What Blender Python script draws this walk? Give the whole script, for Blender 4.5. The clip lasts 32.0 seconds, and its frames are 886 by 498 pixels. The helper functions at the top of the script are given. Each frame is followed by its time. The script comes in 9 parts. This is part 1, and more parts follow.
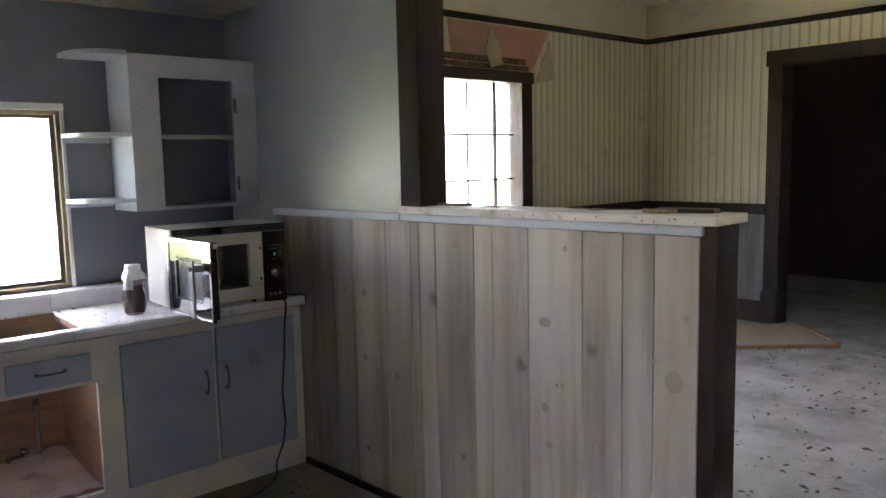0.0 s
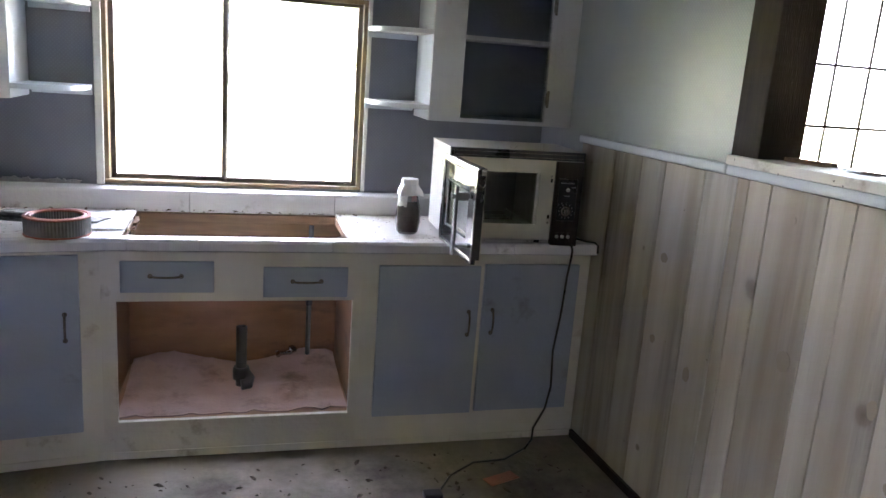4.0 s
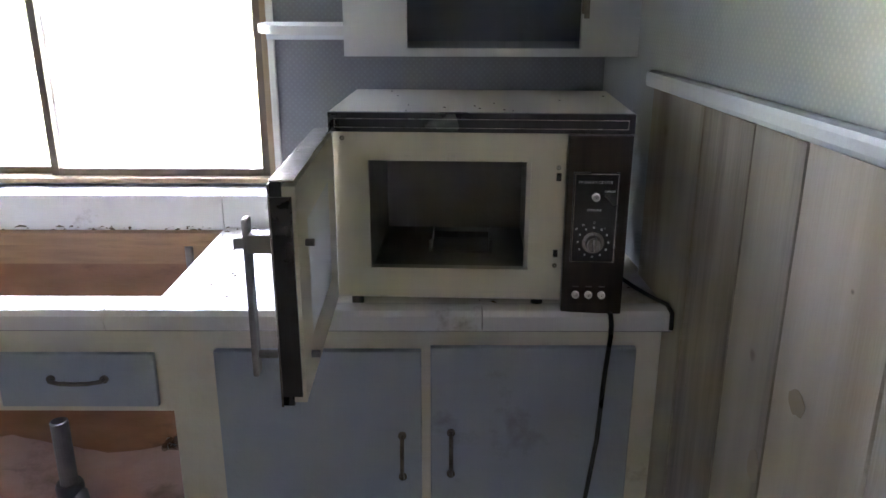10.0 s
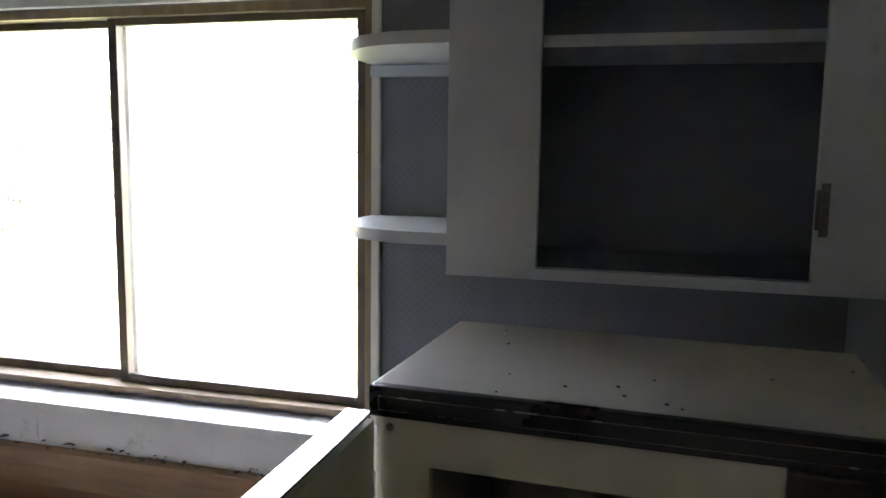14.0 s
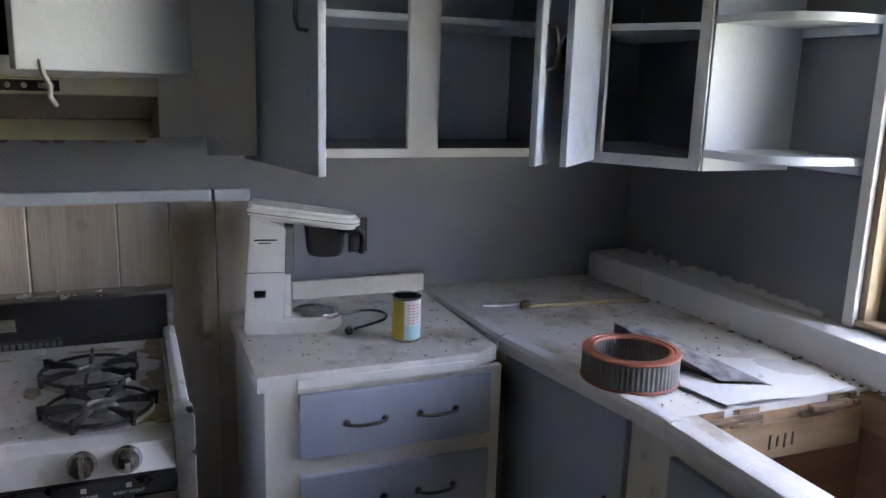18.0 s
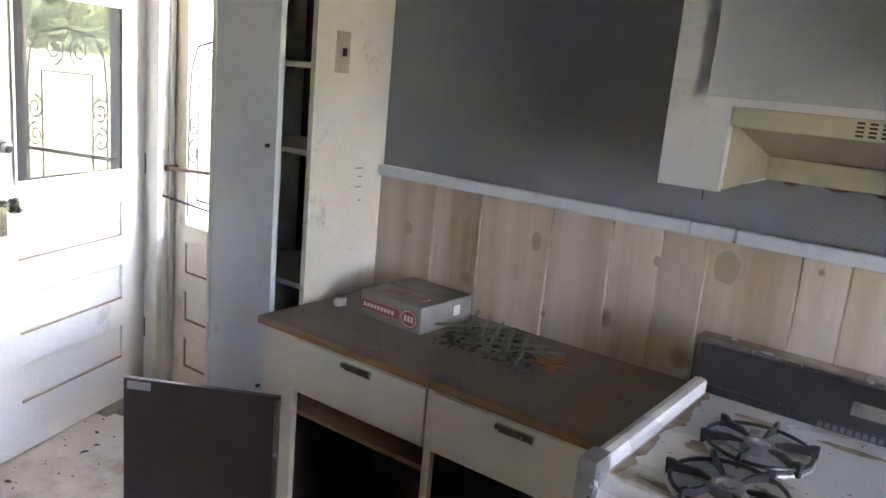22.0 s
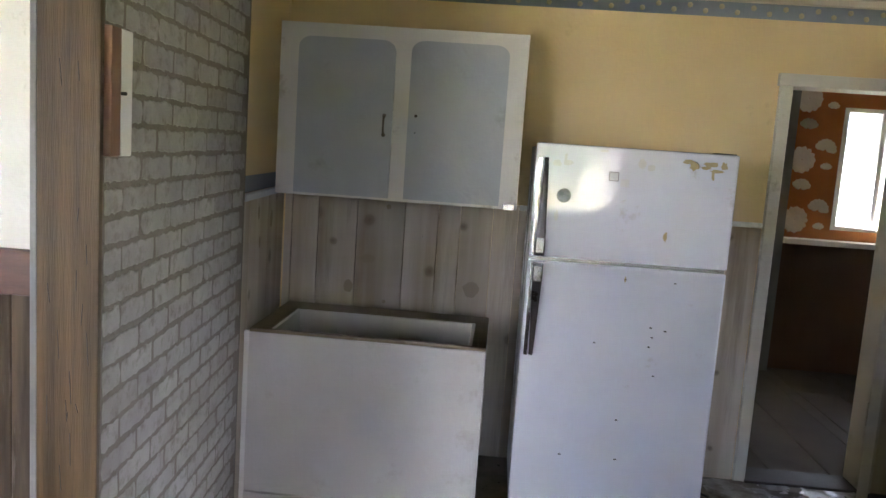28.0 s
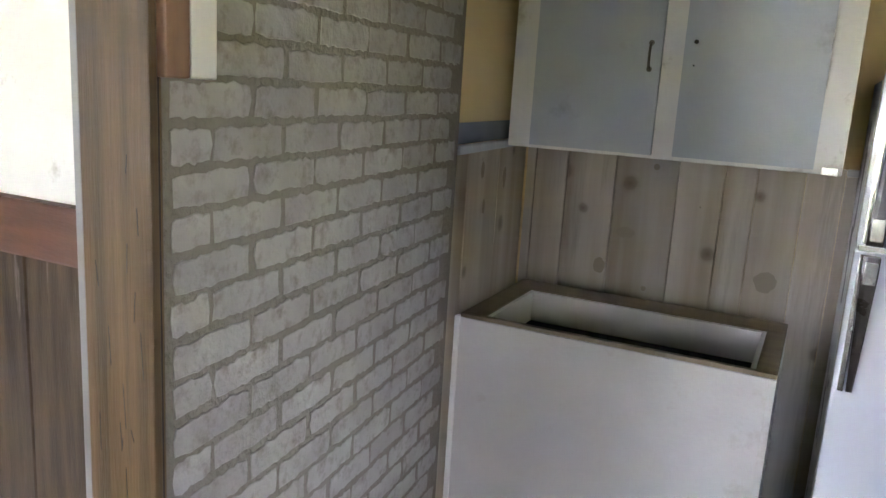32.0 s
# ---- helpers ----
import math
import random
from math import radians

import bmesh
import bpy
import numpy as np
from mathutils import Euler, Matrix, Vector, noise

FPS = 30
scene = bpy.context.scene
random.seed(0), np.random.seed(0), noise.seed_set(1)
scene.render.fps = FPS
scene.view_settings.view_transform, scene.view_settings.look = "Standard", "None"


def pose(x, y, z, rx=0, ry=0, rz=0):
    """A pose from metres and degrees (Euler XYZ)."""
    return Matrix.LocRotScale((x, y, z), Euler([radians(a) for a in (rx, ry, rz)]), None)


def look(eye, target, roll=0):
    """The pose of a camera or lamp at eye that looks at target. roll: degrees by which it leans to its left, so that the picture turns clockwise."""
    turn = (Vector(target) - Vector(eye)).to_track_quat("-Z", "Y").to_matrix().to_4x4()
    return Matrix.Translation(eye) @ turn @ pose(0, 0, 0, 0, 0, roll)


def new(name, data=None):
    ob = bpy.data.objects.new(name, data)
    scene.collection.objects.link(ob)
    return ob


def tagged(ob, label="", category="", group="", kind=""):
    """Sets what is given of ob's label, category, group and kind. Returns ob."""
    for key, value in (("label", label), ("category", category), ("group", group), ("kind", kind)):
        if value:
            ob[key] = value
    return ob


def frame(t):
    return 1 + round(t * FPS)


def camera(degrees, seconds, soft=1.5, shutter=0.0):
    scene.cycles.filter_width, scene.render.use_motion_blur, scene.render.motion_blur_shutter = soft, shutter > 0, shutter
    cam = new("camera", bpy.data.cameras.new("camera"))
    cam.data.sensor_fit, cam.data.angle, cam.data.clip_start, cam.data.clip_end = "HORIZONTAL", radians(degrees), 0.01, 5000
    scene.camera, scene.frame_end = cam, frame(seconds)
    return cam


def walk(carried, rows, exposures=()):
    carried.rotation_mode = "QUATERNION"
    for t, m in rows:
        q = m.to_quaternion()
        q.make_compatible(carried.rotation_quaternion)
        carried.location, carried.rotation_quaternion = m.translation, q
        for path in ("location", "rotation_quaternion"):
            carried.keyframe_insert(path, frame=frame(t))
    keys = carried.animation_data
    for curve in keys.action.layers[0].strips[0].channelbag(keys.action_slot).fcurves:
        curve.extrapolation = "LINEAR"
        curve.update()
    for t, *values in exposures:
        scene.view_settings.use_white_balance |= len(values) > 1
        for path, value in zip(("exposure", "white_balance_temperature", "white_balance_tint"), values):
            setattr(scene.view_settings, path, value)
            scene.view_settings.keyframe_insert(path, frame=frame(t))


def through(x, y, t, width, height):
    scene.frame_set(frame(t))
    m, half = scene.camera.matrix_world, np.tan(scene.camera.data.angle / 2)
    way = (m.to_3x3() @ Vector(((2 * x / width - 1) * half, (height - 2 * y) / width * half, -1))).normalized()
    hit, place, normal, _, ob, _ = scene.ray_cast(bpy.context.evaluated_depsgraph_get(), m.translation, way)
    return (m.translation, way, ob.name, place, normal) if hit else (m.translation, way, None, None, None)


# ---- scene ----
cam = camera(59.54, 32.0, shutter=0.0)
# camera: seconds, place, pitch, roll, yaw
PATH = [
    (0, -2.036, -4.077, 1.571, -6.65, -1.20, -41.65),
    (0.5, -2.008, -4.052, 1.573, -7.13, -2.77, -40.87),
    (1, -2.004, -4.055, 1.574, -6.44, -1.23, -35.09),
    (1.5, -1.973, -4.034, 1.565, -8.41, -1.50, -34.25),
    (2, -1.876, -3.935, 1.562, -11.00, 0.51, -34.97),
    (2.5, -1.762, -3.810, 1.584, -11.34, 3.71, -38.03),
    (3, -1.642, -3.738, 1.579, -12.23, 3.53, -34.77),
    (3.5, -1.570, -3.669, 1.578, -12.72, 3.46, -21.20),
    (5.5, -0.939, -3.312, 1.518, -13.34, 4.80, -11.34),
    (6, -0.791, -3.181, 1.516, -12.77, 4.50, -10.78),
    (6.5, -0.664, -3.077, 1.527, -11.66, 3.27, -5.34),
    (7, -0.626, -2.938, 1.511, -13.40, 2.17, -4.93),
    (7.5, -0.636, -2.721, 1.511, -13.93, 1.24, -6.98),
    (8, -0.635, -2.571, 1.499, -14.74, 1.30, -8.81),
    (8.5, -0.568, -2.442, 1.494, -16.14, 0.07, -7.56),
    (9, -0.473, -2.330, 1.498, -15.92, 0.17, -4.60),
    (9.5, -0.436, -2.234, 1.485, -16.96, -0.02, -0.42),
    (10, -0.429, -2.096, 1.481, -18.22, 0.13, -0.09),
    (10.5, -0.459, -1.945, 1.490, -17.88, 1.26, -1.64),
    (11, -0.476, -1.849, 1.483, -17.46, 2.04, -2.53),
    (11.5, -0.421, -1.756, 1.484, -16.96, 4.01, -5.41),
    (12, -0.336, -1.614, 1.476, -16.72, 2.49, -1.59),
    (12.5, -0.270, -1.506, 1.452, -19.08, 0.84, 0.93),
    (13, -0.264, -1.471, 1.462, -20.31, -1.07, 1.74),
    (13.5, -0.298, -1.456, 1.505, -12.26, -0.26, 6.20),
    (14, -0.335, -1.474, 1.540, -7.14, 0.85, 15.25),
    (14.5, -0.393, -1.514, 1.551, -7.74, 1.24, 25.23),
    (15, -0.477, -1.545, 1.546, -8.44, 1.47, 36.63),
    (15.5, -0.540, -1.569, 1.544, -10.49, 1.43, 42.35),
    (17.5, -0.637, -1.649, 1.547, -11.21, 1.55, 62.70),
    (18, -0.662, -1.670, 1.543, -11.99, 1.74, 67.90),
    (18.5, -0.689, -1.698, 1.541, -12.64, 1.99, 73.69),
    (19, -0.722, -1.740, 1.541, -13.15, 2.32, 79.54),
    (19.5, -0.759, -1.786, 1.537, -13.31, 2.55, 85.83),
    (20, -0.807, -1.825, 1.534, -12.85, 2.51, 90.91),
    (20.5, -0.840, -1.862, 1.531, -12.65, 2.86, 95.62),
    (21, -0.879, -1.868, 1.537, -13.15, 4.42, 104.48),
    (21.5, -0.914, -1.873, 1.547, -12.80, 4.22, 118.40),
    (22, -0.933, -1.871, 1.544, -12.56, 5.28, 125.81),
    (22.5, -0.953, -1.869, 1.543, -12.43, 4.83, 132.24),
    (23, -0.950, -1.865, 1.539, -11.33, 3.97, 140.17),
    (23.5, -0.951, -1.844, 1.528, -10.75, 3.10, 146.23),
    (24, -0.932, -1.839, 1.528, -9.39, 3.02, 152.95),
    (24.5, -0.873, -1.893, 1.547, -8.40, 2.93, 162.04),
    (25, -0.831, -1.936, 1.551, -8.28, 3.25, 168.66),
    (25.5, -0.790, -1.963, 1.553, -7.77, 3.39, 174.98),
    (26, -0.758, -1.990, 1.558, -7.26, 3.39, 180.14),
    (26.5, -0.747, -1.994, 1.570, -6.86, 3.46, 182.44),
    (28.5, -0.698, -2.181, 1.564, -8.07, 3.97, 184.01),
    (29, -0.730, -2.248, 1.532, -11.54, 4.17, 179.59),
    (29.5, -0.808, -2.368, 1.510, -15.93, 3.08, 180.27),
    (30, -0.899, -2.511, 1.495, -17.70, 2.67, 182.86),
    (30.5, -0.967, -2.627, 1.498, -15.72, 2.28, 188.24),
    (31, -0.904, -2.723, 1.502, -12.12, 2.93, 195.21),
    (31.5, -0.766, -2.848, 1.504, -9.80, 3.32, 201.24),
    (32, -0.725, -2.924, 1.509, -11.81, 3.54, 205.70),
]


def aim(x, y, z, pitch, roll, yaw):
    return pose(x, y, z, 90 + pitch, 0, yaw) @ pose(0, 0, 0, 0, 0, roll)


EXPOSURES = [
    (0.0, 5.38, 5870, 21), (1.5, 5.45, 5870, 21), (3.0, 5.63, 5890, 21), (6.0, 5.72, 5850, 21), (7.0, 5.42, 5830, 21), (8.0, 5.72, 5820, 20), (9.0, 5.95, 5820, 20), (10.0, 5.97, 5820, 20), (11.0, 6.02, 5840, 20), (12.0, 6.42, 5860, 20), (13.0, 6.67, 5850, 20), (13.5, 6.07, 6000, 17), (14.0, 4.77, 6000, 16),
    (14.5, 1.87, 6000, 14), (15.0, 0.78, 5750, 17), (15.5, 0.78, 5750, 17), (17.0, 3.77, 5600, 18), (17.5, 4.17, 5750, 21), (18.0, 4.67, 5750, 21), (19.0, 5.42, 5750, 21), (20.0, 5.77, 5750, 21),
    (21.0, 5.94, 5780, 20), (22.0, 5.77, 5900, 20), (23.0, 5.27, 5900, 22), (24.0, 4.98, 5880, 22), (26.0, 5.32, 5840, 20), (29.0, 5.60, 5820, 21), (31.0, 5.74, 5850, 21), (32.0, 5.97, 5850, 19),
]
walk(cam, [(t, aim(*p)) for t, *p in PATH], EXPOSURES)

# ---- world and sun ----
SUN_EL, SUN_AZ = radians(58), radians(118)          # azimuth clockwise from +y
sky_world = bpy.data.worlds.new("sky")
scene.world = sky_world
sky_world.use_nodes = True
nt = sky_world.node_tree
sky = nt.nodes.new("ShaderNodeTexSky")
sky.sky_type, sky.sun_disc = "NISHITA", False
sky.sun_elevation, sky.sun_rotation = SUN_EL, SUN_AZ
sky.dust_density, sky.air_density = 2.5, 1.2
# broken white cloud over the whole sky
where, cloud, thick = nt.nodes.new("ShaderNodeTexCoord"), nt.nodes.new("ShaderNodeTexNoise"), nt.nodes.new("ShaderNodeValToRGB")
cloud.inputs["Scale"].default_value, cloud.inputs["Detail"].default_value, cloud.inputs["Roughness"].default_value = 2.6, 8, 0.55
thick.color_ramp.elements[0].position, thick.color_ramp.elements[1].position = 0.40, 0.56
over = nt.nodes.new("ShaderNodeMix")
over.data_type = "RGBA"
over.inputs[7].default_value = (9.0, 9.0, 9.2, 1)
nt.links.new(where.outputs["Generated"], cloud.inputs["Vector"])
nt.links.new(cloud.outputs[0], thick.inputs[0])
nt.links.new(thick.outputs[0], over.inputs[0])
nt.links.new(sky.outputs[0], over.inputs[6])
nt.links.new(over.outputs[2], nt.nodes["Background"].inputs[0])
nt.nodes["Background"].inputs[1].default_value = 0.12
sun = new("sun", bpy.data.lights.new("sun", "SUN"))
sun.data.energy, sun.data.angle, sun.data.color = 5.0, radians(0.5), (1, 0.95, 0.87)
sun_way = Vector((math.sin(SUN_AZ) * math.cos(SUN_EL), math.cos(SUN_AZ) * math.cos(SUN_EL), math.sin(SUN_EL)))
sun.matrix_world = look(sun_way * 30, (0, 0, 0))

from mathutils import geometry

# ---- materials ----
def mat(name, a, b=None, rough=0.6, metal=0.0, scale=6.0, stretch=(1, 1, 1), bump=0.15, grain=60.0, dirt=None, dirt_amount=0.0,
        dirt_scale=2.0, vary=0.0, coat=0.0, detail=6.0, spread=0.12):
    """Two close colours mixed by noise, a finer grain in the relief, and dirt in blotches of its own shape."""
    m = bpy.data.materials.new(name)
    m.use_nodes = True
    n, l = m.node_tree.nodes, m.node_tree.links
    p = n["Principled BSDF"]
    b = b or tuple(v * 0.82 for v in a)
    co = n.new("ShaderNodeTexCoord")
    mp = n.new("ShaderNodeMapping")
    mp.inputs["Scale"].default_value = stretch
    l.new(co.outputs["Object"], mp.inputs[0])
    shift = n.new("ShaderNodeObjectInfo")
    off = n.new("ShaderNodeVectorMath")
    off.operation = "MULTIPLY_ADD"
    off.inputs[1].default_value = (7.3, 3.1, 5.7)
    l.new(shift.outputs["Random"], off.inputs[0])
    l.new(mp.outputs[0], off.inputs[2])
    n1 = n.new("ShaderNodeTexNoise")
    n1.inputs["Scale"].default_value, n1.inputs["Detail"].default_value = scale, detail
    l.new(off.outputs[0], n1.inputs["Vector"])
    ramp = n.new("ShaderNodeValToRGB")
    ramp.color_ramp.elements[0].position, ramp.color_ramp.elements[1].position = 0.32, 0.68
    ramp.color_ramp.elements[0].color, ramp.color_ramp.elements[1].color = (*a, 1), (*b, 1)
    l.new(n1.outputs[0], ramp.inputs[0])
    colour = ramp.outputs[0]
    if dirt_amount:
        n2 = n.new("ShaderNodeTexNoise")
        n2.inputs["Scale"].default_value, n2.inputs["Detail"].default_value = dirt_scale, 9
        n2.inputs["Roughness"].default_value = 0.68
        l.new(off.outputs[0], n2.inputs["Vector"])
        r2 = n.new("ShaderNodeValToRGB")
        r2.color_ramp.elements[0].position, r2.color_ramp.elements[1].position = 0.64 - 0.3 * dirt_amount, 0.80 - 0.2 * dirt_amount
        l.new(n2.outputs[0], r2.inputs[0])
        mx = n.new("ShaderNodeMix")
        mx.data_type = "RGBA"
        l.new(r2.outputs[0], mx.inputs[0])
        l.new(colour, mx.inputs[6])
        mx.inputs[7].default_value = (*(dirt or (0.12, 0.1, 0.08)), 1)
        colour = mx.outputs[2]
    if vary:
        hs = n.new("ShaderNodeHueSaturation")
        mr = n.new("ShaderNodeMapRange")
        mr.inputs[3].default_value, mr.inputs[4].default_value = 1 - vary, 1 + vary
        l.new(shift.outputs["Random"], mr.inputs[0])
        l.new(mr.outputs[0], hs.inputs["Value"])
        l.new(colour, hs.inputs["Color"])
        colour = hs.outputs[0]
    l.new(colour, p.inputs["Base Color"])
    p.inputs["Metallic"].default_value = metal
    p.inputs["Coat Weight"].default_value = coat
    n3 = n.new("ShaderNodeTexNoise")
    n3.inputs["Scale"].default_value, n3.inputs["Detail"].default_value = grain, 4
    l.new(off.outputs[0], n3.inputs["Vector"])
    rr = n.new("ShaderNodeMapRange")
    rr.inputs[3].default_value, rr.inputs[4].default_value = max(rough - spread, 0.03), min(rough + spread, 1)
    l.new(n1.outputs[0], rr.inputs[0])
    l.new(rr.outputs[0], p.inputs["Roughness"])
    bp = n.new("ShaderNodeBump")
    bp.inputs["Strength"].default_value, bp.inputs["Distance"].default_value = bump, 0.01
    l.new(n3.outputs[0], bp.inputs["Height"])
    l.new(bp.outputs[0], p.inputs["Normal"])
    return m


def glass_mat(name, tint=(1, 1, 1), rough=0.0):
    m = bpy.data.materials.new(name)
    m.use_nodes = True
    p = m.node_tree.nodes["Principled BSDF"]
    p.inputs["Base Color"].default_value = (*tint, 1)
    p.inputs["Transmission Weight"].default_value = 1
    p.inputs["Roughness"].default_value = rough
    p.inputs["IOR"].default_value = 1.1
    return m


GREY = mat("grey_blue_wallpaper", (0.162, 0.171, 0.190), (0.192, 0.20, 0.22), 0.45, scale=3, grain=160, bump=0.05, dirt=(0.10, 0.10, 0.11), dirt_amount=0.12)
PALE = mat("pale_green_wallpaper", (0.27, 0.30, 0.305), (0.32, 0.35, 0.35), 0.35, scale=3, grain=4.5, bump=0.55, dirt=(0.2, 0.22, 0.22), dirt_amount=0.15)
YELLOW = mat("yellow_paint", (0.70, 0.545, 0.29), (0.74, 0.585, 0.32), 0.6, scale=2, dirt=(0.35, 0.25, 0.12), dirt_amount=0.08)
CEIL = mat("ceiling_paint", (0.50, 0.47, 0.43), (0.56, 0.53, 0.48), 0.8, scale=2, dirt=(0.25, 0.2, 0.15), dirt_amount=0.15)
WHITE = mat("old_white_paint", (0.67, 0.66, 0.62), (0.73, 0.72, 0.68), 0.4, scale=4, dirt=(0.3, 0.26, 0.2), dirt_amount=0.12, dirt_scale=7)
CREAM = mat("cream_paint", (0.61, 0.585, 0.51), (0.67, 0.645, 0.57), 0.45, scale=4, dirt=(0.3, 0.25, 0.17), dirt_amount=0.12, dirt_scale=6)
BLUE = mat("pale_blue_paint", (0.325, 0.365, 0.445), (0.36, 0.40, 0.48), 0.4, scale=4, dirt=(0.2, 0.2, 0.22), dirt_amount=0.08, dirt_scale=5)
BLUEW = mat("bluish_white_paint", (0.52, 0.56, 0.60), (0.58, 0.62, 0.66), 0.4, scale=4, dirt=(0.25, 0.25, 0.25), dirt_amount=0.1, dirt_scale=6)
DKWOOD = mat("dark_stained_wood", (0.020, 0.014, 0.010), (0.040, 0.028, 0.019), 0.62, scale=9, stretch=(4, 4, 0.5), bump=0.2)
BROWN = mat("brown_post_wood", (0.045, 0.028, 0.012), (0.125, 0.080, 0.036), 0.42, scale=3.4, stretch=(7, 7, 0.32), bump=0.2, grain=50, dirt=(0.035, 0.024, 0.014), dirt_amount=0.42, dirt_scale=3.2, detail=11)
RAWWOOD = mat("raw_wood", (0.21, 0.125, 0.07), (0.33, 0.205, 0.115), 0.7, scale=8, stretch=(0.6, 5, 5), dirt=(0.12, 0.07, 0.04), dirt_amount=0.25, dirt_scale=4)
PANEL = mat("washed_panel_wood", (0.375, 0.30, 0.21), (0.575, 0.525, 0.445), 0.5, scale=1.6, stretch=(5, 5, 0.35), bump=0.12, grain=30, vary=0.11, dirt=(0.20, 0.15, 0.105), dirt_amount=0.26, dirt_scale=1.1, detail=10)
FLOOR = mat("dirty_floor", (0.165, 0.138, 0.106), (0.285, 0.252, 0.208), 0.72, scale=2.2, bump=0.4, grain=30, dirt=(0.075, 0.06, 0.046), dirt_amount=0.55, dirt_scale=1.9, detail=10)
LFLOOR = mat("dusty_living_floor", (0.185, 0.172, 0.158), (0.30, 0.285, 0.265), 0.8, scale=3, bump=0.5, grain=30, dirt=(0.10, 0.088, 0.075), dirt_amount=0.5, dirt_scale=2.2, detail=10)
# walls of the unlit room; its lack of light is put into the colour
DARKROOM = mat("unlit_room_dark", (0.028, 0.018, 0.012), (0.045, 0.029, 0.019), 0.7, scale=5, stretch=(1, 1, 0.4))
TOP = mat("cracked_white_worktop", (0.60, 0.58, 0.55), (0.67, 0.65, 0.62), 0.35, scale=5, dirt=(0.23, 0.17, 0.11), dirt_amount=0.46, dirt_scale=4.5, detail=9)
TILE = mat("white_glazed_tile", (0.66, 0.65, 0.66), (0.72, 0.71, 0.72), 0.2, scale=5, dirt=(0.3, 0.27, 0.25), dirt_amount=0.1, dirt_scale=8)
ENAMEL = mat("white_enamel", (0.70, 0.715, 0.775), (0.745, 0.76, 0.815), 0.05, scale=3, bump=0.006, spread=0.015, dirt=(0.45, 0.40, 0.32), dirt_amount=0.06, dirt_scale=5)
# black plastic; also the shade painted on the closet and hood cabinet backs
BLACK = mat("plastic_and_shade_black", (0.012, 0.012, 0.013), (0.02, 0.02, 0.02), 0.3, scale=10, bump=0.05)
DKBROWN = mat("dark_brown_board", (0.03, 0.022, 0.02), (0.045, 0.034, 0.03), 0.5, scale=6)
CHROME = mat("tarnished_chrome", (0.50, 0.49, 0.47), (0.34, 0.33, 0.31), 0.24, metal=1.0, scale=30, bump=0.1)
IRON = mat("wrought_iron", (0.035, 0.03, 0.028), (0.05, 0.042, 0.036), 0.6, scale=30)
BEIGE = mat("beige_enamel", (0.56, 0.53, 0.44), (0.60, 0.57, 0.48), 0.35, scale=4, bump=0.04, dirt=(0.3, 0.25, 0.18), dirt_amount=0.08, dirt_scale=6)
BRICK = mat("white_painted_brick", (0.28, 0.267, 0.242), (0.36, 0.346, 0.318), 0.78, scale=9, bump=0.35, grain=55, vary=0.08, dirt=(0.18, 0.162, 0.133), dirt_amount=0.45, dirt_scale=20)
MORTAR = mat("grey_mortar", (0.160, 0.143, 0.118), (0.205, 0.186, 0.156), 0.9, scale=12, bump=0.7, grain=60)
GLASS = glass_mat("window_glass")
STRIPE_A = mat("cream_striped_wallpaper", (0.50, 0.435, 0.295), (0.56, 0.49, 0.335), 0.7, scale=2, dirt=(0.25, 0.2, 0.13), dirt_amount=0.15)
BACKROOM = mat("brown_board_wall", (0.075, 0.042, 0.022), (0.11, 0.063, 0.035), 0.6, scale=5, stretch=(1, 1, 0.4))
GRASS_GROUND = mat("meadow_ground", (0.33, 0.325, 0.17), (0.46, 0.43, 0.26), 0.9, scale=0.6, dirt=(0.23, 0.205, 0.145), dirt_amount=0.3, dirt_scale=0.5)



def dotted(m, pitch, colour, share=0.55):
    """A printed pattern of small pale dots in staggered rows over a wallpaper."""
    n, l = m.node_tree.nodes, m.node_tree.links
    p = n["Principled BSDF"]
    old = p.inputs["Base Color"].links[0].from_socket
    co, sep, com, flat = n.new("ShaderNodeTexCoord"), n.new("ShaderNodeSeparateXYZ"), n.new("ShaderNodeCombineXYZ"), n.new("ShaderNodeMath")
    l.new(co.outputs["Object"], sep.inputs[0])
    l.new(sep.outputs[0], flat.inputs[0])
    l.new(sep.outputs[1], flat.inputs[1])
    l.new(flat.outputs[0], com.inputs[0])
    l.new(sep.outputs[2], com.inputs[1])
    turn = n.new("ShaderNodeMapping")
    turn.inputs["Rotation"].default_value = (0, 0, radians(45))
    l.new(com.outputs[0], turn.inputs[0])
    v = n.new("ShaderNodeTexVoronoi")
    v.voronoi_dimensions = "2D"
    v.inputs["Scale"].default_value, v.inputs["Randomness"].default_value = 1 / pitch, 0.05
    l.new(turn.outputs[0], v.inputs["Vector"])
    r = n.new("ShaderNodeValToRGB")
    r.color_ramp.elements[0].position, r.color_ramp.elements[1].position = 0.20, 0.32
    r.color_ramp.elements[0].color, r.color_ramp.elements[1].color = (share, share, share, 1), (0, 0, 0, 1)
    l.new(v.outputs["Distance"], r.inputs[0])
    mx = n.new("ShaderNodeMix")
    mx.data_type = "RGBA"
    l.new(r.outputs[0], mx.inputs[0])
    l.new(old, mx.inputs[6])
    mx.inputs[7].default_value = (*colour, 1)
    l.new(mx.outputs[2], p.inputs["Base Color"])


dotted(GREY, 0.0115, (0.30, 0.32, 0.35), 0.16)
dotted(PALE, 0.0105, (0.46, 0.48, 0.475), 0.24)


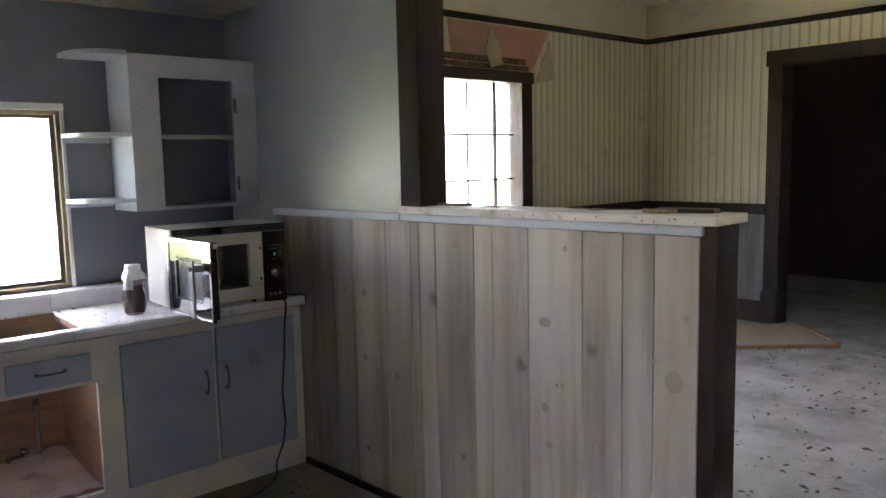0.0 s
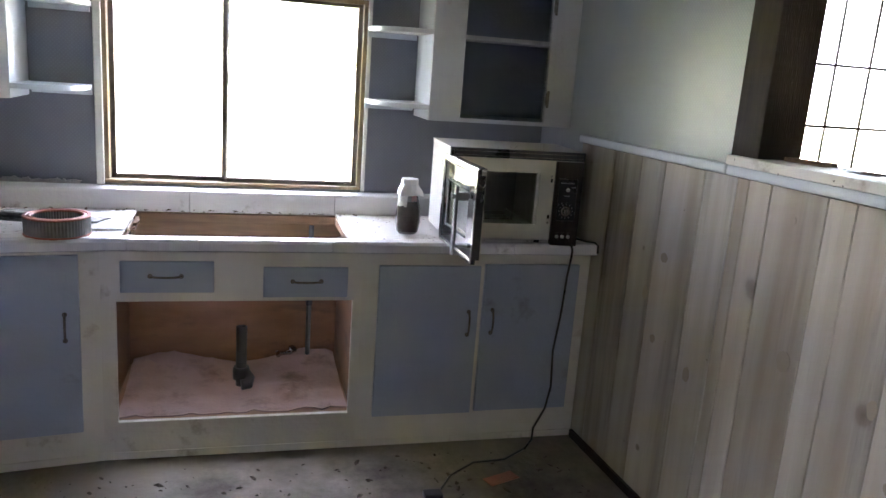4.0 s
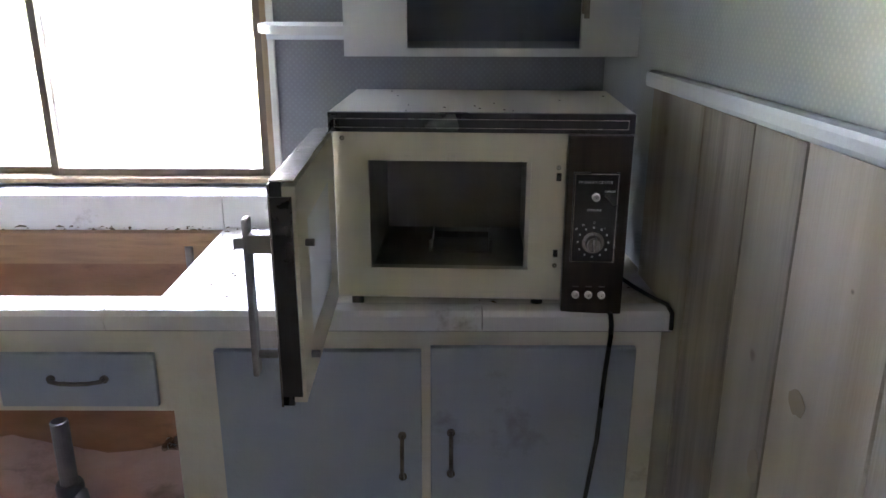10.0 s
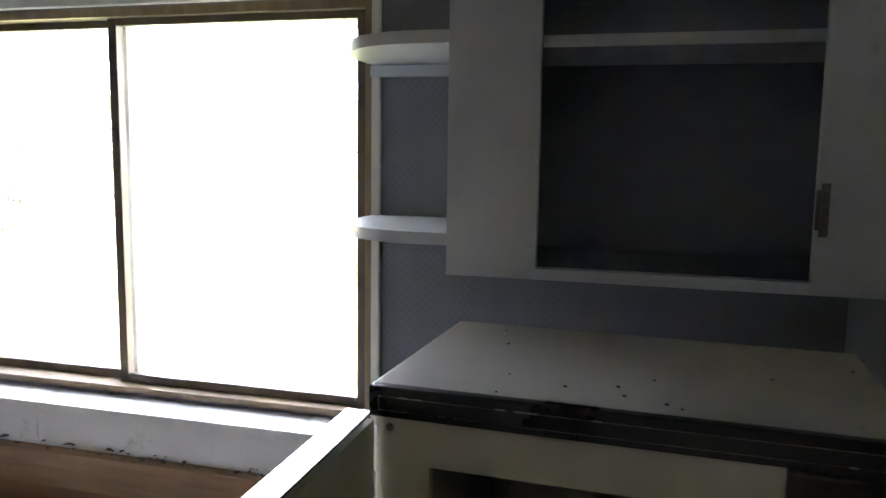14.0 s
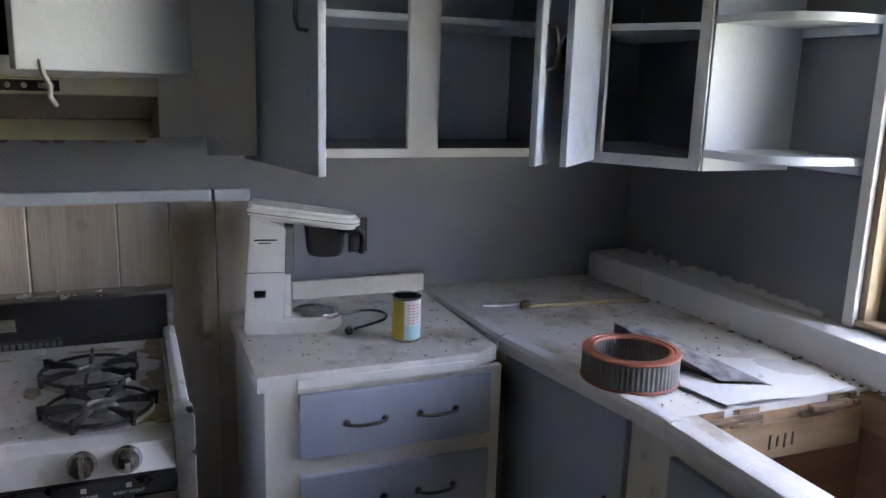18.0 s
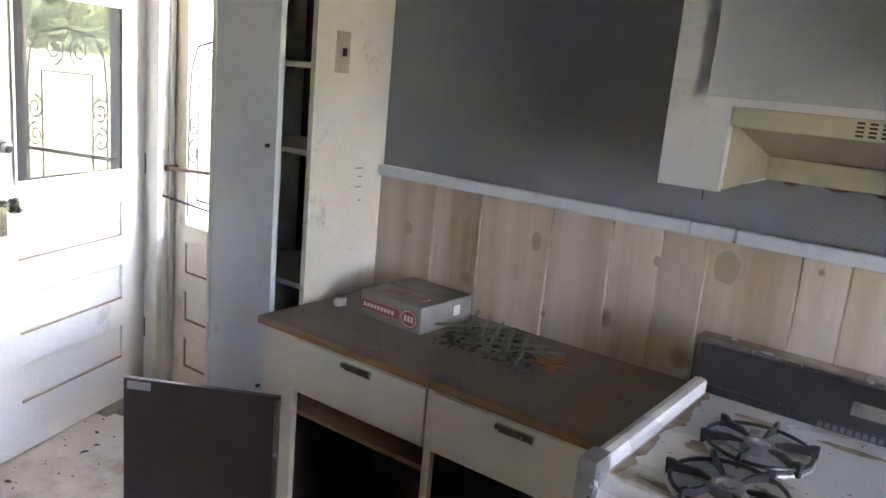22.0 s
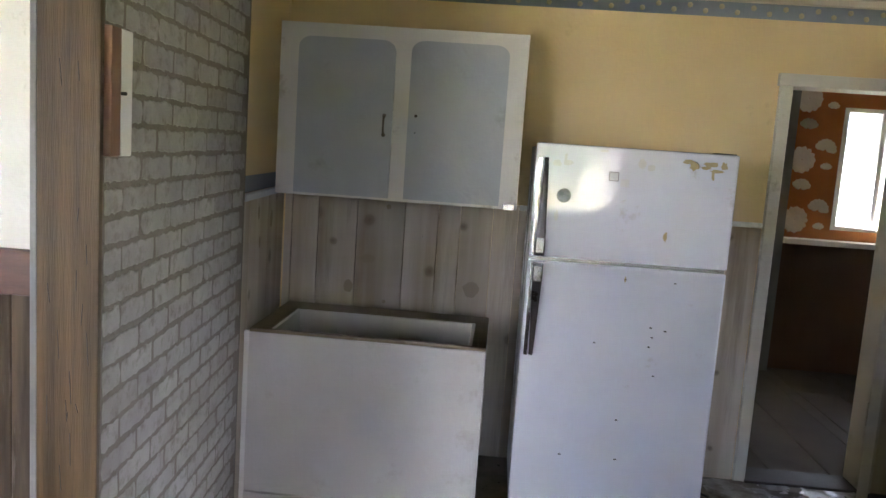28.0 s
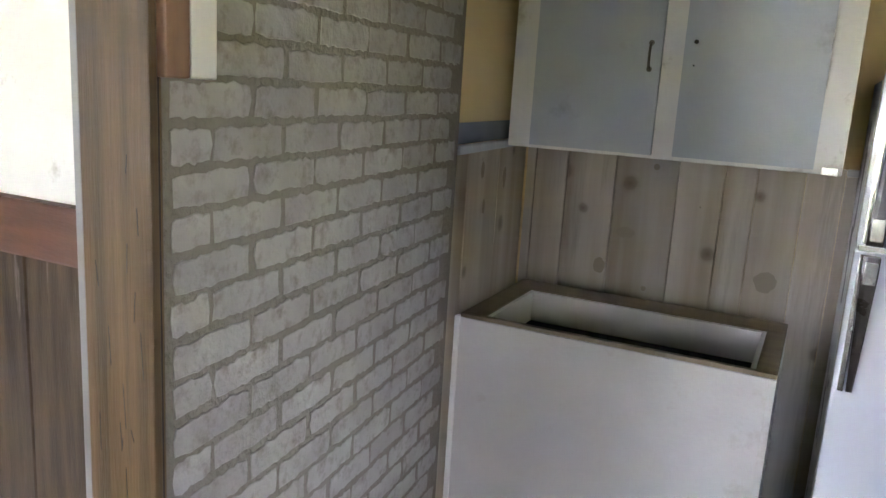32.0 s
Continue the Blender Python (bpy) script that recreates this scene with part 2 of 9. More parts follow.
def leaf_mat(name, a, b, through=0.4):
    """Leaves that also let light through."""
    m = mat(name, a, b, 0.55, scale=3, vary=0.2, bump=0.0)
    n, l = m.node_tree.nodes, m.node_tree.links
    p, out = n["Principled BSDF"], n["Material Output"]
    tr, mx = n.new("ShaderNodeBsdfTranslucent"), n.new("ShaderNodeMixShader")
    l.new(p.inputs["Base Color"].links[0].from_socket, tr.inputs[0])
    mx.inputs[0].default_value = through
    l.new(p.outputs[0], mx.inputs[1])
    l.new(tr.outputs[0], mx.inputs[2])
    l.new(mx.outputs[0], out.inputs[0])
    return m


# a film of dust on the window glass
n, l = GLASS.node_tree.nodes, GLASS.node_tree.links
film, dusty, dn, dr = n.new("ShaderNodeBsdfTranslucent"), n.new("ShaderNodeMixShader"), n.new("ShaderNodeTexNoise"), n.new("ShaderNodeMapRange")
film.inputs[0].default_value = (0.8, 0.8, 0.78, 1)
dn.inputs["Scale"].default_value, dn.inputs["Detail"].default_value = 3.0, 6
dr.inputs[1].default_value, dr.inputs[2].default_value, dr.inputs[3].default_value, dr.inputs[4].default_value = 0.35, 0.8, 0.02, 0.13
l.new(dn.outputs[0], dr.inputs[0])
l.new(dr.outputs[0], dusty.inputs[0])
l.new(n["Principled BSDF"].outputs[0], dusty.inputs[1])
l.new(film.outputs[0], dusty.inputs[2])
l.new(dusty.outputs[0], n["Material Output"].inputs[0])
FROST = glass_mat("frosted_pane", (0.12, 0.13, 0.13), 0.5)

DKWOOD.node_tree.nodes["Principled BSDF"].inputs["Specular IOR Level"].default_value = 0.2
BROWN.node_tree.nodes["Principled BSDF"].inputs["Specular IOR Level"].default_value = 0.2
# ---- building helpers ----
def box(bm, x0, x1, y0, y1, z0, z1, bevel=0.0, m=None):
    """A box, its edges rounded by bevel."""
    t = bmesh.new() if bevel or m else bm
    vs = [t.verts.new((x, y, z)) for z in (z0, z1) for y in (y0, y1) for x in (x0, x1)]
    for f in ((0, 2, 3, 1), (4, 5, 7, 6), (0, 1, 5, 4), (2, 6, 7, 3), (0, 4, 6, 2), (1, 3, 7, 5)):
        t.faces.new([vs[i] for i in f])
    if t is bm:
        return bm
    if bevel:
        bmesh.ops.bevel(t, geom=t.edges[:] + t.verts[:], offset=bevel, segments=2, affect="EDGES", profile=0.6)
    return absorb(bm, t, m)


def absorb(bm, t, m=None):
    """Moves the bmesh t, placed by m, into bm."""
    if m:
        bmesh.ops.transform(t, matrix=m, verts=t.verts)
    me = bpy.data.meshes.new("tmp")
    t.to_mesh(me)
    t.free()
    bm.from_mesh(me)
    bpy.data.meshes.remove(me)
    return bm


def cyl(bm, p, q, r0, r1=None, seg=16, caps=True):
    """A round bar or cone from p to q."""
    p, q = Vector(p), Vector(q)
    d = q - p
    t = bmesh.new()
    bmesh.ops.create_cone(t, cap_ends=caps, segments=seg, radius1=r0, radius2=r0 if r1 is None else r1, depth=d.length)
    m = Matrix.Translation((p + q) / 2) @ d.to_track_quat("Z", "Y").to_matrix().to_4x4()
    return absorb(bm, t, m)


def lathe(bm, prof, seg=24, m=None, close=False):
    """A turned shape round z from (radius, z) pairs."""
    t = bmesh.new()
    rings = []
    for r, z in prof:
        rings.append([t.verts.new((max(r, 1e-4) * math.cos(a), max(r, 1e-4) * math.sin(a), z)) for a in (2 * math.pi * i / seg for i in range(seg))])
    pairs = list(zip(rings, rings[1:])) + ([(rings[-1], rings[0])] if close else [])
    for a, b in pairs:
        for i in range(seg):
            t.faces.new((a[i], a[(i + 1) % seg], b[(i + 1) % seg], b[i]))
    bmesh.ops.recalc_face_normals(t, faces=t.faces)
    return absorb(bm, t, m)


def tube(bm, pts, r, seg=8):
    """A bent bar through the points."""
    pts = [Vector(p) for p in pts]
    rings = []
    side = None
    for i, p in enumerate(pts):
        d = (pts[min(i + 1, len(pts) - 1)] - pts[max(i - 1, 0)]).normalized()
        if side is None:
            side = d.orthogonal().normalized()
        side = (side - d * side.dot(d)).normalized()
        up = d.cross(side)
        rings.append([bm.verts.new(p + r * (math.cos(a) * side + math.sin(a) * up)) for a in (2 * math.pi * k / seg for k in range(seg))])
    for a, b in zip(rings, rings[1:]):
        for k in range(seg):
            bm.faces.new((a[k], a[(k + 1) % seg], b[(k + 1) % seg], b[k]))
    bm.faces.new(rings[0][::-1])
    bm.faces.new(rings[-1])
    return bm


def taper(bm, pts, radii, seg=7):
    """A bent limb through the points that thins from radius to radius."""
    side, rings = None, []
    for i, p in enumerate(pts):
        d = (pts[min(i + 1, len(pts) - 1)] - pts[max(i - 1, 0)]).normalized()
        side = d.orthogonal().normalized() if side is None else (side - d * side.dot(d)).normalized()
        up = d.cross(side)
        rings.append([bm.verts.new(p + radii[i] * (math.cos(a) * side + math.sin(a) * up)) for a in (2 * math.pi * k / seg for k in range(seg))])
    for a, b in zip(rings, rings[1:]):
        for k in range(seg):
            bm.faces.new((a[k], a[(k + 1) % seg], b[(k + 1) % seg], b[k]))
    return bm


def prism(bm, pts, axis, a0, a1):
    """A flat outline pulled from a0 to a1 along an axis; the outline's two numbers are the other axes in order."""
    def at(p, v):
        c = list(p)
        c.insert("xyz".index(axis), v)
        return bm.verts.new(c)
    lo, hi = [at(p, a0) for p in pts], [at(p, a1) for p in pts]
    fs = [bm.faces.new(lo), bm.faces.new(hi)]
    for i in range(len(pts)):
        j = (i + 1) % len(pts)
        fs.append(bm.faces.new((lo[i], lo[j], hi[j], hi[i])))
    bmesh.ops.recalc_face_normals(bm, faces=fs)
    return bm


def link(name, bm, material, smooth=False):
    me = bpy.data.meshes.new(name)
    bm.to_mesh(me)
    bm.free()
    me.materials.append(material)
    if smooth:
        me.polygons.foreach_set("use_smooth", [True] * len(me.polygons))
        me.set_sharp_from_angle(angle=radians(35))
        areas = sorted(f.area for f in me.polygons)
        wide = 20 * areas[len(areas) // 2] if areas else 0
        for f in me.polygons:
            if f.area > wide:
                f.use_smooth = False
    return new(name, me)


def part(name, bm, material, parent, label="", smooth=True):
    """One mesh under a thing or a part, in the parent's own coordinates."""
    ob = link(name, bm, material, smooth)
    ob.parent = parent
    return tagged(ob, label)


def thing(name, m, label, category, group="", kind=""):
    """An Empty at the base of a thing, placed by m."""
    ob = new(name)
    ob.empty_display_size = 0.1
    ob.matrix_basis = m
    return tagged(ob, label, category, group, kind)


def fixed(name, bm, material, label="", smooth=False):
    """A piece of the setting."""
    ob = link(name, bm, material, smooth)
    return tagged(ob, label, "", "", "structure")


def B(*boxes, bevel=0.0):
    """A bmesh of boxes."""
    bm = bmesh.new()
    for b in boxes:
        box(bm, *b, bevel=bevel)
    return bm


def wall_with_holes(u0, u1, z0, z1, holes, put):
    """Boxes that fill a wall from u0 to u1 round its holes (u0, u1, z0, z1); put(u0, u1, z0, z1) gives one box."""
    us = sorted({u0, u1, *[h[0] for h in holes], *[h[1] for h in holes]})
    out = []
    for a, b in zip(us, us[1:]):
        zs = [(z0, z1)]
        for h in holes:
            if h[0] <= a and h[1] >= b:
                zs = [s for c, d in zs for s in ((c, min(d, h[2])), (max(c, h[3]), d)) if s[1] - s[0] > 1e-4]
        out += [put(a, b, c, d) for c, d in zs]
    return out


EAST = pose(0, 0, 0, 0, 0, 2.86)      # the half wall runs askew
EAST_S = pose(-0.091, 0, 0, 0, 0, 4.68)      # and the brick wall a little more
CEIL_Z, LZ = 2.38, 3.05

# ---- the kitchen's shell ----
def knots(m, density=3.0, size=0.115, colour=(0.13, 0.095, 0.065)):
    """Scattered oval knots with a soft rim, laid over a wood material."""
    n, l = m.node_tree.nodes, m.node_tree.links
    p = n["Principled BSDF"]
    old = p.inputs["Base Color"].links[0].from_socket
    co = n.new("ShaderNodeTexCoord")
    sep, com, flat = n.new("ShaderNodeSeparateXYZ"), n.new("ShaderNodeCombineXYZ"), n.new("ShaderNodeMath")
    l.new(co.outputs["Object"], sep.inputs[0])
    l.new(sep.outputs[0], flat.inputs[0])
    l.new(sep.outputs[1], flat.inputs[1])
    l.new(flat.outputs[0], com.inputs[0])
    l.new(sep.outputs[2], com.inputs[1])
    info = n.new("ShaderNodeObjectInfo")
    add = n.new("ShaderNodeVectorMath")
    add.operation = "MULTIPLY_ADD"
    add.inputs[1].default_value = (13.0, 9.0, 0.0)
    l.new(info.outputs["Random"], add.inputs[0])
    l.new(com.outputs[0], add.inputs[2])
    v = n.new("ShaderNodeTexVoronoi")
    v.voronoi_dimensions = "2D"
    v.inputs["Scale"].default_value = density
    l.new(add.outputs[0], v.inputs["Vector"])
    # each cell has a knot of its own size, and half of them none
    own, grow, wob, ww = n.new("ShaderNodeSeparateColor"), n.new("ShaderNodeMapRange"), n.new("ShaderNodeTexNoise"), n.new("ShaderNodeMath")
    l.new(v.outputs["Color"], own.inputs[0])
    grow.inputs[1].default_value, grow.inputs[2].default_value, grow.inputs[3].default_value, grow.inputs[4].default_value = 0.22, 1.0, 0.005, 1.0
    l.new(own.outputs[0], grow.inputs[0])
    wob.inputs["Scale"].default_value = 22
    l.new(co.outputs["Object"], wob.inputs["Vector"])
    ww.operation = "MULTIPLY_ADD"
    ww.inputs[1].default_value, ww.inputs[2].default_value = 0.05, -0.025
    l.new(wob.outputs[0], ww.inputs[0])
    far, rel = n.new("ShaderNodeMath"), n.new("ShaderNodeMath")
    l.new(v.outputs["Distance"], far.inputs[0])
    l.new(ww.outputs[0], far.inputs[1])
    rel.operation = "DIVIDE"
    l.new(far.outputs[0], rel.inputs[0])
    l.new(grow.outputs[0], rel.inputs[1])
    r = n.new("ShaderNodeValToRGB")
    e = r.color_ramp.elements
    e[0].position, e[0].color = 0.0, (0.85, 0.85, 0.85, 1)
    e[1].position, e[1].color = size * 1.25, (0, 0, 0, 1)
    for pos, k in ((size * 0.45, 0.62), (size * 0.7, 0.5), (size * 0.9, 0.16)):
        q = e.new(pos)
        q.color = (k, k, k, 1)
    l.new(rel.outputs[0], r.inputs[0])
    k = n.new("ShaderNodeMath")
    k.operation = "MULTIPLY"
    k.inputs[1].default_value = 0.9
    l.new(r.outputs[0], k.inputs[0])
    mx = n.new("ShaderNodeMix")
    mx.data_type = "RGBA"
    l.new(k.outputs[0], mx.inputs[0])
    l.new(old, mx.inputs[6])
    mx.inputs[7].default_value = (*colour, 1)
    l.new(mx.outputs[2], p.inputs["Base Color"])


knots(PANEL)
WIN = (-2.0, -0.885, 0.985, 1.84)      # kitchen window opening: x0, x1, z0, z1
LWIN = (1.38, 2.96, 0.75, 2.20)        # living room window opening
DOOR = (-4.82, -4.24, 0.0, 2.04)       # outside door opening along y
PASS = (-2.60, -2.04, 0.0, 1.975)      # doorway to the back room along x
WX, PX = -3.0, -2.88                   # west wall's face, and its furred face behind the stove
fixed("wall_north", B(*wall_with_holes(-3.2, 0.0, 0, CEIL_Z, [WIN], lambda a, b, c, d: (a, b, 0.0, 0.09, c, d))), GREY)
fixed("wall_west", B((-3.16, WX, -1.366, 0.0, 0, CEIL_Z)), GREY)
WWS = fixed("wall_west_stove", B((-3.16, PX, -3.60, -1.366, 0, CEIL_Z)), GREY)
part("paper_seam", B((PX, PX + 0.0012, -2.4915, -2.4885, 1.3, CEIL_Z)), BLACK, WWS, "dark split between two lengths of wallpaper", smooth=False)
fixed("wall_west_closet", B((-3.16, -2.905, -4.0, -3.60, 0, CEIL_Z)), WHITE)
fixed("wall_west_door", B(*wall_with_holes(-6.16, -4.0, 0, CEIL_Z, [DOOR], lambda a, b, c, d: (-3.06, -2.9, a, b, c, d))), YELLOW)
fixed("wall_south", B(*wall_with_holes(-2.9, 0.50, 0, CEIL_Z, [PASS], lambda a, b, c, d: (a, b, -6.14, -6.0, c, d))), YELLOW)
E_N = fixed("wall_east_north", B((0.0, 0.12, -1.46, 0.17, 0, LZ)), PALE)
E_S = fixed("wall_east_south", B((0.0, 0.12, -6.2, -3.85, 0, LZ)), YELLOW)
E_O = fixed("wall_east_lintel", B((0.0, 0.12, -3.85, -1.46, 2.42, LZ)), CEIL)
for o, m in ((E_N, EAST), (E_S, EAST_S), (E_O, EAST)):
    o.matrix_basis = m
fixed("ceiling", B((-3.2, 0.02, -6.2, 0.16, CEIL_Z, CEIL_Z + 0.1), (0.02, 0.12, -6.2, -1.3, CEIL_Z, CEIL_Z + 0.1), (0.12, 0.22, -6.2, -3.6, CEIL_Z, CEIL_Z + 0.1), (0.22, 0.52, -6.2, -3.9, CEIL_Z, CEIL_Z + 0.1)), CEIL)
fixed("floor", B((-3.2, 0.14, -6.16, 0.16, -0.1, 0.0), (0.14, 0.34, -6.16, -1.3, -0.1, 0.0), (0.34, 0.52, -6.16, -4.0, -0.1, 0.0)), FLOOR)

# cove and wallpaper border under the ceiling
COVE = mat("ceiling_cove_wood", (0.42, 0.37, 0.30), (0.5, 0.45, 0.37), 0.5, scale=6)
BORDER = mat("blue_border_paper", (0.16, 0.19, 0.23), (0.20, 0.23, 0.27), 0.6, scale=6)
fixed("border_south", B((-2.9, 0.40, -6.0, -5.996, 2.275, 2.345)), BORDER, "blue wallpaper border with pale dots")
bm = bmesh.new()
for i in range(44):
    x = -2.86 + i * 0.074
    lathe(bm, [(0.013, 0), (0.008, 0.003), (0.001, 0.003)], 10, pose(x, -5.996, 2.31 + 0.012 * (-1) ** i, -90))
tagged(link("border_dots", bm, mat("pale_dots", (0.4, 0.36, 0.24), rough=0.7)), "pale yellow motifs printed on the border", kind="stuff")
fixed("trim_south", B((-2.9, 0.40, -6.0, -5.975, 2.345, CEIL_Z), bevel=0.006), COVE)
fixed("trim_west", B((-2.9, -2.875, -5.97, -4.0, 2.345, CEIL_Z), bevel=0.006), COVE)
fixed("trim_north", B((WX, 0.0, -0.02, 0.0, CEIL_Z - 0.025, CEIL_Z), bevel=0.006), COVE)


def boards(owner, along, u0, u1, face, out, z0, z1, material, seed, thick=0.012, widths=(0.08, 0.19), joints=(), rise=0.0):
    """Upright boards side by side on a wall, each a piece of its own, with a small chamfer at its joints. rise: how far the tops climb per metre towards u0."""
    rnd = random.Random(seed)
    cuts = [u0, *joints, u1]
    if not joints:
        while cuts[-2] < u1 - 0.02:
            w = rnd.uniform(*widths)
            nxt = cuts[-2] + w
            if nxt > u1 - 0.05:
                break
            cuts.insert(-1, nxt)
    for u, v in zip(cuts, cuts[1:]):
        a, b, t = u + 0.0008, v - 0.0008, thick * rnd.uniform(0.94, 1.06)
        c = 0.0028
        prof = [(a, 0), (b, 0), (b, t - c), (b - c, t), (a + c, t), (a, t - c)]
        bm = bmesh.new()
        pts = [(face + out * d, s) if along == "y" else (s, face + out * d) for s, d in prof]
        prism(bm, pts, "z", z0, z1 + rise * (u1 - (u + v) / 2) - rnd.uniform(0, 0.002))
        part("board", bm, material, owner, smooth=False)
    return owner


def knot_mat():
    """Rings of brown round a dark heart, in the disc's own coordinates."""
    m = bpy.data.materials.new("board_knot")
    m.use_nodes = True
    n, l = m.node_tree.nodes, m.node_tree.links
    p = n["Principled BSDF"]
    co, ln, wob, add, r = n.new("ShaderNodeTexCoord"), n.new("ShaderNodeVectorMath"), n.new("ShaderNodeTexNoise"), n.new("ShaderNodeMath"), n.new("ShaderNodeValToRGB")
    ln.operation = "LENGTH"
    wob.inputs["Scale"].default_value, wob.inputs["Detail"].default_value = 2.2, 5
    l.new(co.outputs["Object"], ln.inputs[0])
    l.new(co.outputs["Object"], wob.inputs["Vector"])
    add.operation = "MULTIPLY_ADD"
    add.inputs[1].default_value = 0.45
    l.new(wob.outputs[0], add.inputs[0])
    l.new(ln.outputs["Value"], add.inputs[2])
    l.new(add.outputs[0], r.inputs[0])
    e = r.color_ramp.elements
    e[0].position, e[0].color = 0.22, (0.14, 0.10, 0.065, 1)
    e[1].position, e[1].color = 1.0, (0.34, 0.285, 0.21, 1)
    for pos, c in ((0.44, (0.22, 0.165, 0.11)), (0.60, (0.15, 0.11, 0.072)), (0.78, (0.26, 0.205, 0.145))):
        q = e.new(pos)
        q.color = (*c, 1)
    l.new(r.outputs[0], p.inputs["Base Color"])
    p.inputs["Roughness"].default_value = 0.6
    return m


KNOTM = knot_mat()
KNOT_MESH = []
for seed in range(4):
    bm = bmesh.new()
    prism(bm, [((1 + 0.22 * noise.noise((2 * math.cos(a), 2 * math.sin(a), seed * 3.1))) * math.cos(a), (1 + 0.22 * noise.noise((2 * math.cos(a), 2 * math.sin(a), seed * 3.1))) * math.sin(a)) for a in (2 * math.pi * i / 22 for i in range(22))], "z", -1, 1)
    KNOT_MESH.append(bpy.data.meshes.new("knot"))
    bm.to_mesh(KNOT_MESH[-1])
    bm.free()
    KNOT_MESH[-1].materials.append(KNOTM)


def knots_on(owner, along, face, out, spots, thick=0.0118):
    """Oval knots in the boards at (u, z, half width, half height)."""
    for i, (u, z, w, h) in enumerate(spots):
        ob = new("knot", KNOT_MESH[i % 4])
        ob.parent = owner
        q = face + out * thick
        turn = Matrix(((0, 0, out), (1, 0, 0), (0, 1, 0))) if along == "y" else Matrix(((1, 0, 0), (0, 0, out), (0, 1, 0)))
        ob.location = (q, u, z) if along == "y" else (u, q, z)
        ob.rotation_euler = turn.to_euler() if turn.determinant() > 0 else (turn @ Matrix.Diagonal((-1, 1, 1))).to_euler()
        ob.scale = (w, h, 0.0011)


# ---- the living room behind the half wall ----
LX, LY0, LY1 = 4.86, -3.88, 0.52
fixed("living_wall_north", B(*wall_with_holes(0.0, LX, 0, LZ, [LWIN], lambda a, b, c, d: (a, b, LY1, LY1 + 0.16, c, d))), STRIPE_A)
fixed("living_wall_east", B(*wall_with_holes(LY0, LY1, 0, LZ, [(-2.6, -0.90, 0, 2.33)], lambda a, b, c, d: (LX, LX + 0.16, a, b, c, d))), STRIPE_A)
LSOUTH = fixed("living_wall_south", B((0.30, LX, LY0 - 0.14, LY0, 0, LZ)), WHITE)
fixed("living_wall_west", B((-0.12, 0.0, 0.17, LY1 + 0.16, 0, LZ)), STRIPE_A)
fixed("living_ceiling", B((-0.12, LX + 0.2, LY0 - 0.1, LY1 + 0.16, LZ, LZ + 0.1)), CEIL)
fixed("living_floor", B((0.34, LX + 3.1, LY0 - 0.1, LY1 + 0.16, -0.1, -0.002), (0.14, 0.34, -1.3, 0.6, -0.1, -0.002), (-0.12, 0.14, 0.16, 0.6, -0.1, -0.002)), LFLOOR)
# far room painted near black so that it reads as unlit
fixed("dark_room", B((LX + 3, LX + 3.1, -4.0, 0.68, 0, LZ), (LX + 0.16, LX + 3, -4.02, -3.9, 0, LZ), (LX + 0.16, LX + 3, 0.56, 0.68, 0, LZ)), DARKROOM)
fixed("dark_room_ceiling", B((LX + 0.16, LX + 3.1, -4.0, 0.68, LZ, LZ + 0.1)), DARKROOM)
# printed stripes, picture rail, baseboard and dark door trim
STRIPE_B = mat("grey_stripe_print", (0.31, 0.285, 0.21), (0.35, 0.325, 0.24), 0.7, scale=5)
bm = bmesh.new()
x = 0.25
while x < LX - 0.02:
    if not (LWIN[0] - 0.13 < x < LWIN[1] + 0.13):
        box(bm, x, x + 0.02, LY1 - 0.0025, LY1 + 0.001, 0.2, 2.67)
        box(bm, x + 0.032, x + 0.036, LY1 - 0.0025, LY1 + 0.001, 0.2, 2.67)
    x += 0.083
y = LY1 - 0.06
while y > LY0:
    if not (-2.76 < y < -0.79):
        box(bm, LX - 0.0025, LX + 0.001, y, y + 0.02, 0.2, 2.67)
        box(bm, LX - 0.0025, LX + 0.001, y - 0.016, y - 0.012, 0.2, 2.67)
    else:
        box(bm, LX - 0.0025, LX + 0.001, y, y + 0.02, 2.47, 2.67)
    y -= 0.083
tagged(link("wallpaper_stripes", bm, STRIPE_B), "faded grey stripes printed on cream wallpaper", kind="stuff")
UPPER = mat("cream_upper_wall", (0.50, 0.44, 0.32), (0.55, 0.49, 0.36), 0.7, scale=2, dirt=(0.3, 0.25, 0.17), dirt_amount=0.1)
fixed("upper_wall_band", B((0.02, LX - 0.004, LY1 - 0.004, LY1 + 0.002, 2.72, LZ), (LX - 0.004, LX + 0.002, LY0, LY1 - 0.004, 2.72, LZ)), UPPER)
fixed("picture_rail_north", B((0.02, LX - 0.03, LY1 - 0.03, LY1, 2.67, 2.72), bevel=0.008), DKWOOD)
fixed("picture_rail_east", B((LX - 0.03, LX, LY0, LY1 - 0.0, 2.67, 2.72), bevel=0.008), DKWOOD)
fixed("baseboard_north", B((0.02, LX - 0.02, LY1 - 0.02, LY1, 0, 0.2), bevel=0.006), DKWOOD)
fixed("baseboard_east", B((LX - 0.02, LX, -0.765, LY1 - 0.02, 0, 0.2), bevel=0.006), DKWOOD)
DT = thing("door_trim", pose(0, 0, 0), "dark varnished wooden doorway trim", "door trim", kind="structure")
part("jamb", B((LX - 0.03, LX + 0.18, -0.904, -0.77, 0, 2.325), bevel=0.006), DKWOOD, DT)
part("jamb", B((LX - 0.03, LX + 0.18, -2.73, -2.596, 0, 2.325), bevel=0.006), DKWOOD, DT)
part("head", B((LX - 0.035, LX + 0.18, -2.75, -0.75, 2.326, 2.46), bevel=0.006), DKWOOD, DT)
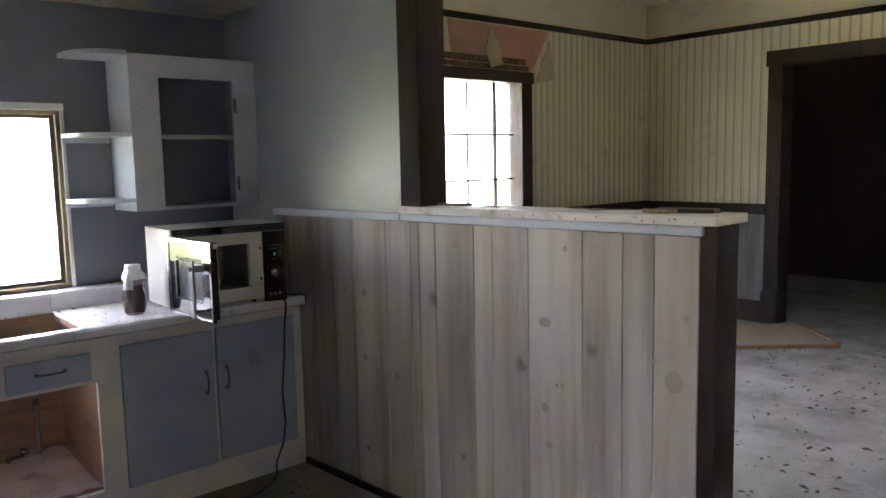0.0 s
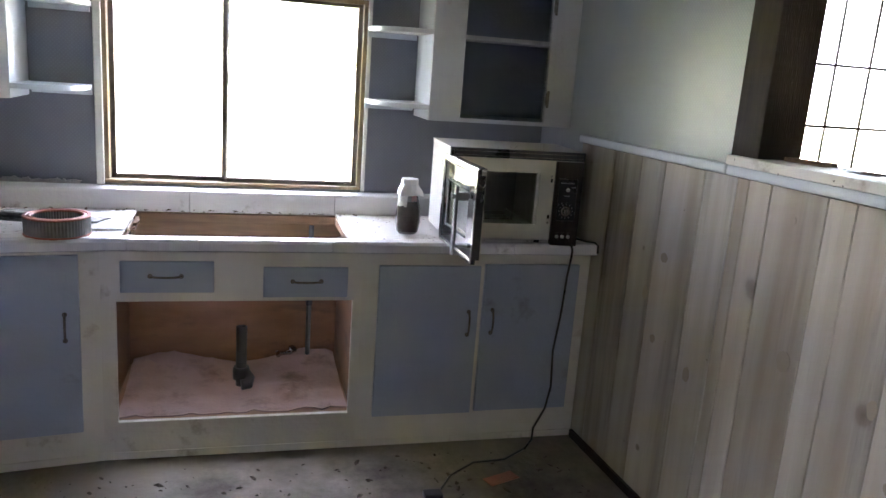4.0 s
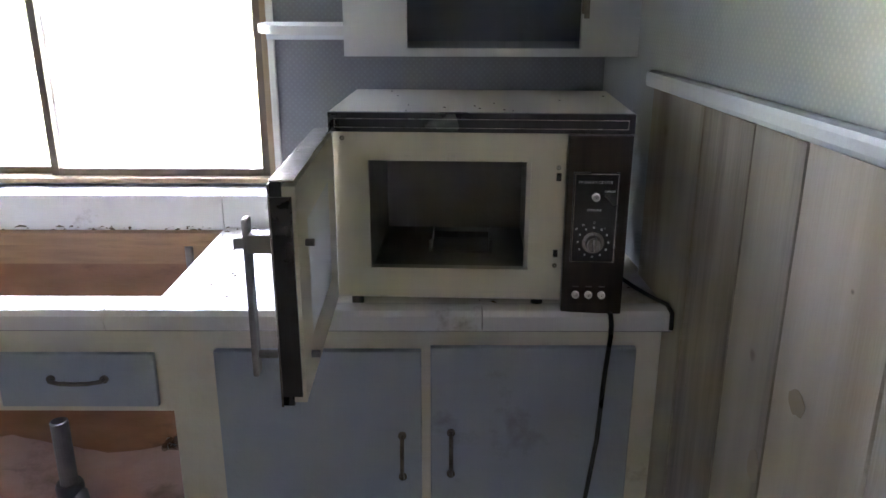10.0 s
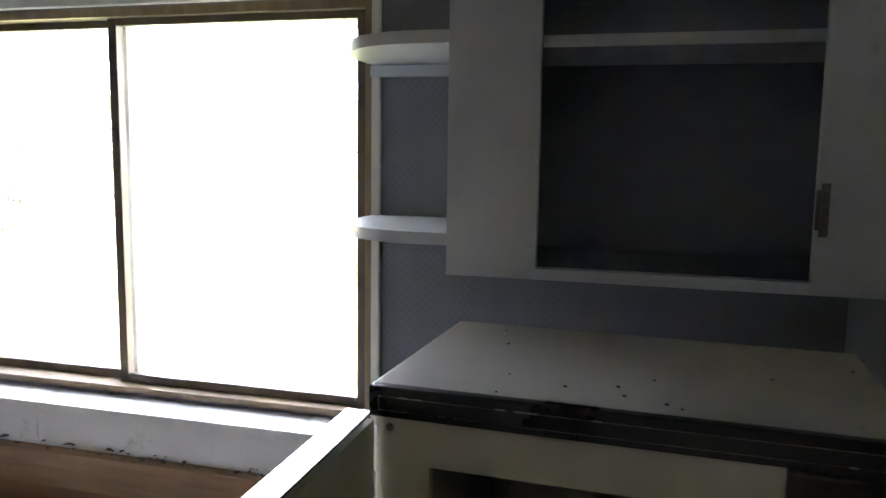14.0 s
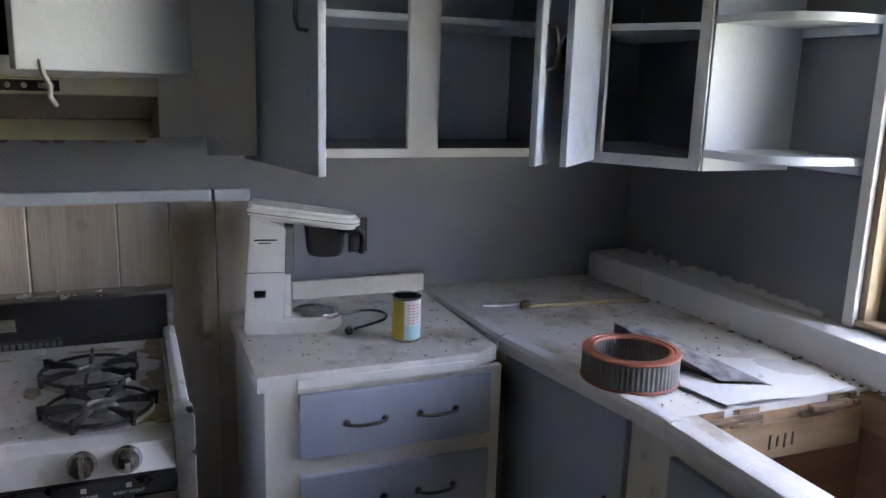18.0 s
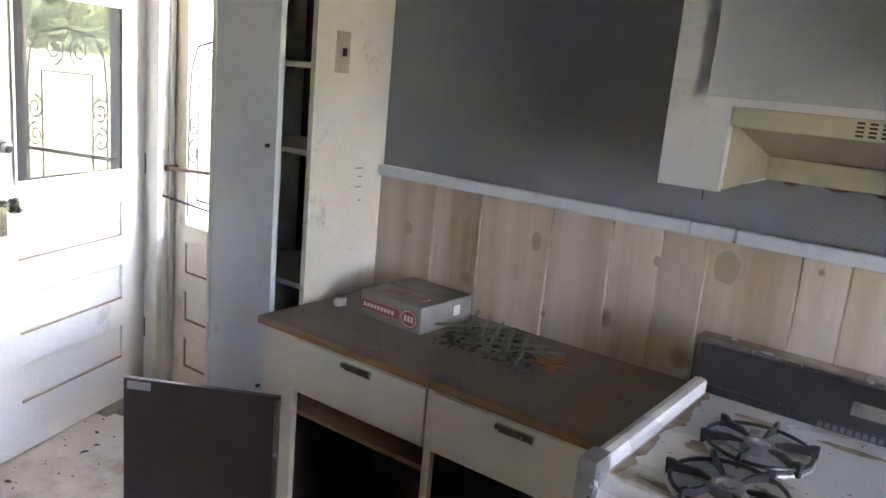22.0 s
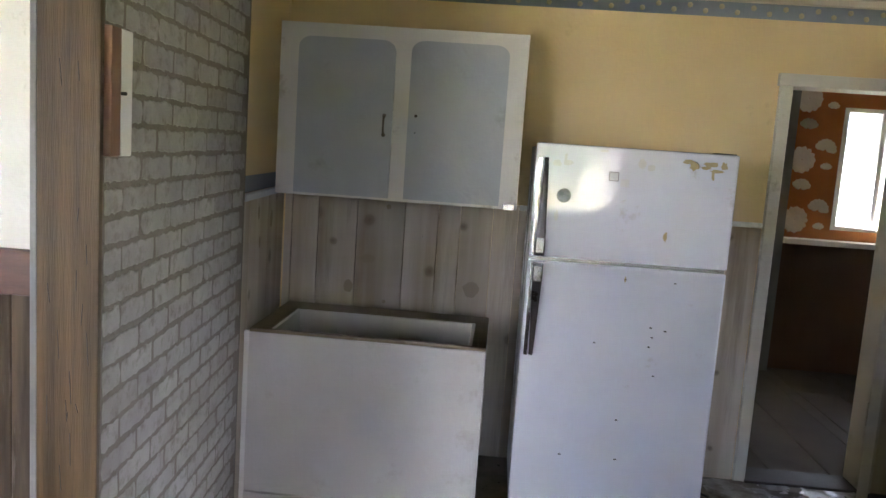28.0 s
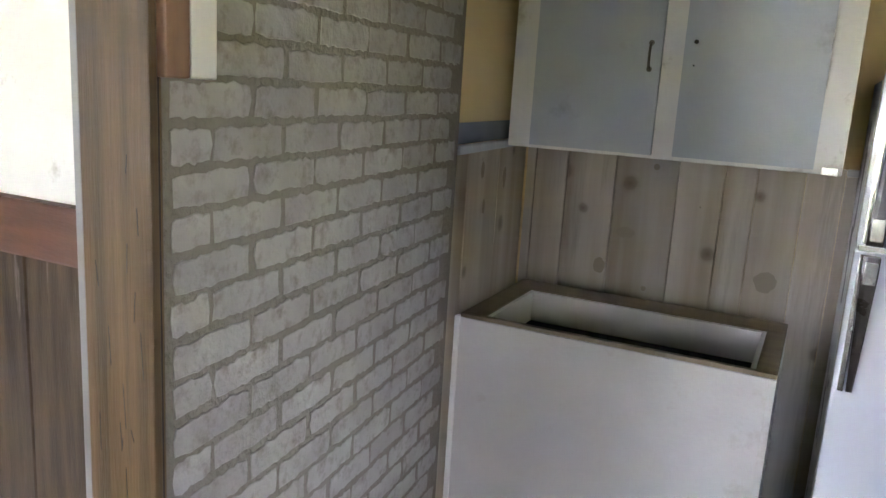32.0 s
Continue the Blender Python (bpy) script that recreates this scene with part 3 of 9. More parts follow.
LWAIN = mat("brown_wainscot", (0.035, 0.024, 0.014), (0.088, 0.062, 0.038), 0.5, scale=6, stretch=(6, 6, 0.5), vary=0.2, dirt=(0.25, 0.22, 0.2), dirt_amount=0.12, dirt_scale=5)
# lighter copy of the wainscot; the sheen on these boards is put into the colour
GWAIN = mat("sheen_grey_wainscot", (0.10, 0.09, 0.078), (0.18, 0.168, 0.152), 0.55, scale=3, stretch=(5, 5, 0.5), vary=0.15, dirt=(0.05, 0.045, 0.04), dirt_amount=0.3, dirt_scale=2)
LWAIN.node_tree.nodes["Principled BSDF"].inputs["Specular IOR Level"].default_value = 0.15
LWS = thing("living_wainscot", pose(0, 0, 0), "board wainscot, its grey sheen painted in, with a dark rail round the living room", "wainscot", kind="structure")
boards(LWS, "x", LWIN[1] + 0.16, LX - 0.004, LY1, -1, 0.2, 1.0, GWAIN, 61)
boards(LWS, "y", -0.765, LY1 - 0.015, LX, -1, 0.2, 1.0, GWAIN, 62)
part("wainscot_rail", B((LWIN[1] + 0.16, LX - 0.028, LY1 - 0.028, LY1, 1.001, 1.10), bevel=0.006), DKWOOD, LWS)
part("wainscot_rail", B((LX - 0.028, LX, -0.765, LY1, 1.001, 1.10), bevel=0.006), DKWOOD, LWS)
part("plinth_block", B((LX - 0.05, LX, -0.90, -0.76, 0.0, 0.30), bevel=0.008), DKWOOD, LWS)
boards(LSOUTH, "x", 0.302, 2.6, LY0, 1, 0, 1.15, LWAIN, 5)
part("wainscot_rail", B((0.302, 2.6, LY0, LY0 + 0.03, 1.15, 1.26), bevel=0.006), mat("red_brown_rail", (0.06, 0.024, 0.012), (0.11, 0.046, 0.022), 0.4, scale=7, stretch=(0.6, 5, 5)), LSOUTH)

# torn wallpaper patch over the living room window
PINK = mat("torn_pink_plaster", (0.32, 0.17, 0.12), (0.40, 0.22, 0.16), 0.8, scale=5)
bm = bmesh.new()
prism(bm, [(2.20, 2.25), (2.14, 2.66), (3.32, 2.66), (3.30, 2.58), (3.10, 2.27)], "y", LY1 - 0.008, LY1 - 0.003)
tagged(link("torn_wall_patch", bm, PINK), "bare pink plaster where striped wallpaper is torn away", kind="structure")
bm = bmesh.new()
prism(bm, [(2.56, 2.62), (2.50, 2.44), (2.56, 2.30), (2.70, 2.34), (2.64, 2.5)], "y", LY1 - 0.07, LY1 - 0.062)
PEEL = mat("peeled_paper_back", (0.42, 0.34, 0.22), rough=0.9)
tagged(link("hanging_wallpaper", bm, PEEL), "curled strip of peeling wallpaper over the window", "wallpaper")
bm = bmesh.new()
prism(bm, [(3.14, 2.2), (3.34, 2.58), (3.40, 2.25)], "y", LY1 - 0.03, LY1 - 0.02)
tagged(link("hanging_wallpaper", bm, PEEL), "torn corner of wallpaper beside the window", "wallpaper")

# ---- the back room ----
fixed("back_room_north", B((-4.6, -3.06, -6.16, -6.05, -0.4, CEIL_Z + 0.3)), WHITE)
BWIN = (-3.92, -3.30, 1.14, 2.09)
fixed("back_room_south", B(*wall_with_holes(-4.6, -2.0, -0.1, CEIL_Z, [BWIN], lambda a, b, c, d: (a, b, -8.56, -8.42, c, d))), BACKROOM)
fixed("back_room_side", B((-2.06, -1.9, -8.5, -6.14, -0.1, CEIL_Z)), YELLOW)
fixed("back_room_west", B((-4.6, -4.5, -8.5, -6.1, -0.1, CEIL_Z)), YELLOW)
fixed("back_room_ceiling", B((-4.6, -1.9, -8.5, -6.14, CEIL_Z, CEIL_Z + 0.1)), CEIL)
fixed("back_room_partition", B((-2.915, -2.06, -8.42, -8.30, -0.1, CEIL_Z)), mat("grey_partition", (0.15, 0.145, 0.135), (0.20, 0.195, 0.18), 0.6, scale=3))
BF = fixed("back_room_floor", B((-4.6, -1.9, -8.5, -6.16, -0.1, -0.02)), mat("dark_gap", (0.03, 0.025, 0.02), rough=0.9))
PLYF = mat("worn_plank_floor", (0.058, 0.045, 0.032), (0.10, 0.08, 0.06), 0.75, scale=3, vary=0.12, dirt=(0.08, 0.06, 0.045), dirt_amount=0.3)
edge = -4.5
for i, w in enumerate((0.30, 0.24, 0.31, 0.28, 0.12, 0.30, 0.10, 0.295, 0.32, 0.19)):
    for y0, y1 in ((-8.4, -7.35 - 0.2 * (i % 3)), (-7.345 - 0.2 * (i % 3), -6.17)):
        part("floor_plank", B((edge + 0.004, edge + w - 0.004, y0, y1, -0.02, -0.008 + 0.002 * (i % 2))), PLYF, BF, smooth=False)
    edge += w
ORANGE = mat("orange_wallpaper", (0.30, 0.095, 0.012), (0.38, 0.13, 0.02), 0.7, scale=4)
fixed("orange_wall", B(*wall_with_holes(-4.5, -2.915, 1.06, CEIL_Z, [BWIN], lambda a, b, c, d: (a, b, -8.42, -8.416, c, d))), ORANGE, "orange flowered wallpaper round the back room window")
bm = bmesh.new()
rnd = random.Random(4)
def bloom(x, z, r, petals, open_from=0.0, open_to=6.283):
    for q in range(petals):
        a = open_from + (open_to - open_from) * (q + 0.5) / petals
        for ring, size in ((0.68, 0.34), (0.36, 0.34)):
            lathe(bm, [(r * size, 0), (r * size * 0.8, 0.002), (0.001, 0.003)], 8, Matrix.Translation((x + r * ring * math.cos(a), -8.416, z + r * ring * math.sin(a))) @ Matrix.Rotation(-a, 4, "Y") @ pose(0, 0, 0, -90) @ Matrix.Diagonal((1, rnd.uniform(0.6, 0.95), 1, 1)))


for k in range(2):
    x = -3.02 - 0.62 * k
    for i in range(3):
        z = 1.20 + 0.47 * i
        if k == 0 or z > 2.15:
            bloom(x, z, 0.105, 13)
            bloom(x - 0.02, z + 0.245, 0.08, 6, 0.4, 2.9)
            bloom(x - 0.17, z + 0.09, 0.085, 8, 0.2, 3.4)
            bloom(x - 0.19, z - 0.06, 0.05, 5, 0.3, 2.9)
tagged(link("wallpaper_flowers", bm, mat("cream_flower_print", (0.60, 0.50, 0.38), rough=0.7)), "cream flowers printed on orange wallpaper", kind="stuff")
fixed("back_ledge", B((-4.5, -2.916, -8.42, -8.26, 1.02, 1.06), bevel=0.005), WHITE)

# ---- windows and doors ----
FRAMEW = mat("amber_window_wood", (0.23, 0.165, 0.095), (0.32, 0.24, 0.15), 0.4, scale=8, stretch=(5, 5, 0.6))
BRONZE = mat("dark_bronze_sash", (0.10, 0.075, 0.055), (0.15, 0.115, 0.085), 0.4, scale=20, bump=0.05)


def pane(parent, x0, x1, y, z0, z1, name="pane"):
    ob = part(name, B((x0, x1, y - 0.002, y + 0.002, z0, z1)), GLASS, parent, "dusty clear glass", smooth=False)
    ob.visible_shadow = False
    return ob


W1 = thing("window_1", pose(0, 0, 0), "two-pane sliding kitchen window in a worn wooden frame", "window", kind="structure")
x0, x1, z0, z1 = WIN
DARKF = mat("dark_outer_frame", (0.03, 0.024, 0.02), (0.05, 0.04, 0.032), 0.7, scale=15)
for a, b in ((x0, x0 + 0.018), (x1 - 0.018, x1)):
    part("reveal", B((a, b, 0.0, 0.068, z0, z1), bevel=0.002), FRAMEW, W1)
    part("outer_frame", B((a - 0.001, b + 0.001, 0.069, 0.094, z0, z1), bevel=0.002), DARKF, W1, "dark weathered outer frame")
part("head", B((x0 + 0.018, x1 - 0.018, 0.0, 0.095, z1 - 0.02, z1), bevel=0.002), FRAMEW, W1)
part("sill", B((x0, x1, -0.012, 0.12, z0 - 0.001, z0 + 0.014), bevel=0.003), FRAMEW, W1)
part("casing", B((x0 - 0.032, x0, -0.018, 0.0, z0 - 0.01, z1 + 0.02), bevel=0.004), WHITE, W1)
part("casing", B((x1, x1 + 0.018, -0.014, 0.0, z0 - 0.01, z1 + 0.02), bevel=0.004), WHITE, W1)
part("head_casing", B((x0 - 0.032, x1 + 0.018, -0.02, 0.0, z1 + 0.001, z1 + 0.035), bevel=0.004), WHITE, W1)
for k, (a, b, y) in enumerate(((x0 + 0.02, -1.485, 0.055), (-1.515, x1 - 0.02, 0.03))):
    s = part("sash", B((a, a + 0.022, y - 0.012, y + 0.012, z0 + 0.014, z1 - 0.02), (b - 0.022, b, y - 0.012, y + 0.012, z0 + 0.014, z1 - 0.02),
                       (a + 0.022, b - 0.022, y - 0.012, y + 0.012, z0 + 0.014, z0 + 0.034), (a + 0.022, b - 0.022, y - 0.012, y + 0.012, z1 - 0.036, z1 - 0.02), bevel=0.002), BRONZE, W1)
    pane(s, a + 0.02, b - 0.02, y, z0 + 0.03, z1 - 0.034)

W2 = thing("window_2", pose(0, 0, 0), "tall living room window with wired lights and dark trim", "window", kind="structure")
x0, x1, z0, z1 = LWIN
part("jamb", B((x0 - 0.13, x0 + 0.004, LY1 - 0.04, LY1 + 0.12, z0, z1), bevel=0.005), DKWOOD, W2)
part("jamb", B((x1 - 0.004, x1 + 0.13, LY1 - 0.04, LY1 + 0.12, z0, z1), bevel=0.005), DKWOOD, W2)
part("head", B((x0 - 0.15, x1 + 0.14, LY1 - 0.05, LY1 + 0.12, z1 - 0.004, z1 + 0.09), bevel=0.005), DKWOOD, W2)
part("lath", B((x0 - 0.12, x1 + 0.10, LY1 - 0.03, LY1 - 0.008, z1 + 0.10, z1 + 0.14), bevel=0.003), BROWN, W2)
part("lath", B((x0 - 0.10, x1 + 0.06, LY1 - 0.03, LY1 - 0.008, z1 + 0.15, z1 + 0.20), bevel=0.003), BROWN, W2)
part("window_sill", B((x0 - 0.15, x1 + 0.15, LY1 - 0.06, LY1 + 0.12, z0 - 0.05, z0 + 0.004), bevel=0.005), DKWOOD, W2)
part("stile", B((x1 - 0.24, x1 - 0.215, LY1 + 0.06, LY1 + 0.09, z0, z1)), DKWOOD, W2)
for z in (1.01, 1.385, 1.765):
    part("muntin", B((x0, x1, LY1 + 0.065, LY1 + 0.08, z - 0.009, z + 0.009)), DKWOOD, W2)
for x in (1.44, 1.68, 1.92, 2.15, 2.41):
    part("muntin", B((x - 0.0075, x + 0.0075, LY1 + 0.066, LY1 + 0.079, z0, z1)), DKWOOD, W2)
pane(W2, x0, x1, LY1 + 0.10, z0, z1)

W3 = thing("window_3", pose(0, 0, 0), "white-framed back room window above a ledge", "window", kind="structure")
x0, x1, z0, z1 = BWIN
part("window_frame", B((x0, x1, -8.5, -8.41, z1 - 0.03, z1), (x0, x1, -8.5, -8.41, z0, z0 + 0.03), (x0, x0 + 0.03, -8.5, -8.41, z0 + 0.03, z1 - 0.03), (x1 - 0.035, x1, -8.5, -8.41, z0 + 0.03, z1 - 0.03)), WHITE, W3)
part("stile", B((-3.64, -3.60, -8.48, -8.44, z0 + 0.03, z1 - 0.03)), WHITE, W3)
pane(W3, x0 + 0.03, x1 - 0.035, -8.47, z0 + 0.03, z1 - 0.03).data.materials[0] = FROST

# casing of the doorway to the back room
PC = thing("door_casing", pose(0, 0, 0), "chipped cream casing of the back room doorway", "door casing", kind="structure")
part("jamb", B((-2.044, -1.985, -6.15, -5.975, 0, 1.97), bevel=0.005), CREAM, PC)
part("jamb", B((-2.66, -2.596, -6.15, -5.975, 0, 1.97), bevel=0.005), CREAM, PC)
part("head", B((-2.68, -1.975, -6.15, -5.972, 1.971, 2.03), bevel=0.005), CREAM, PC)
part("threshold", B((-2.60, -2.04, -6.15, -5.96, 0.0, 0.014), bevel=0.004), DKBROWN, PC)
# the back room's own door, standing open into the kitchen
D3 = thing("door_3", pose(-2.625, -5.995, 0.01, 0, 0, math.degrees(math.atan2(0.44, 0.213))), "chipped cream plank door standing open at the back room", "door", kind="structure")
part("leaf", B((0.0, 0.495, -0.016, 0.016, 0, 1.95), bevel=0.003), CREAM, D3)
part("edge_lining", B((0.496, 0.506, -0.022, 0.022, 0, 1.955), bevel=0.002), CREAM, D3, "chipped cream edge")
for z in (0.35, 1.0, 1.62):
    part("ledge_board", B((0.04, 0.46, -0.026, -0.016, z, z + 0.11), bevel=0.002), CREAM, D3)
for z in (1.30, 1.05):
    bm = bmesh.new()
    lathe(bm, [(0.001, 0.006), (0.010, 0.005), (0.013, 0.0)], 14, pose(0.506, 0, z, 0, 90))
    part("catch", bm, IRON, D3, "small dark iron catch")
# frame of the outside door
OC = thing("door_frame", pose(0, 0, 0), "white-painted frame of the outside door", "door frame", kind="structure")
part("jamb", B((-3.07, -2.875, -4.93, -4.816, 0, 2.035), bevel=0.005), WHITE, OC)
part("stop", B((-2.948, -2.925, -4.8155, -4.80, 0, 2.03), bevel=0.004), WHITE, OC, "narrow door stop")
part("hinge_bead", B((-2.893, -2.868, -4.8155, -4.806, 0, 2.03), bevel=0.003), CREAM, OC, "grimy beaded edge")
# north board and jamb: their backlit shade is put into the dark colour
part("inner_panel", B((-2.905, -2.888, -4.256, -4.0, 0, 2.035), bevel=0.003), DKWOOD, OC, "board beside the screen door, its backlit shade painted dark")
part("jamb", B((-3.07, -2.889, -4.256, -4.234, 0, 2.035), bevel=0.003), DKWOOD, OC)
part("head", B((-3.07, -2.875, -4.95, -4.0, 2.036, 2.10), bevel=0.005), WHITE, OC)
part("threshold", B((-3.08, -2.88, -4.815, -4.257, 0.0, 0.02), bevel=0.005), RAWWOOD, OC)


def rail_frame(w, h, t, holes):
    """A slab of width w and height h along x, with holes (x0, x1, z0, z1) through it."""
    return B(*wall_with_holes(0, w, 0, h, holes, lambda a, b, c, d: (a, b, 0, t, c, d)))


LEDGE = mat("brown_ledge_dirt", (0.20, 0.14, 0.08), (0.32, 0.25, 0.17), 0.8, scale=20)


def sunk_panel(parent, x0, x1, z0, z1, t, material, name="panel"):
    """A panel set back in its hole, with a raised middle."""
    p = part(name, B((x0, x1, t * 0.34, t * 0.66, z0, z1)), material, parent)
    part("dirty_ledge", B((x0, x1, 0.001, t * 0.34, z0, z0 + 0.006), bevel=0.001), LEDGE, p, "brown dirt on the panel ledge")
    part("moulding", B((x0, x1, 0.002, t * 0.34, z1 - 0.008, z1), bevel=0.002), material, p)
    return p


DOORW = mat("worn_white_door_paint", (0.70, 0.69, 0.65), (0.76, 0.75, 0.71), 0.35, scale=3, dirt=(0.42, 0.36, 0.27), dirt_amount=0.13, dirt_scale=4)
MIRROR = bpy.data.materials.new("dark_backed_glass")
MIRROR.use_nodes = True
q = MIRROR.node_tree.nodes["Principled BSDF"]
q.inputs["Base Color"].default_value, q.inputs["Roughness"].default_value = (0.055, 0.055, 0.055, 1), 0.015
q.inputs["Specular IOR Level"].default_value, q.inputs["IOR"].default_value = 0.5, 1.5
D1 = thing("door_1", pose(-2.084, -4.614, 0.012, 0, 0, 180 + math.degrees(math.atan2(0.3539, 0.9353))), "open white panelled door with a glass light, paint worn and dirty", "door", kind="structure")
DW, DH, DTH = 0.845, 2.02, 0.038
holes = [(0.14, 0.70, 1.03, 1.68), (0.14, 0.70, 1.80, 1.955), (0.14, 0.70, 0.745, 0.90), (0.14, 0.70, 0.465, 0.625), (0.14, 0.70, 0.195, 0.35)]
part("leaf", rail_frame(DW, DH, DTH, holes), DOORW, D1, smooth=False)
for h in holes[1:]:
    sunk_panel(D1, *h, DTH, DOORW)
part("pane", B((-0.279, 0.279, -0.004, 0.004, -0.324, 0.324)), MIRROR, D1, "dusty glass with dark backing", smooth=False).matrix_basis = pose(0.42, 0.019, 1.355, 0, 0, -2.4)
for a in ((0.135, 0.705, 1.022, 1.034), (0.135, 0.705, 1.676, 1.688), (0.132, 0.144, 1.03, 1.68), (0.696, 0.708, 1.03, 1.68)):
    part("glazing_bead", B((a[0], a[1], -0.006, 0.004, a[2], a[3]), bevel=0.003), DOORW, D1)
lk = part("lock_plate", B((0.050, 0.094, -0.004, 0.0, 0.85, 1.02), bevel=0.0015), CHROME, D1, "tarnished metal lock plate")
bm = bmesh.new()
lathe(bm, [(0.001, 0), (0.012, 0), (0.012, 0.03), (0.027, 0.04), (0.03, 0.055), (0.022, 0.07), (0.001, 0.073)], 20, pose(0.078, -0.004, 0.965, 90))
part("knob", bm, CHROME, lk, "dull metal door knob")
bm = bmesh.new()
lathe(bm, [(0.001, 0), (0.026, 0), (0.026, 0.018), (0.02, 0.03), (0.001, 0.032)], 20, pose(0.080, 0.0, 1.165, 90))
cyl(bm, (0.065, -0.03, 1.165), (0.06, -0.055, 1.16), 0.014)
part("deadbolt", bm, CHROME, D1, "round metal deadbolt")
bm = bmesh.new()
rnd = random.Random(8)
for i in range(34):
    z, a = rnd.uniform(0.03, 1.95), rnd.uniform(0.001, 0.02)
    box(bm, -0.001, 0.0, a, min(0.037, a + rnd.uniform(0.004, 0.016)), z, z + rnd.uniform(0.006, 0.06) * rnd.random())
part("worn_edge", bm, DKWOOD, D1, "bare dark chips along the door edge", smooth=False)
for z in (0.25, 1.0, 1.8):
    bm = bmesh.new()
    cyl(bm, (DW + 0.002, -0.006, z), (DW + 0.002, -0.006, z + 0.09), 0.007, seg=10)
    part("hinge", bm, CHROME, D1)


def scroll(cx, cz, r, turns, flip=1, start=0.0):
    pts = []
    n = int(18 * turns)
    for i in range(n + 1):
        a = start + flip * 2 * math.pi * turns * i / n
        rr = r * (1 - 0.8 * i / n)
        pts.append((cx + rr * math.cos(a), 0, cz + rr * math.sin(a)))
    return pts


def squeeze(bm):
    """Fits ironwork drawn for a wide door into this narrow one."""
    for v in bm.verts:
        v.co.x = 0.09 + (v.co.x - 0.10) * 0.635


# outside screen door: local x runs along the wall to the north
D2 = thing("door_2", pose(-2.955, -4.815, 0.03, 0, 0, 90), "old white screen door with wrought iron scrolls, standing shut", "screen door", kind="structure")
SW, SH = 0.555, 1.99
SCREENP = mat("yellowed_door_paint", (0.60, 0.55, 0.44), (0.66, 0.61, 0.50), 0.5, scale=4, dirt=(0.3, 0.24, 0.15), dirt_amount=0.15, dirt_scale=5)
sh = [(0.09, 0.465, 0.78, 1.90), (0.09, 0.465, 0.56, 0.70), (0.09, 0.465, 0.34, 0.48), (0.09, 0.465, 0.12, 0.26)]
part("leaf", rail_frame(SW, SH, 0.03, sh), SCREENP, D2, smooth=False)
for h in sh[1:]:
    sunk_panel(D2, *h, 0.03, SCREENP)
bm = bmesh.new()
for cz in (1.10, 1.22):
    tube(bm, scroll(0.17, cz, 0.055, 1.6, 1 if cz < 1.15 else -1, 1.57), 0.0045, 6)
    tube(bm, scroll(0.62, cz, 0.055, 1.6, -1 if cz < 1.15 else 1, 1.57), 0.0045, 6)
for s, x in ((1, 0.31), (-1, 0.48)):
    tube(bm, scroll(x, 1.48, 0.07, 1.7, s, -1.57), 0.0045, 6)
tube(bm, [(0.12, 0, 0.82), (0.12, 0, 1.3), (0.14, 0, 1.45), (0.2, 0, 1.54), (0.395, 0, 1.57), (0.59, 0, 1.54), (0.65, 0, 1.45), (0.67, 0, 1.3), (0.67, 0, 0.82)], 0.006, 6)
squeeze(bm)
part("scrollwork", bm, IRON, D2, "black wrought iron scrolls")
bm = bmesh.new()
tube(bm, [(0.22, 0, 0.9), (0.22, 0, 1.38), (0.57, 0, 1.38), (0.57, 0, 0.9), (0.22, 0, 0.9)], 0.006, 6)
squeeze(bm)
part("inner_frame", bm, IRON, D2)
bm = bmesh.new()
for q in ((0.395, 1.74),):
    tube(bm, [(q[0] - 0.09, 0.01, q[1]), (q[0], 0.01, q[1] + 0.13), (q[0] + 0.09, 0.01, q[1]), (q[0], 0.01, q[1] - 0.13), (q[0] - 0.09, 0.01, q[1])], 0.008, 6)
squeeze(bm)
part("diamond", bm, SCREENP, D2, "painted diamond ornament")
for a, b, z0, z1 in ((0.02, 0.50, 1.02, 1.048),):
    bm = bmesh.new()
    cyl(bm, (a, -0.04, z0), (b, -0.04, z1), 0.009, seg=10)
    cyl(bm, (a, -0.055, z0), (a, 0.0, z0), 0.014, seg=10)
    cyl(bm, (b, -0.055, z1), (b, 0.0, z1), 0.014, seg=10)
    part("push_bar", bm, mat("rusty_bar", (0.14, 0.075, 0.045), (0.2, 0.11, 0.07), 0.6, scale=20), D2)
bm = bmesh.new()
tube(bm, [(-0.075, -0.075, 0.905), (0.02, -0.05, 0.895), (0.36, -0.035, 0.874), (0.48, -0.005, 0.868)], 0.006, 8)
part("closer_rod", bm, IRON, D2)
# ---- north wall: base cabinets, worktop, upper cabinet ----
def bail(parent, x, y, z, length, out, material, upright=False, name="handle"):
    """A bowed pull handle on a face that looks toward -y, in the parent's coordinates."""
    bm = bmesh.new()
    h = length / 2
    pts = [(-h, 0, 0), (-h * 0.95, -out * 0.6, 0), (-h * 0.55, -out, 0), (0, -out * 1.1, 0), (h * 0.55, -out, 0), (h * 0.95, -out * 0.6, 0), (h, 0, 0)]
    tube(bm, pts, 0.0045, 8)
    for s in (-h, h):
        cyl(bm, (s, 0.001, 0), (s, -0.004, 0), 0.009, seg=12)
    m = Matrix.Translation((x, y, z)) @ (pose(0, 0, 0, 0, 90, 0) if upright else Matrix())
    bmesh.ops.transform(bm, matrix=m, verts=bm.verts)
    return part(name, bm, material, parent, "tarnished metal pull handle")


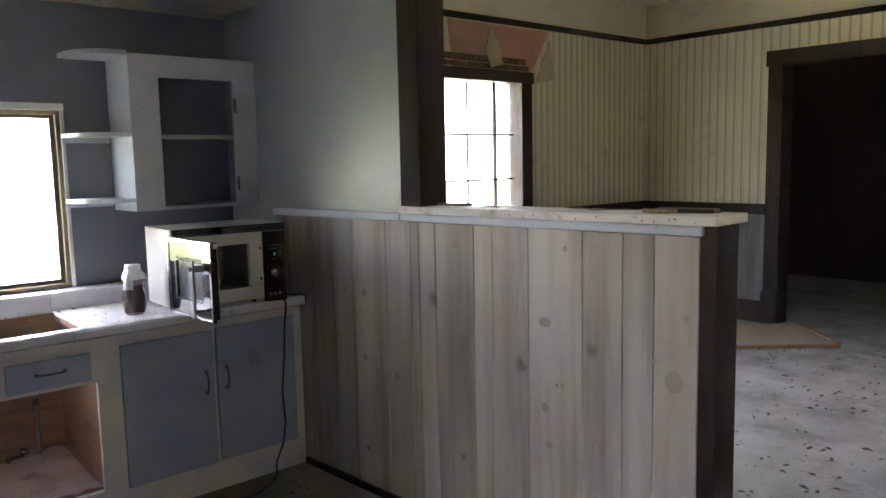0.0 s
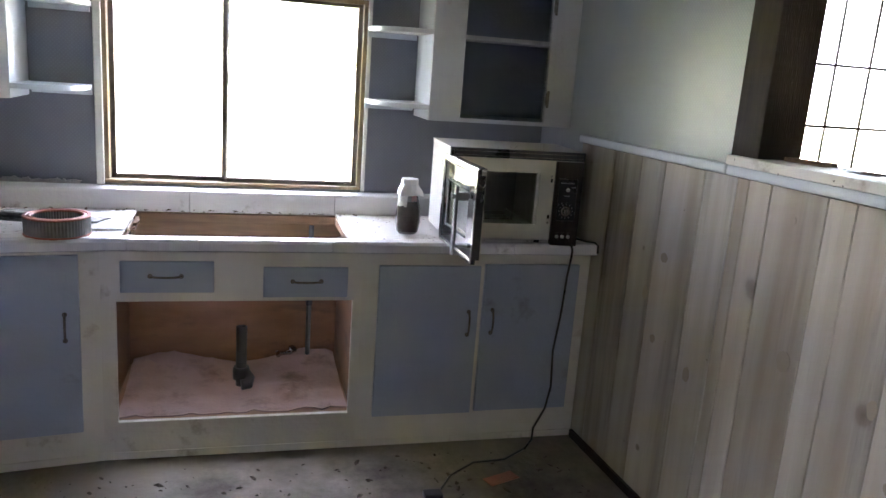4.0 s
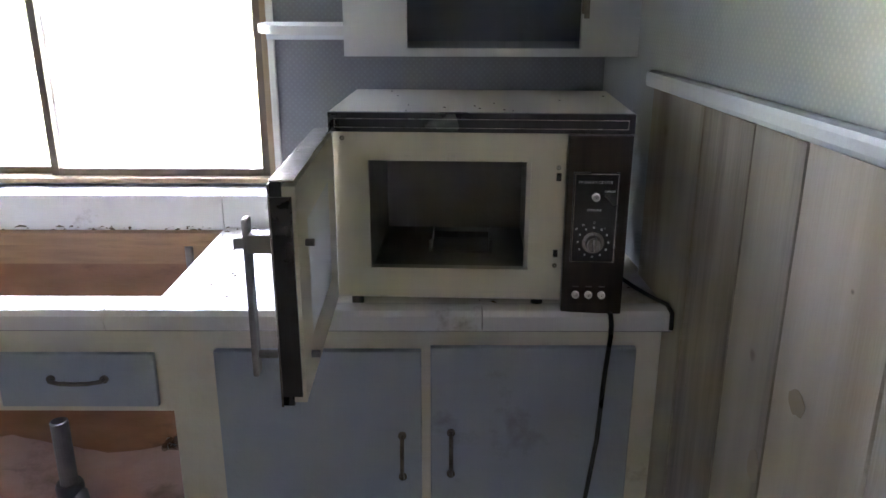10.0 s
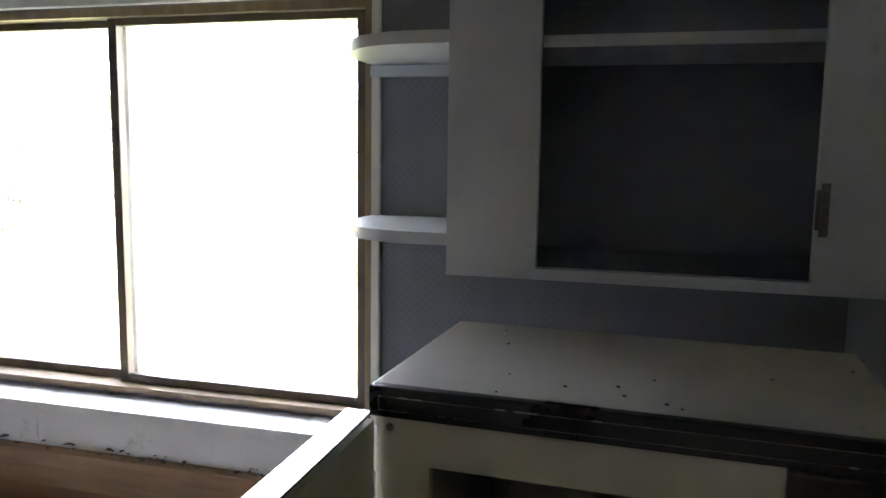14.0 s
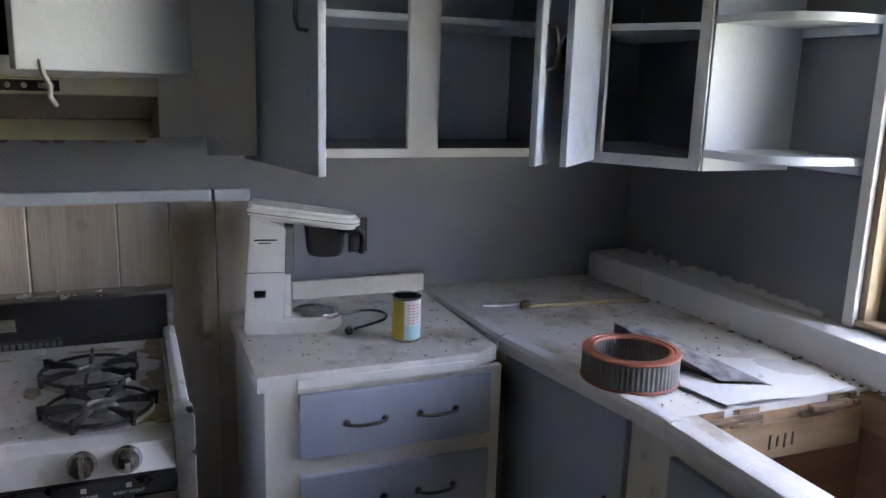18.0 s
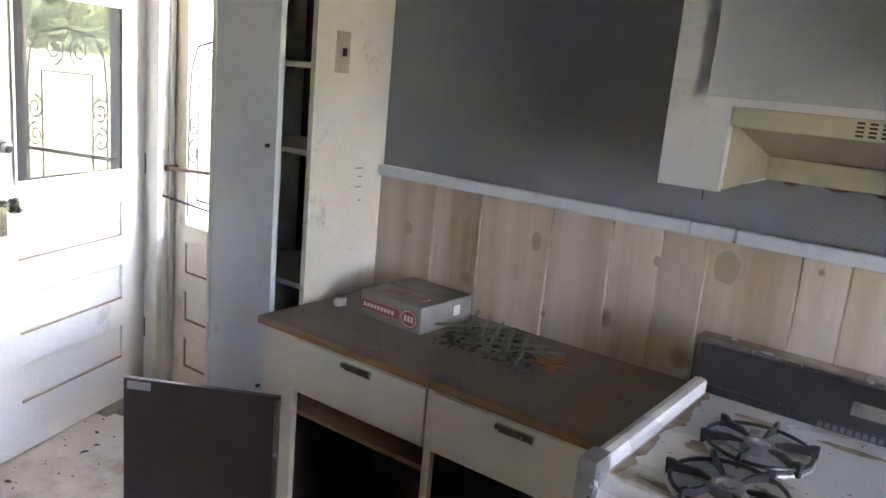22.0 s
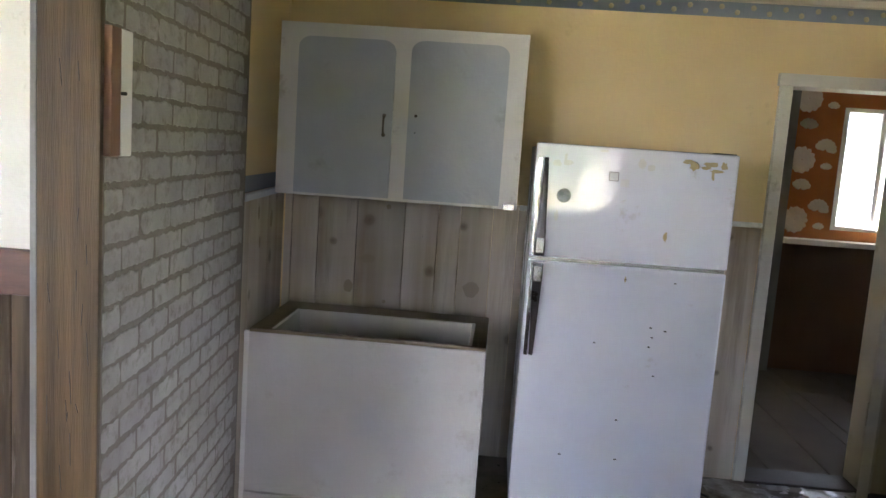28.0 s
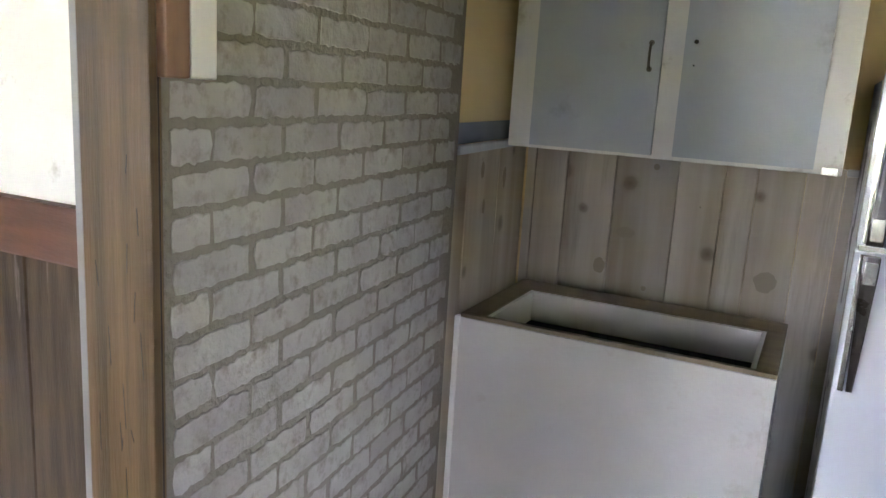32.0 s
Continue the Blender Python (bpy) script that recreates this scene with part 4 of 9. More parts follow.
def slab_door(parent, x0, x1, z0, z1, y, material, handle=None, name="door", thick=0.019, knob=CHROME):
    """A plain overlay door or drawer front on a face at y that looks toward -y."""
    d = part(name, B((x0, x1, y - thick, y - 0.001, z0, z1), bevel=0.003), material, parent)
    if handle:
        hx, hz, ln, up = handle
        bail(d, hx, y - thick, hz, ln, 0.022, knob, up)
    return d


FY, FT = -0.645, 0.843                # cabinet face, and the underside of the worktop
INNER = mat("brown_cabinet_inside", (0.18, 0.088, 0.045), (0.25, 0.13, 0.07), 0.6, scale=5, stretch=(1, 1, 3), dirt=(0.08, 0.045, 0.03), dirt_amount=0.3, dirt_scale=3)
OLDH = mat("dark_old_handle", (0.10, 0.09, 0.08), (0.2, 0.18, 0.16), 0.35, metal=0.9, scale=40)


def face(parent, x0, x1, holes, material=CREAM):
    bm = B(*wall_with_holes(x0, x1, 0.0, FT, holes, lambda a, b, c, d: (a, b, FY, FY + 0.02, c, d)))
    return part("face_frame", bm, material, parent, smooth=False)


C1 = thing("base_cabinet", pose(0, 0, 0), "cream base cabinet with two pale blue doors, under the microwave oven", "cabinet", "base cabinets")
face(C1, -0.96, 0.03, [(-0.87, -0.49, 0.16, 0.77), (-0.43, -0.05, 0.16, 0.77)])
for nm, b in (("bottom", (-0.94, 0.01, FY + 0.02, -0.01, 0.10, 0.12)), ("side", (-0.96, -0.942, FY + 0.02, -0.01, 0, FT)), ("side", (0.011, 0.02, FY + 0.02, -0.01, 0, FT))):
    part(nm, B(b), RAWWOOD, C1, smooth=False)
slab_door(C1, -0.895, -0.471, 0.139, 0.789, FY, BLUE, (-0.512, 0.545, 0.10, True), knob=OLDH)
slab_door(C1, -0.452, -0.032, 0.145, 0.797, FY, BLUE, (-0.409, 0.552, 0.10, True), knob=OLDH)
part("base_strip", B((-0.96, 0.03, FY - 0.004, FY, 0.0, 0.03)), CREAM, C1)

C2 = thing("sink_cabinet", pose(0, 0, 0), "cream sink cabinet, its sink gone and doors missing", "cabinet", "base cabinets")
face(C2, -1.93, -0.96, [(-1.878, -0.995, 0.155, 0.642), (-1.84, -1.54, 0.69, 0.79), (-1.33, -1.04, 0.67, 0.77)])
slab_door(C2, -1.86, -1.528, 0.68, 0.80, FY, BLUE, (-1.70, 0.745, 0.11, False), "drawer", 0.016, OLDH)
slab_door(C2, -1.346, -1.02, 0.66, 0.78, FY, BLUE, (-1.18, 0.725, 0.11, False), "drawer", 0.016, OLDH)
part("back_panel", B((-1.93, -0.96, -0.035, -0.02, 0.02, FT)), INNER, C2, "stained brown plywood back")
part("side_panel", B((-1.93, -1.91, FY + 0.02, -0.035, 0, FT)), INNER, C2)
part("side_panel", B((-0.98, -0.962, FY + 0.02, -0.035, 0, FT)), INNER, C2)
part("bottom", B((-1.91, -0.98, FY + 0.02, -0.035, 0.13, 0.15)), INNER, C2)
part("cross_rail", B((-1.91, -0.98, -0.10, -0.035, 0.78, 0.842)), RAWWOOD, C2)
part("base_strip", B((-1.93, -0.96, FY - 0.004, FY, 0.0, 0.03)), CREAM, C2)
# a pinkish sheet lies wrinkled on the cabinet's floor
bm = bmesh.new()
nx, ny = 26, 14
g = [[bm.verts.new((-1.89 + 0.9 * i / nx, -0.61 + 0.55 * j / ny, 0.158 + 0.05 * noise.fractal((i * 0.22, j * 0.3, 3), 1, 2, 3) ** 2 + 0.10 * max(0, j / ny - 0.45) * (0.5 + 0.5 * math.sin(i * 0.35)))) for j in range(ny + 1)] for i in range(nx + 1)]
for i in range(nx):
    for j in range(ny):
        bm.faces.new((g[i][j], g[i + 1][j], g[i + 1][j + 1], g[i][j + 1]))
ext = bmesh.ops.extrude_face_region(bm, geom=bm.faces[:])
bmesh.ops.translate(bm, verts=[v for v in ext["geom"] if isinstance(v, bmesh.types.BMVert)], vec=(0, 0, -0.004))
bmesh.ops.recalc_face_normals(bm, faces=bm.faces[:])
tagged(link("lining_sheet", bm, mat("dusty_pink_sheet", (0.30, 0.195, 0.17), (0.38, 0.265, 0.235), 0.7, scale=5, dirt=(0.13, 0.085, 0.065), dirt_amount=0.38, dirt_scale=4), True), "crumpled dusty pink lining sheet inside the sink cabinet", "lining")
PIPE = mat("grey_waste_pipe", (0.05, 0.05, 0.053), (0.085, 0.085, 0.09), 0.5, scale=15)
PP = thing("waste_pipe", pose(-1.42, -0.33, 0.16), "dark grey drain pipe stub standing in the sink cabinet", "pipe")
bm = bmesh.new()
lathe(bm, [(0.001, 0.0), (0.023, 0.0), (0.023, 0.268), (0.019, 0.270), (0.019, 0.2), (0.001, 0.2)], 18)
part("stub", bm, PIPE, PP)
bm = bmesh.new()
lathe(bm, [(0.023, 0.03), (0.034, 0.03), (0.036, 0.045), (0.036, 0.075), (0.032, 0.085), (0.023, 0.085)], 18)
part("collar", bm, PIPE, PP)
bm = bmesh.new()
tube(bm, [(0.02, 0, 0.05), (0.035, -0.02, 0.035), (0.03, -0.05, 0.025), (0.0, -0.055, 0.022)], 0.024, 12)
part("trap", bm, PIPE, PP)
SUP = thing("supply_pipe", pose(-1.115, -0.10, 0.15), "thin grey water pipe up the sink cabinet's back", "pipe")
bm = bmesh.new()
cyl(bm, (0, 0, 0), (0, 0, 0.68), 0.011, seg=12)
part("tube", bm, mat("pale_grey_pipe", (0.15, 0.15, 0.15), (0.22, 0.22, 0.22), 0.45, metal=0.3, scale=20), SUP)
bm = bmesh.new()
cyl(bm, (0, 0, 0.30), (0, 0, 0.33), 0.015, seg=12)
part("coupling", bm, PIPE, SUP)
VV = thing("water_valve", pose(-1.25, -0.12, 0.20), "small metal water valve inside the sink cabinet", "valve")
bm = bmesh.new()
tube(bm, [(0, 0.07, 0.0), (0, 0.02, 0.0), (0.01, 0, 0.02), (0.06, -0.02, 0.03)], 0.009, 10)
part("pipe", bm, CHROME, VV)
bm = bmesh.new()
lathe(bm, [(0.001, 0), (0.02, 0), (0.022, 0.006), (0.018, 0.012), (0.001, 0.012)], 14, pose(0.06, -0.02, 0.045, 20, 30))
part("tap_wheel", bm, CHROME, VV)

C3 = thing("base_cabinet", pose(0, 0, 0), "cream base cabinet with a pale blue door in the kitchen corner", "cabinet", "base cabinets")
face(C3, -2.60, -1.93, [(-2.44, -2.05, 0.16, 0.79)])
slab_door(C3, -2.475, -2.0, 0.135, 0.825, FY, BLUE, (-2.05, 0.555, 0.10, True), knob=OLDH)
part("bottom", B((-2.60, -1.95, FY + 0.02, -0.10, 0.10, 0.12)), RAWWOOD, C3, smooth=False)
part("side", B((-1.948, -1.93, FY + 0.02, -0.01, 0, FT)), RAWWOOD, C3, smooth=False)
part("base_strip", B((-2.60, -1.93, FY - 0.004, FY, 0.0, 0.03)), CREAM, C3)
# the counter's west end runs askew
SKEW = Matrix.Translation((-1.93, FY, 0)) @ Matrix.Rotation(radians(8.0), 4, "Z") @ Matrix.Translation((1.93, -FY, 0))
C3.matrix_basis = SKEW

# worktop with a rounded front, cut out for the sink
WT = thing("worktop", pose(0, 0, 0), "cracked dirty white worktop with an empty sink hole", "worktop")
part("slab", B((-1.01, 0.03, -0.655, -0.101, FT, 0.885), bevel=0.002), TOP, WT)
bm = bmesh.new()
prism(bm, [(-1.86, -0.655), (-1.86, -0.101), (WX + 0.001, -0.101), (WX + 0.001, -0.772), (-2.433, -0.742), (-1.90, -0.66)], "z", FT, 0.885)
part("slab", bm, TOP, WT)
part("slab", B((-1.86, -1.01, -0.655, -0.60, FT, 0.885), bevel=0.002), TOP, WT)
part("rear_rail", B((-1.86, -1.01, -0.135, -0.101, FT, 0.878), bevel=0.003), RAWWOOD, WT, "bare plywood edge")
for x, hgt in ((-1.862, 0.0), (-1.008, 0.0)):
    s = 1 if x < -1.5 else -1
    part("bare_edge", B((min(x, x + s * 0.006), max(x, x + s * 0.006), -0.60, -0.135, FT, 0.868)), RAWWOOD, WT, "bare wood edge of the sink hole")
part("side_beam", B((-1.90, -1.872, -0.62, -0.10, 0.74, FT - 0.002), bevel=0.003), mat("pale_timber", (0.42, 0.29, 0.17), (0.52, 0.37, 0.22), 0.7, scale=7, stretch=(5, 0.6, 5)), WT, "pale timber beam")
PENCIL = mat("pencil_marks", (0.08, 0.06, 0.05), rough=0.8)
bm = bmesh.new()
for i, (h0, h1) in enumerate(((0.765, 0.80), (0.77, 0.795), (0.765, 0.80), (0.768, 0.80))):
    box(bm, -1.872, -1.8705, -0.38 + i * 0.022, -0.375 + i * 0.022, h0, h1)
part("pencil_mark", bm, PENCIL, WT, "illegible pencil strokes")
NJ = (-1.90, -1.83, -1.09, -0.35, 0.03)
NOSE = [(-0.655, 0.846), (-0.69, 0.846), (-0.700, 0.852), (-0.703, 0.866), (-0.702, 0.882), (-0.694, 0.892), (-0.680, 0.896), (-0.655, 0.893), (-0.655, 0.886)]
for a, b in zip(NJ, NJ[1:]):
    bm = bmesh.new()
    prism(bm, NOSE, "x", a + 0.001, b - 0.001)
    part("edge_tile", bm, TILE, WT, "rounded white edge tile")
for (px, py), turn, length in (((-1.90, -0.66), 9.0, 0.54), ((-2.4335, -0.7445), 3.0, 0.562)):
    bm = bmesh.new()
    prism(bm, [(y + 0.66, z) for y, z in NOSE], "x", 0.001 - length, -0.001)
    part("edge_tile", bm, TILE, WT, "rounded white edge tile").matrix_basis = Matrix.Translation((px, py, 0)) @ Matrix.Rotation(radians(turn), 4, "Z")
SPL = thing("backsplash", pose(0, 0, 0), "white tile backsplash with dirty joints below the window", "backsplash", kind="structure")
BJ = (WX + 0.002, -2.71, -2.08, -1.645, -1.014, -0.38, 0.0)
BP = [(0, FT), (0, 0.975), (-0.075, 0.975), (-0.092, 0.970), (-0.10, 0.955), (-0.10, FT)]
for a, b in zip(BJ, BJ[1:]):
    bm = bmesh.new()
    west_end = b < -2.05
    prism(bm, [(y + 0.065 if west_end and y == 0 else y, z) for y, z in BP], "x", a + 0.0012, b - 0.0012)
    part("tile", bm, TILE, SPL, "glossy white long tile").matrix_basis = (Matrix.Translation((-2.08, 0, 0)) @ Matrix.Rotation(radians(3.6), 4, "Z") @ Matrix.Translation((2.08, 0, 0))) if west_end else Matrix()
FLAKE = mat("flaked_plaster", (0.55, 0.53, 0.50), rough=0.9, bump=0.6)
bm = bmesh.new()
rnd = random.Random(2)
for i in range(34):
    x = -2.95 + 0.85 * rnd.random() ** 0.8
    w, h = rnd.uniform(0.010, 0.045), rnd.uniform(0.006, 0.020) * (1.8 if i % 7 == 0 else 1)
    pts = [(x + w * rnd.uniform(0.6, 1.2) * math.cos(a), 0.981 + max(-0.006, h * rnd.uniform(0.5, 1.3) * math.sin(a))) for a in (2 * math.pi * k / 11 for k in range(11))]
    prism(bm, pts, "y", -0.006 - rnd.uniform(0, 0.003), 0.001)
bmesh.ops.transform(bm, matrix=pose(0, -0.002, 0), verts=bm.verts)
tagged(link("plaster_flakes", bm, FLAKE), "flaking plaster above the backsplash", kind="stuff")


def quarter_shelf(parent, x0, tip, z, depth, thick, material, name="corner_shelf"):
    """A rounded end shelf from the cabinet's side at x0 to its tip near the window."""
    bm = bmesh.new()
    s = 1 if tip > x0 else -1
    w = abs(tip - x0)
    pts = [(x0, -0.002), (x0, -depth)]
    for i in range(11):
        a = i / 10 * math.pi / 2
        pts.append((x0 + s * w * (0.25 + 0.75 * math.sin(a)), -0.035 - (depth - 0.035) * math.cos(a) ** 0.75 if i < 10 else -0.035))
    pts.append((tip, -0.002))
    prism(bm, pts, "z", z - thick, z)
    return part(name, bm, material, parent)


UPW = mat("greyish_white_cabinet", (0.50, 0.51, 0.52), (0.56, 0.57, 0.58), 0.4, scale=4, dirt=(0.3, 0.28, 0.25), dirt_amount=0.1, dirt_scale=6)
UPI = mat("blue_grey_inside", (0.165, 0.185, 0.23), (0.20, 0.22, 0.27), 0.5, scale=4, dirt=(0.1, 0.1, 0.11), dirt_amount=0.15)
U1 = thing("wall_cabinet", pose(0, 0, 0), "white wall cabinet with a doorless front and rounded end shelves", "cabinet", "wall cabinets")
u0, u1, ub, ut, ud = -0.65, 0.012, 1.347, 2.10, -0.30
part("face_frame", B(*wall_with_holes(u0, u1, ub, ut, [(-0.508, -0.118, 1.364, 1.993)], lambda a, b, c, d: (a, b, ud, ud + 0.019, c, d))), UPW, U1, smooth=False)
part("side", B((u0, u0 + 0.016, ud + 0.019, -0.001, ub, ut)), BLUEW, U1)
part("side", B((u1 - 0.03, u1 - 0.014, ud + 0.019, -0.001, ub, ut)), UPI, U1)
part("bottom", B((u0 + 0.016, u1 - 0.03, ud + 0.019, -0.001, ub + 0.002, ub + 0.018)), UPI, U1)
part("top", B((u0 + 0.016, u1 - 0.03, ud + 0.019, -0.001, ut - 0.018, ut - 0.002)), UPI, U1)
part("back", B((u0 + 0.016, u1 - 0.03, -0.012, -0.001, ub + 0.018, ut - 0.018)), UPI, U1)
part("shelf", B((u0 + 0.016, u1 - 0.03, ud + 0.03, -0.012, 1.70, 1.718)), UPW, U1)
for z in (1.43, 1.83):
    bm = B((-0.114, -0.102, ud - 0.003, ud, z, z + 0.075), bevel=0.001)
    cyl(bm, (-0.116, ud - 0.004, z + 0.01), (-0.116, ud - 0.004, z + 0.065), 0.004, seg=8)
    part("hinge_leaf", bm, mat("tarnished_hinge", (0.13, 0.12, 0.11), (0.24, 0.22, 0.20), 0.45, metal=0.7, scale=60), U1, "tarnished steel hinge leaf")
quarter_shelf(U1, u0, -0.885, 1.412, 0.29, 0.02, UPW)
quarter_shelf(U1, u0, -0.885, 1.728, 0.29, 0.02, UPW)
quarter_shelf(U1, u0, -0.875, 2.112, 0.30, 0.022, UPW)
for z in (1.39, 1.706):
    part("cleat", B((-0.885, -0.66, -0.02, -0.001, z - 0.022, z), bevel=0.002), BLUEW, U1)

# left of the window
U2 = thing("corner_cabinet", pose(0, 0, 0), "white wall cabinet with an open blue door and rounded end shelves", "cabinet", "wall cabinets")
a1 = -2.283
CA, CB = (-2.595, -0.508), (a1, -0.302)          # its front runs slantwise across the corner
SLANT = Matrix.Translation((*CA, 0)) @ Matrix.Rotation(math.atan2(CB[1] - CA[1], CB[0] - CA[0]), 4, "Z")
cw2 = math.hypot(CB[0] - CA[0], CB[1] - CA[1])
part("face_frame", B(*wall_with_holes(0.0, cw2, ub - 0.005, ut, [(0.097, 0.344, 1.372, 2.0)], lambda a, b, c, d: (a, b, 0, 0.019, c, d))), UPW, U2, smooth=False).matrix_basis = SLANT
part("side", B((a1 - 0.016, a1, CB[1] + 0.012, -0.001, ub - 0.005, ut)), BLUEW, U2)
deck = [(CA[0] - 0.006, CA[1] + 0.022), (a1 - 0.018, CB[1] + 0.012), (a1 - 0.018, -0.013), (WX + 0.013, -0.013), (WX + 0.013, CA[1] + 0.022)]
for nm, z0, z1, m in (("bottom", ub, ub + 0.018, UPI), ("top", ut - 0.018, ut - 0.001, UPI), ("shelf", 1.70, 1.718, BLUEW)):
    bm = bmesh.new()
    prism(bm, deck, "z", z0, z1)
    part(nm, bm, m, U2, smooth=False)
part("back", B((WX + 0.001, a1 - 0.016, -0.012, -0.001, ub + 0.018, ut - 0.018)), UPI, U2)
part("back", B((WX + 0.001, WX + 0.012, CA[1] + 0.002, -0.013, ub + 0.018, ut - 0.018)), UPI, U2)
quarter_shelf(U2, a1, -2.04, 1.398, 0.29, 0.02, BLUEW)
quarter_shelf(U2, a1, -2.035, 1.733, 0.29, 0.02, BLUEW)
quarter_shelf(U2, a1, -2.05, 2.112, 0.30, 0.022, BLUEW)
for z in (1.376, 1.712):
    part("cleat", B((-2.27, -2.04, -0.02, -0.001, z - 0.022, z), bevel=0.002), BLUEW, U2)


def hung_door(parent, hinge, free, z0, z1, material, handle_z, side, name="door"):
    """An open cabinet door as a leaf between its hinge and its free edge (x, y). side: which face bears the handle."""
    hx, hy = hinge
    dx, dy = free[0] - hx, free[1] - hy
    w = math.hypot(dx, dy)
    d = part(name, B((0, w, -0.009, 0.009, z0, z1), bevel=0.003), material, parent)
    d.matrix_basis = pose(hx, hy, 0, 0, 0, math.degrees(math.atan2(dy, dx)))
    bm = bmesh.new()
    pts = [(w - 0.045, s * 0.009 * 0 + side * v, handle_z + u) for u, v, s in ((-0.05, 0.009, 0), (-0.048, 0.03, 0), (-0.03, 0.036, 0), (0.03, 0.036, 0), (0.048, 0.03, 0), (0.05, 0.009, 0))]
    tube(bm, pts, 0.0045, 8)
    part("handle", bm, OLDH, d, "dark bowed pull handle")
    return d


hung_door(U2, (-2.524, -0.475), (-2.338, -0.676), 1.350, 2.03, BLUE, 1.62, -1)
U3 = thing("wall_cabinet", pose(0, 0, 0), "white double wall cabinet with blue inside and open doors", "cabinet", "wall cabinets")
wx = -2.595
part("face_frame", B(*wall_with_holes(-1.40, -0.510, 1.352, ut, [(-1.37, -0.993, 1.375, 2.0), (-0.909, -0.53, 1.375, 2.0)], lambda a, b, c, d: (wx - 0.019, wx, a, b, c, d))), UPW, U3, smooth=False)
part("side", B((WX + 0.001, wx - 0.019, -1.362, -1.346, 1.352, ut)), UPW, U3)
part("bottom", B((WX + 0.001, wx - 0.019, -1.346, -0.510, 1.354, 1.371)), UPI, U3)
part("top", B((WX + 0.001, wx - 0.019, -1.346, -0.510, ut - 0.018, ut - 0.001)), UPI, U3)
part("back", B((WX + 0.001, WX + 0.012, -1.346, -0.510, 1.372, ut - 0.018)), BLUE, U3)
part("shelf", B((WX + 0.012, wx - 0.03, -1.346, -0.510, 1.70, 1.718)), BLUEW, U3)
hung_door(U3, (wx, -1.405), (-2.205, -1.312), 1.352, 2.03, BLUE, 1.69, -1)
hung_door(U3, (wx + 0.012, -0.515), (-2.350, -0.756), 1.352, 2.03, BLUE, 1.64, 1)
# ---- on the north worktop ----
def words(text, size, m, material, parent, name="lettering", label="", align="CENTER"):
    """Raised lettering in the built-in font."""
    cu = bpy.data.curves.new("lettering", "FONT")
    cu.body, cu.size, cu.align_x, cu.align_y, cu.extrude = text, size, align, "CENTER", 0.0003
    t = new("lettering_source", cu)
    me = bpy.data.meshes.new_from_object(t)
    bpy.data.objects.remove(t)
    bpy.data.curves.remove(cu)
    me.transform(m)
    me.materials.clear()
    me.materials.append(material)
    ob = new(name, me)
    ob.parent = parent
    return tagged(ob, label)


PRINT = mat("white_print", (0.6, 0.6, 0.58), rough=0.6, bump=0.0)
WGRAIN = mat("dark_woodgrain_panel", (0.028, 0.019, 0.014), (0.05, 0.033, 0.022), 0.35, scale=8, stretch=(8, 8, 0.6), bump=0.05)
TOPW = mat("dusty_beige_top", (0.52, 0.49, 0.44), (0.58, 0.55, 0.50), 0.33, scale=3, dirt=(0.3, 0.25, 0.19), dirt_amount=0.12, dirt_scale=8)
# local x along the front from its left corner, y back into the wall, z up from the worktop
MO = thing("microwave_oven", pose(-0.640, -0.664, 0.885, 0, 0, -2.6), "old beige microwave oven with dark trim, its door hanging open", "microwave oven")
mw, mh, md = 0.563, 0.39, 0.36
part("inner_front", B(*wall_with_holes(0.006, mw - 0.004, 0.035, mh - 0.03, [(0.07, 0.37, 0.085, 0.31)], lambda a, b, c, d: (a, b, 0.012, 0.03, c, d))), TOPW, MO, smooth=False)
part("case_side", B((0.004, 0.012, 0.031, md - 0.01, 0.034, mh - 0.006)), TOPW, MO, "dusty beige metal case side", smooth=False)
part("case_side", B((mw - 0.012, mw - 0.002, 0.031, md - 0.01, 0.034, mh - 0.006)), TOPW, MO, "dusty beige metal case side", smooth=False)
part("case_back", B((0.004, mw - 0.002, md - 0.01, md, 0.034, mh - 0.006)), TOPW, MO, smooth=False)
part("case_bottom", B((0.004, mw - 0.002, 0.012, md, 0.022, 0.034)), TOPW, MO, smooth=False)
part("top", B((0, mw, 0.006, md, mh - 0.006, mh), bevel=0.002), TOPW, MO)
tb = part("top_band", B((0, mw, -0.004, 0.012, mh - 0.036, mh), bevel=0.002), BLACK, MO, "black trim band with a silver outline")
part("outline", B((0.012, mw - 0.012, -0.0052, -0.004, mh - 0.012, mh - 0.0105), (0.012, mw - 0.012, -0.0052, -0.004, mh - 0.028, mh - 0.0265), (0.012, 0.0135, -0.0052, -0.004, mh - 0.0265, mh - 0.012), (mw - 0.0135, mw - 0.012, -0.0052, -0.004, mh - 0.0265, mh - 0.012)), CHROME, tb, "thin silver line", smooth=False)
fr = part("front_frame", B(*wall_with_holes(0.008, 0.442, 0.03, mh - 0.036, [(0.073, 0.378, 0.088, 0.300)], lambda a, b, c, d: (a, b, 0.0, 0.012, c, d))), BEIGE, MO, "beige front plate", smooth=False)
for z in (0.115, 0.265):
    part("latch_slot", B((0.425, 0.434, -0.001, 0.004, z, z + 0.015)), BLACK, fr, smooth=False)
for x, z in ((0.025, 0.342), (0.429, 0.29), (0.429, 0.098)):
    bm = bmesh.new()
    lathe(bm, [(0.001, 0.002), (0.004, 0.002), (0.005, 0)], 10, pose(x, 0, z, 90))
    part("screw", bm, CHROME, fr)
CAV = mat("grey_oven_cavity", (0.23, 0.215, 0.19), (0.28, 0.262, 0.235), 0.4, scale=4, dirt=(0.1, 0.09, 0.07), dirt_amount=0.2)
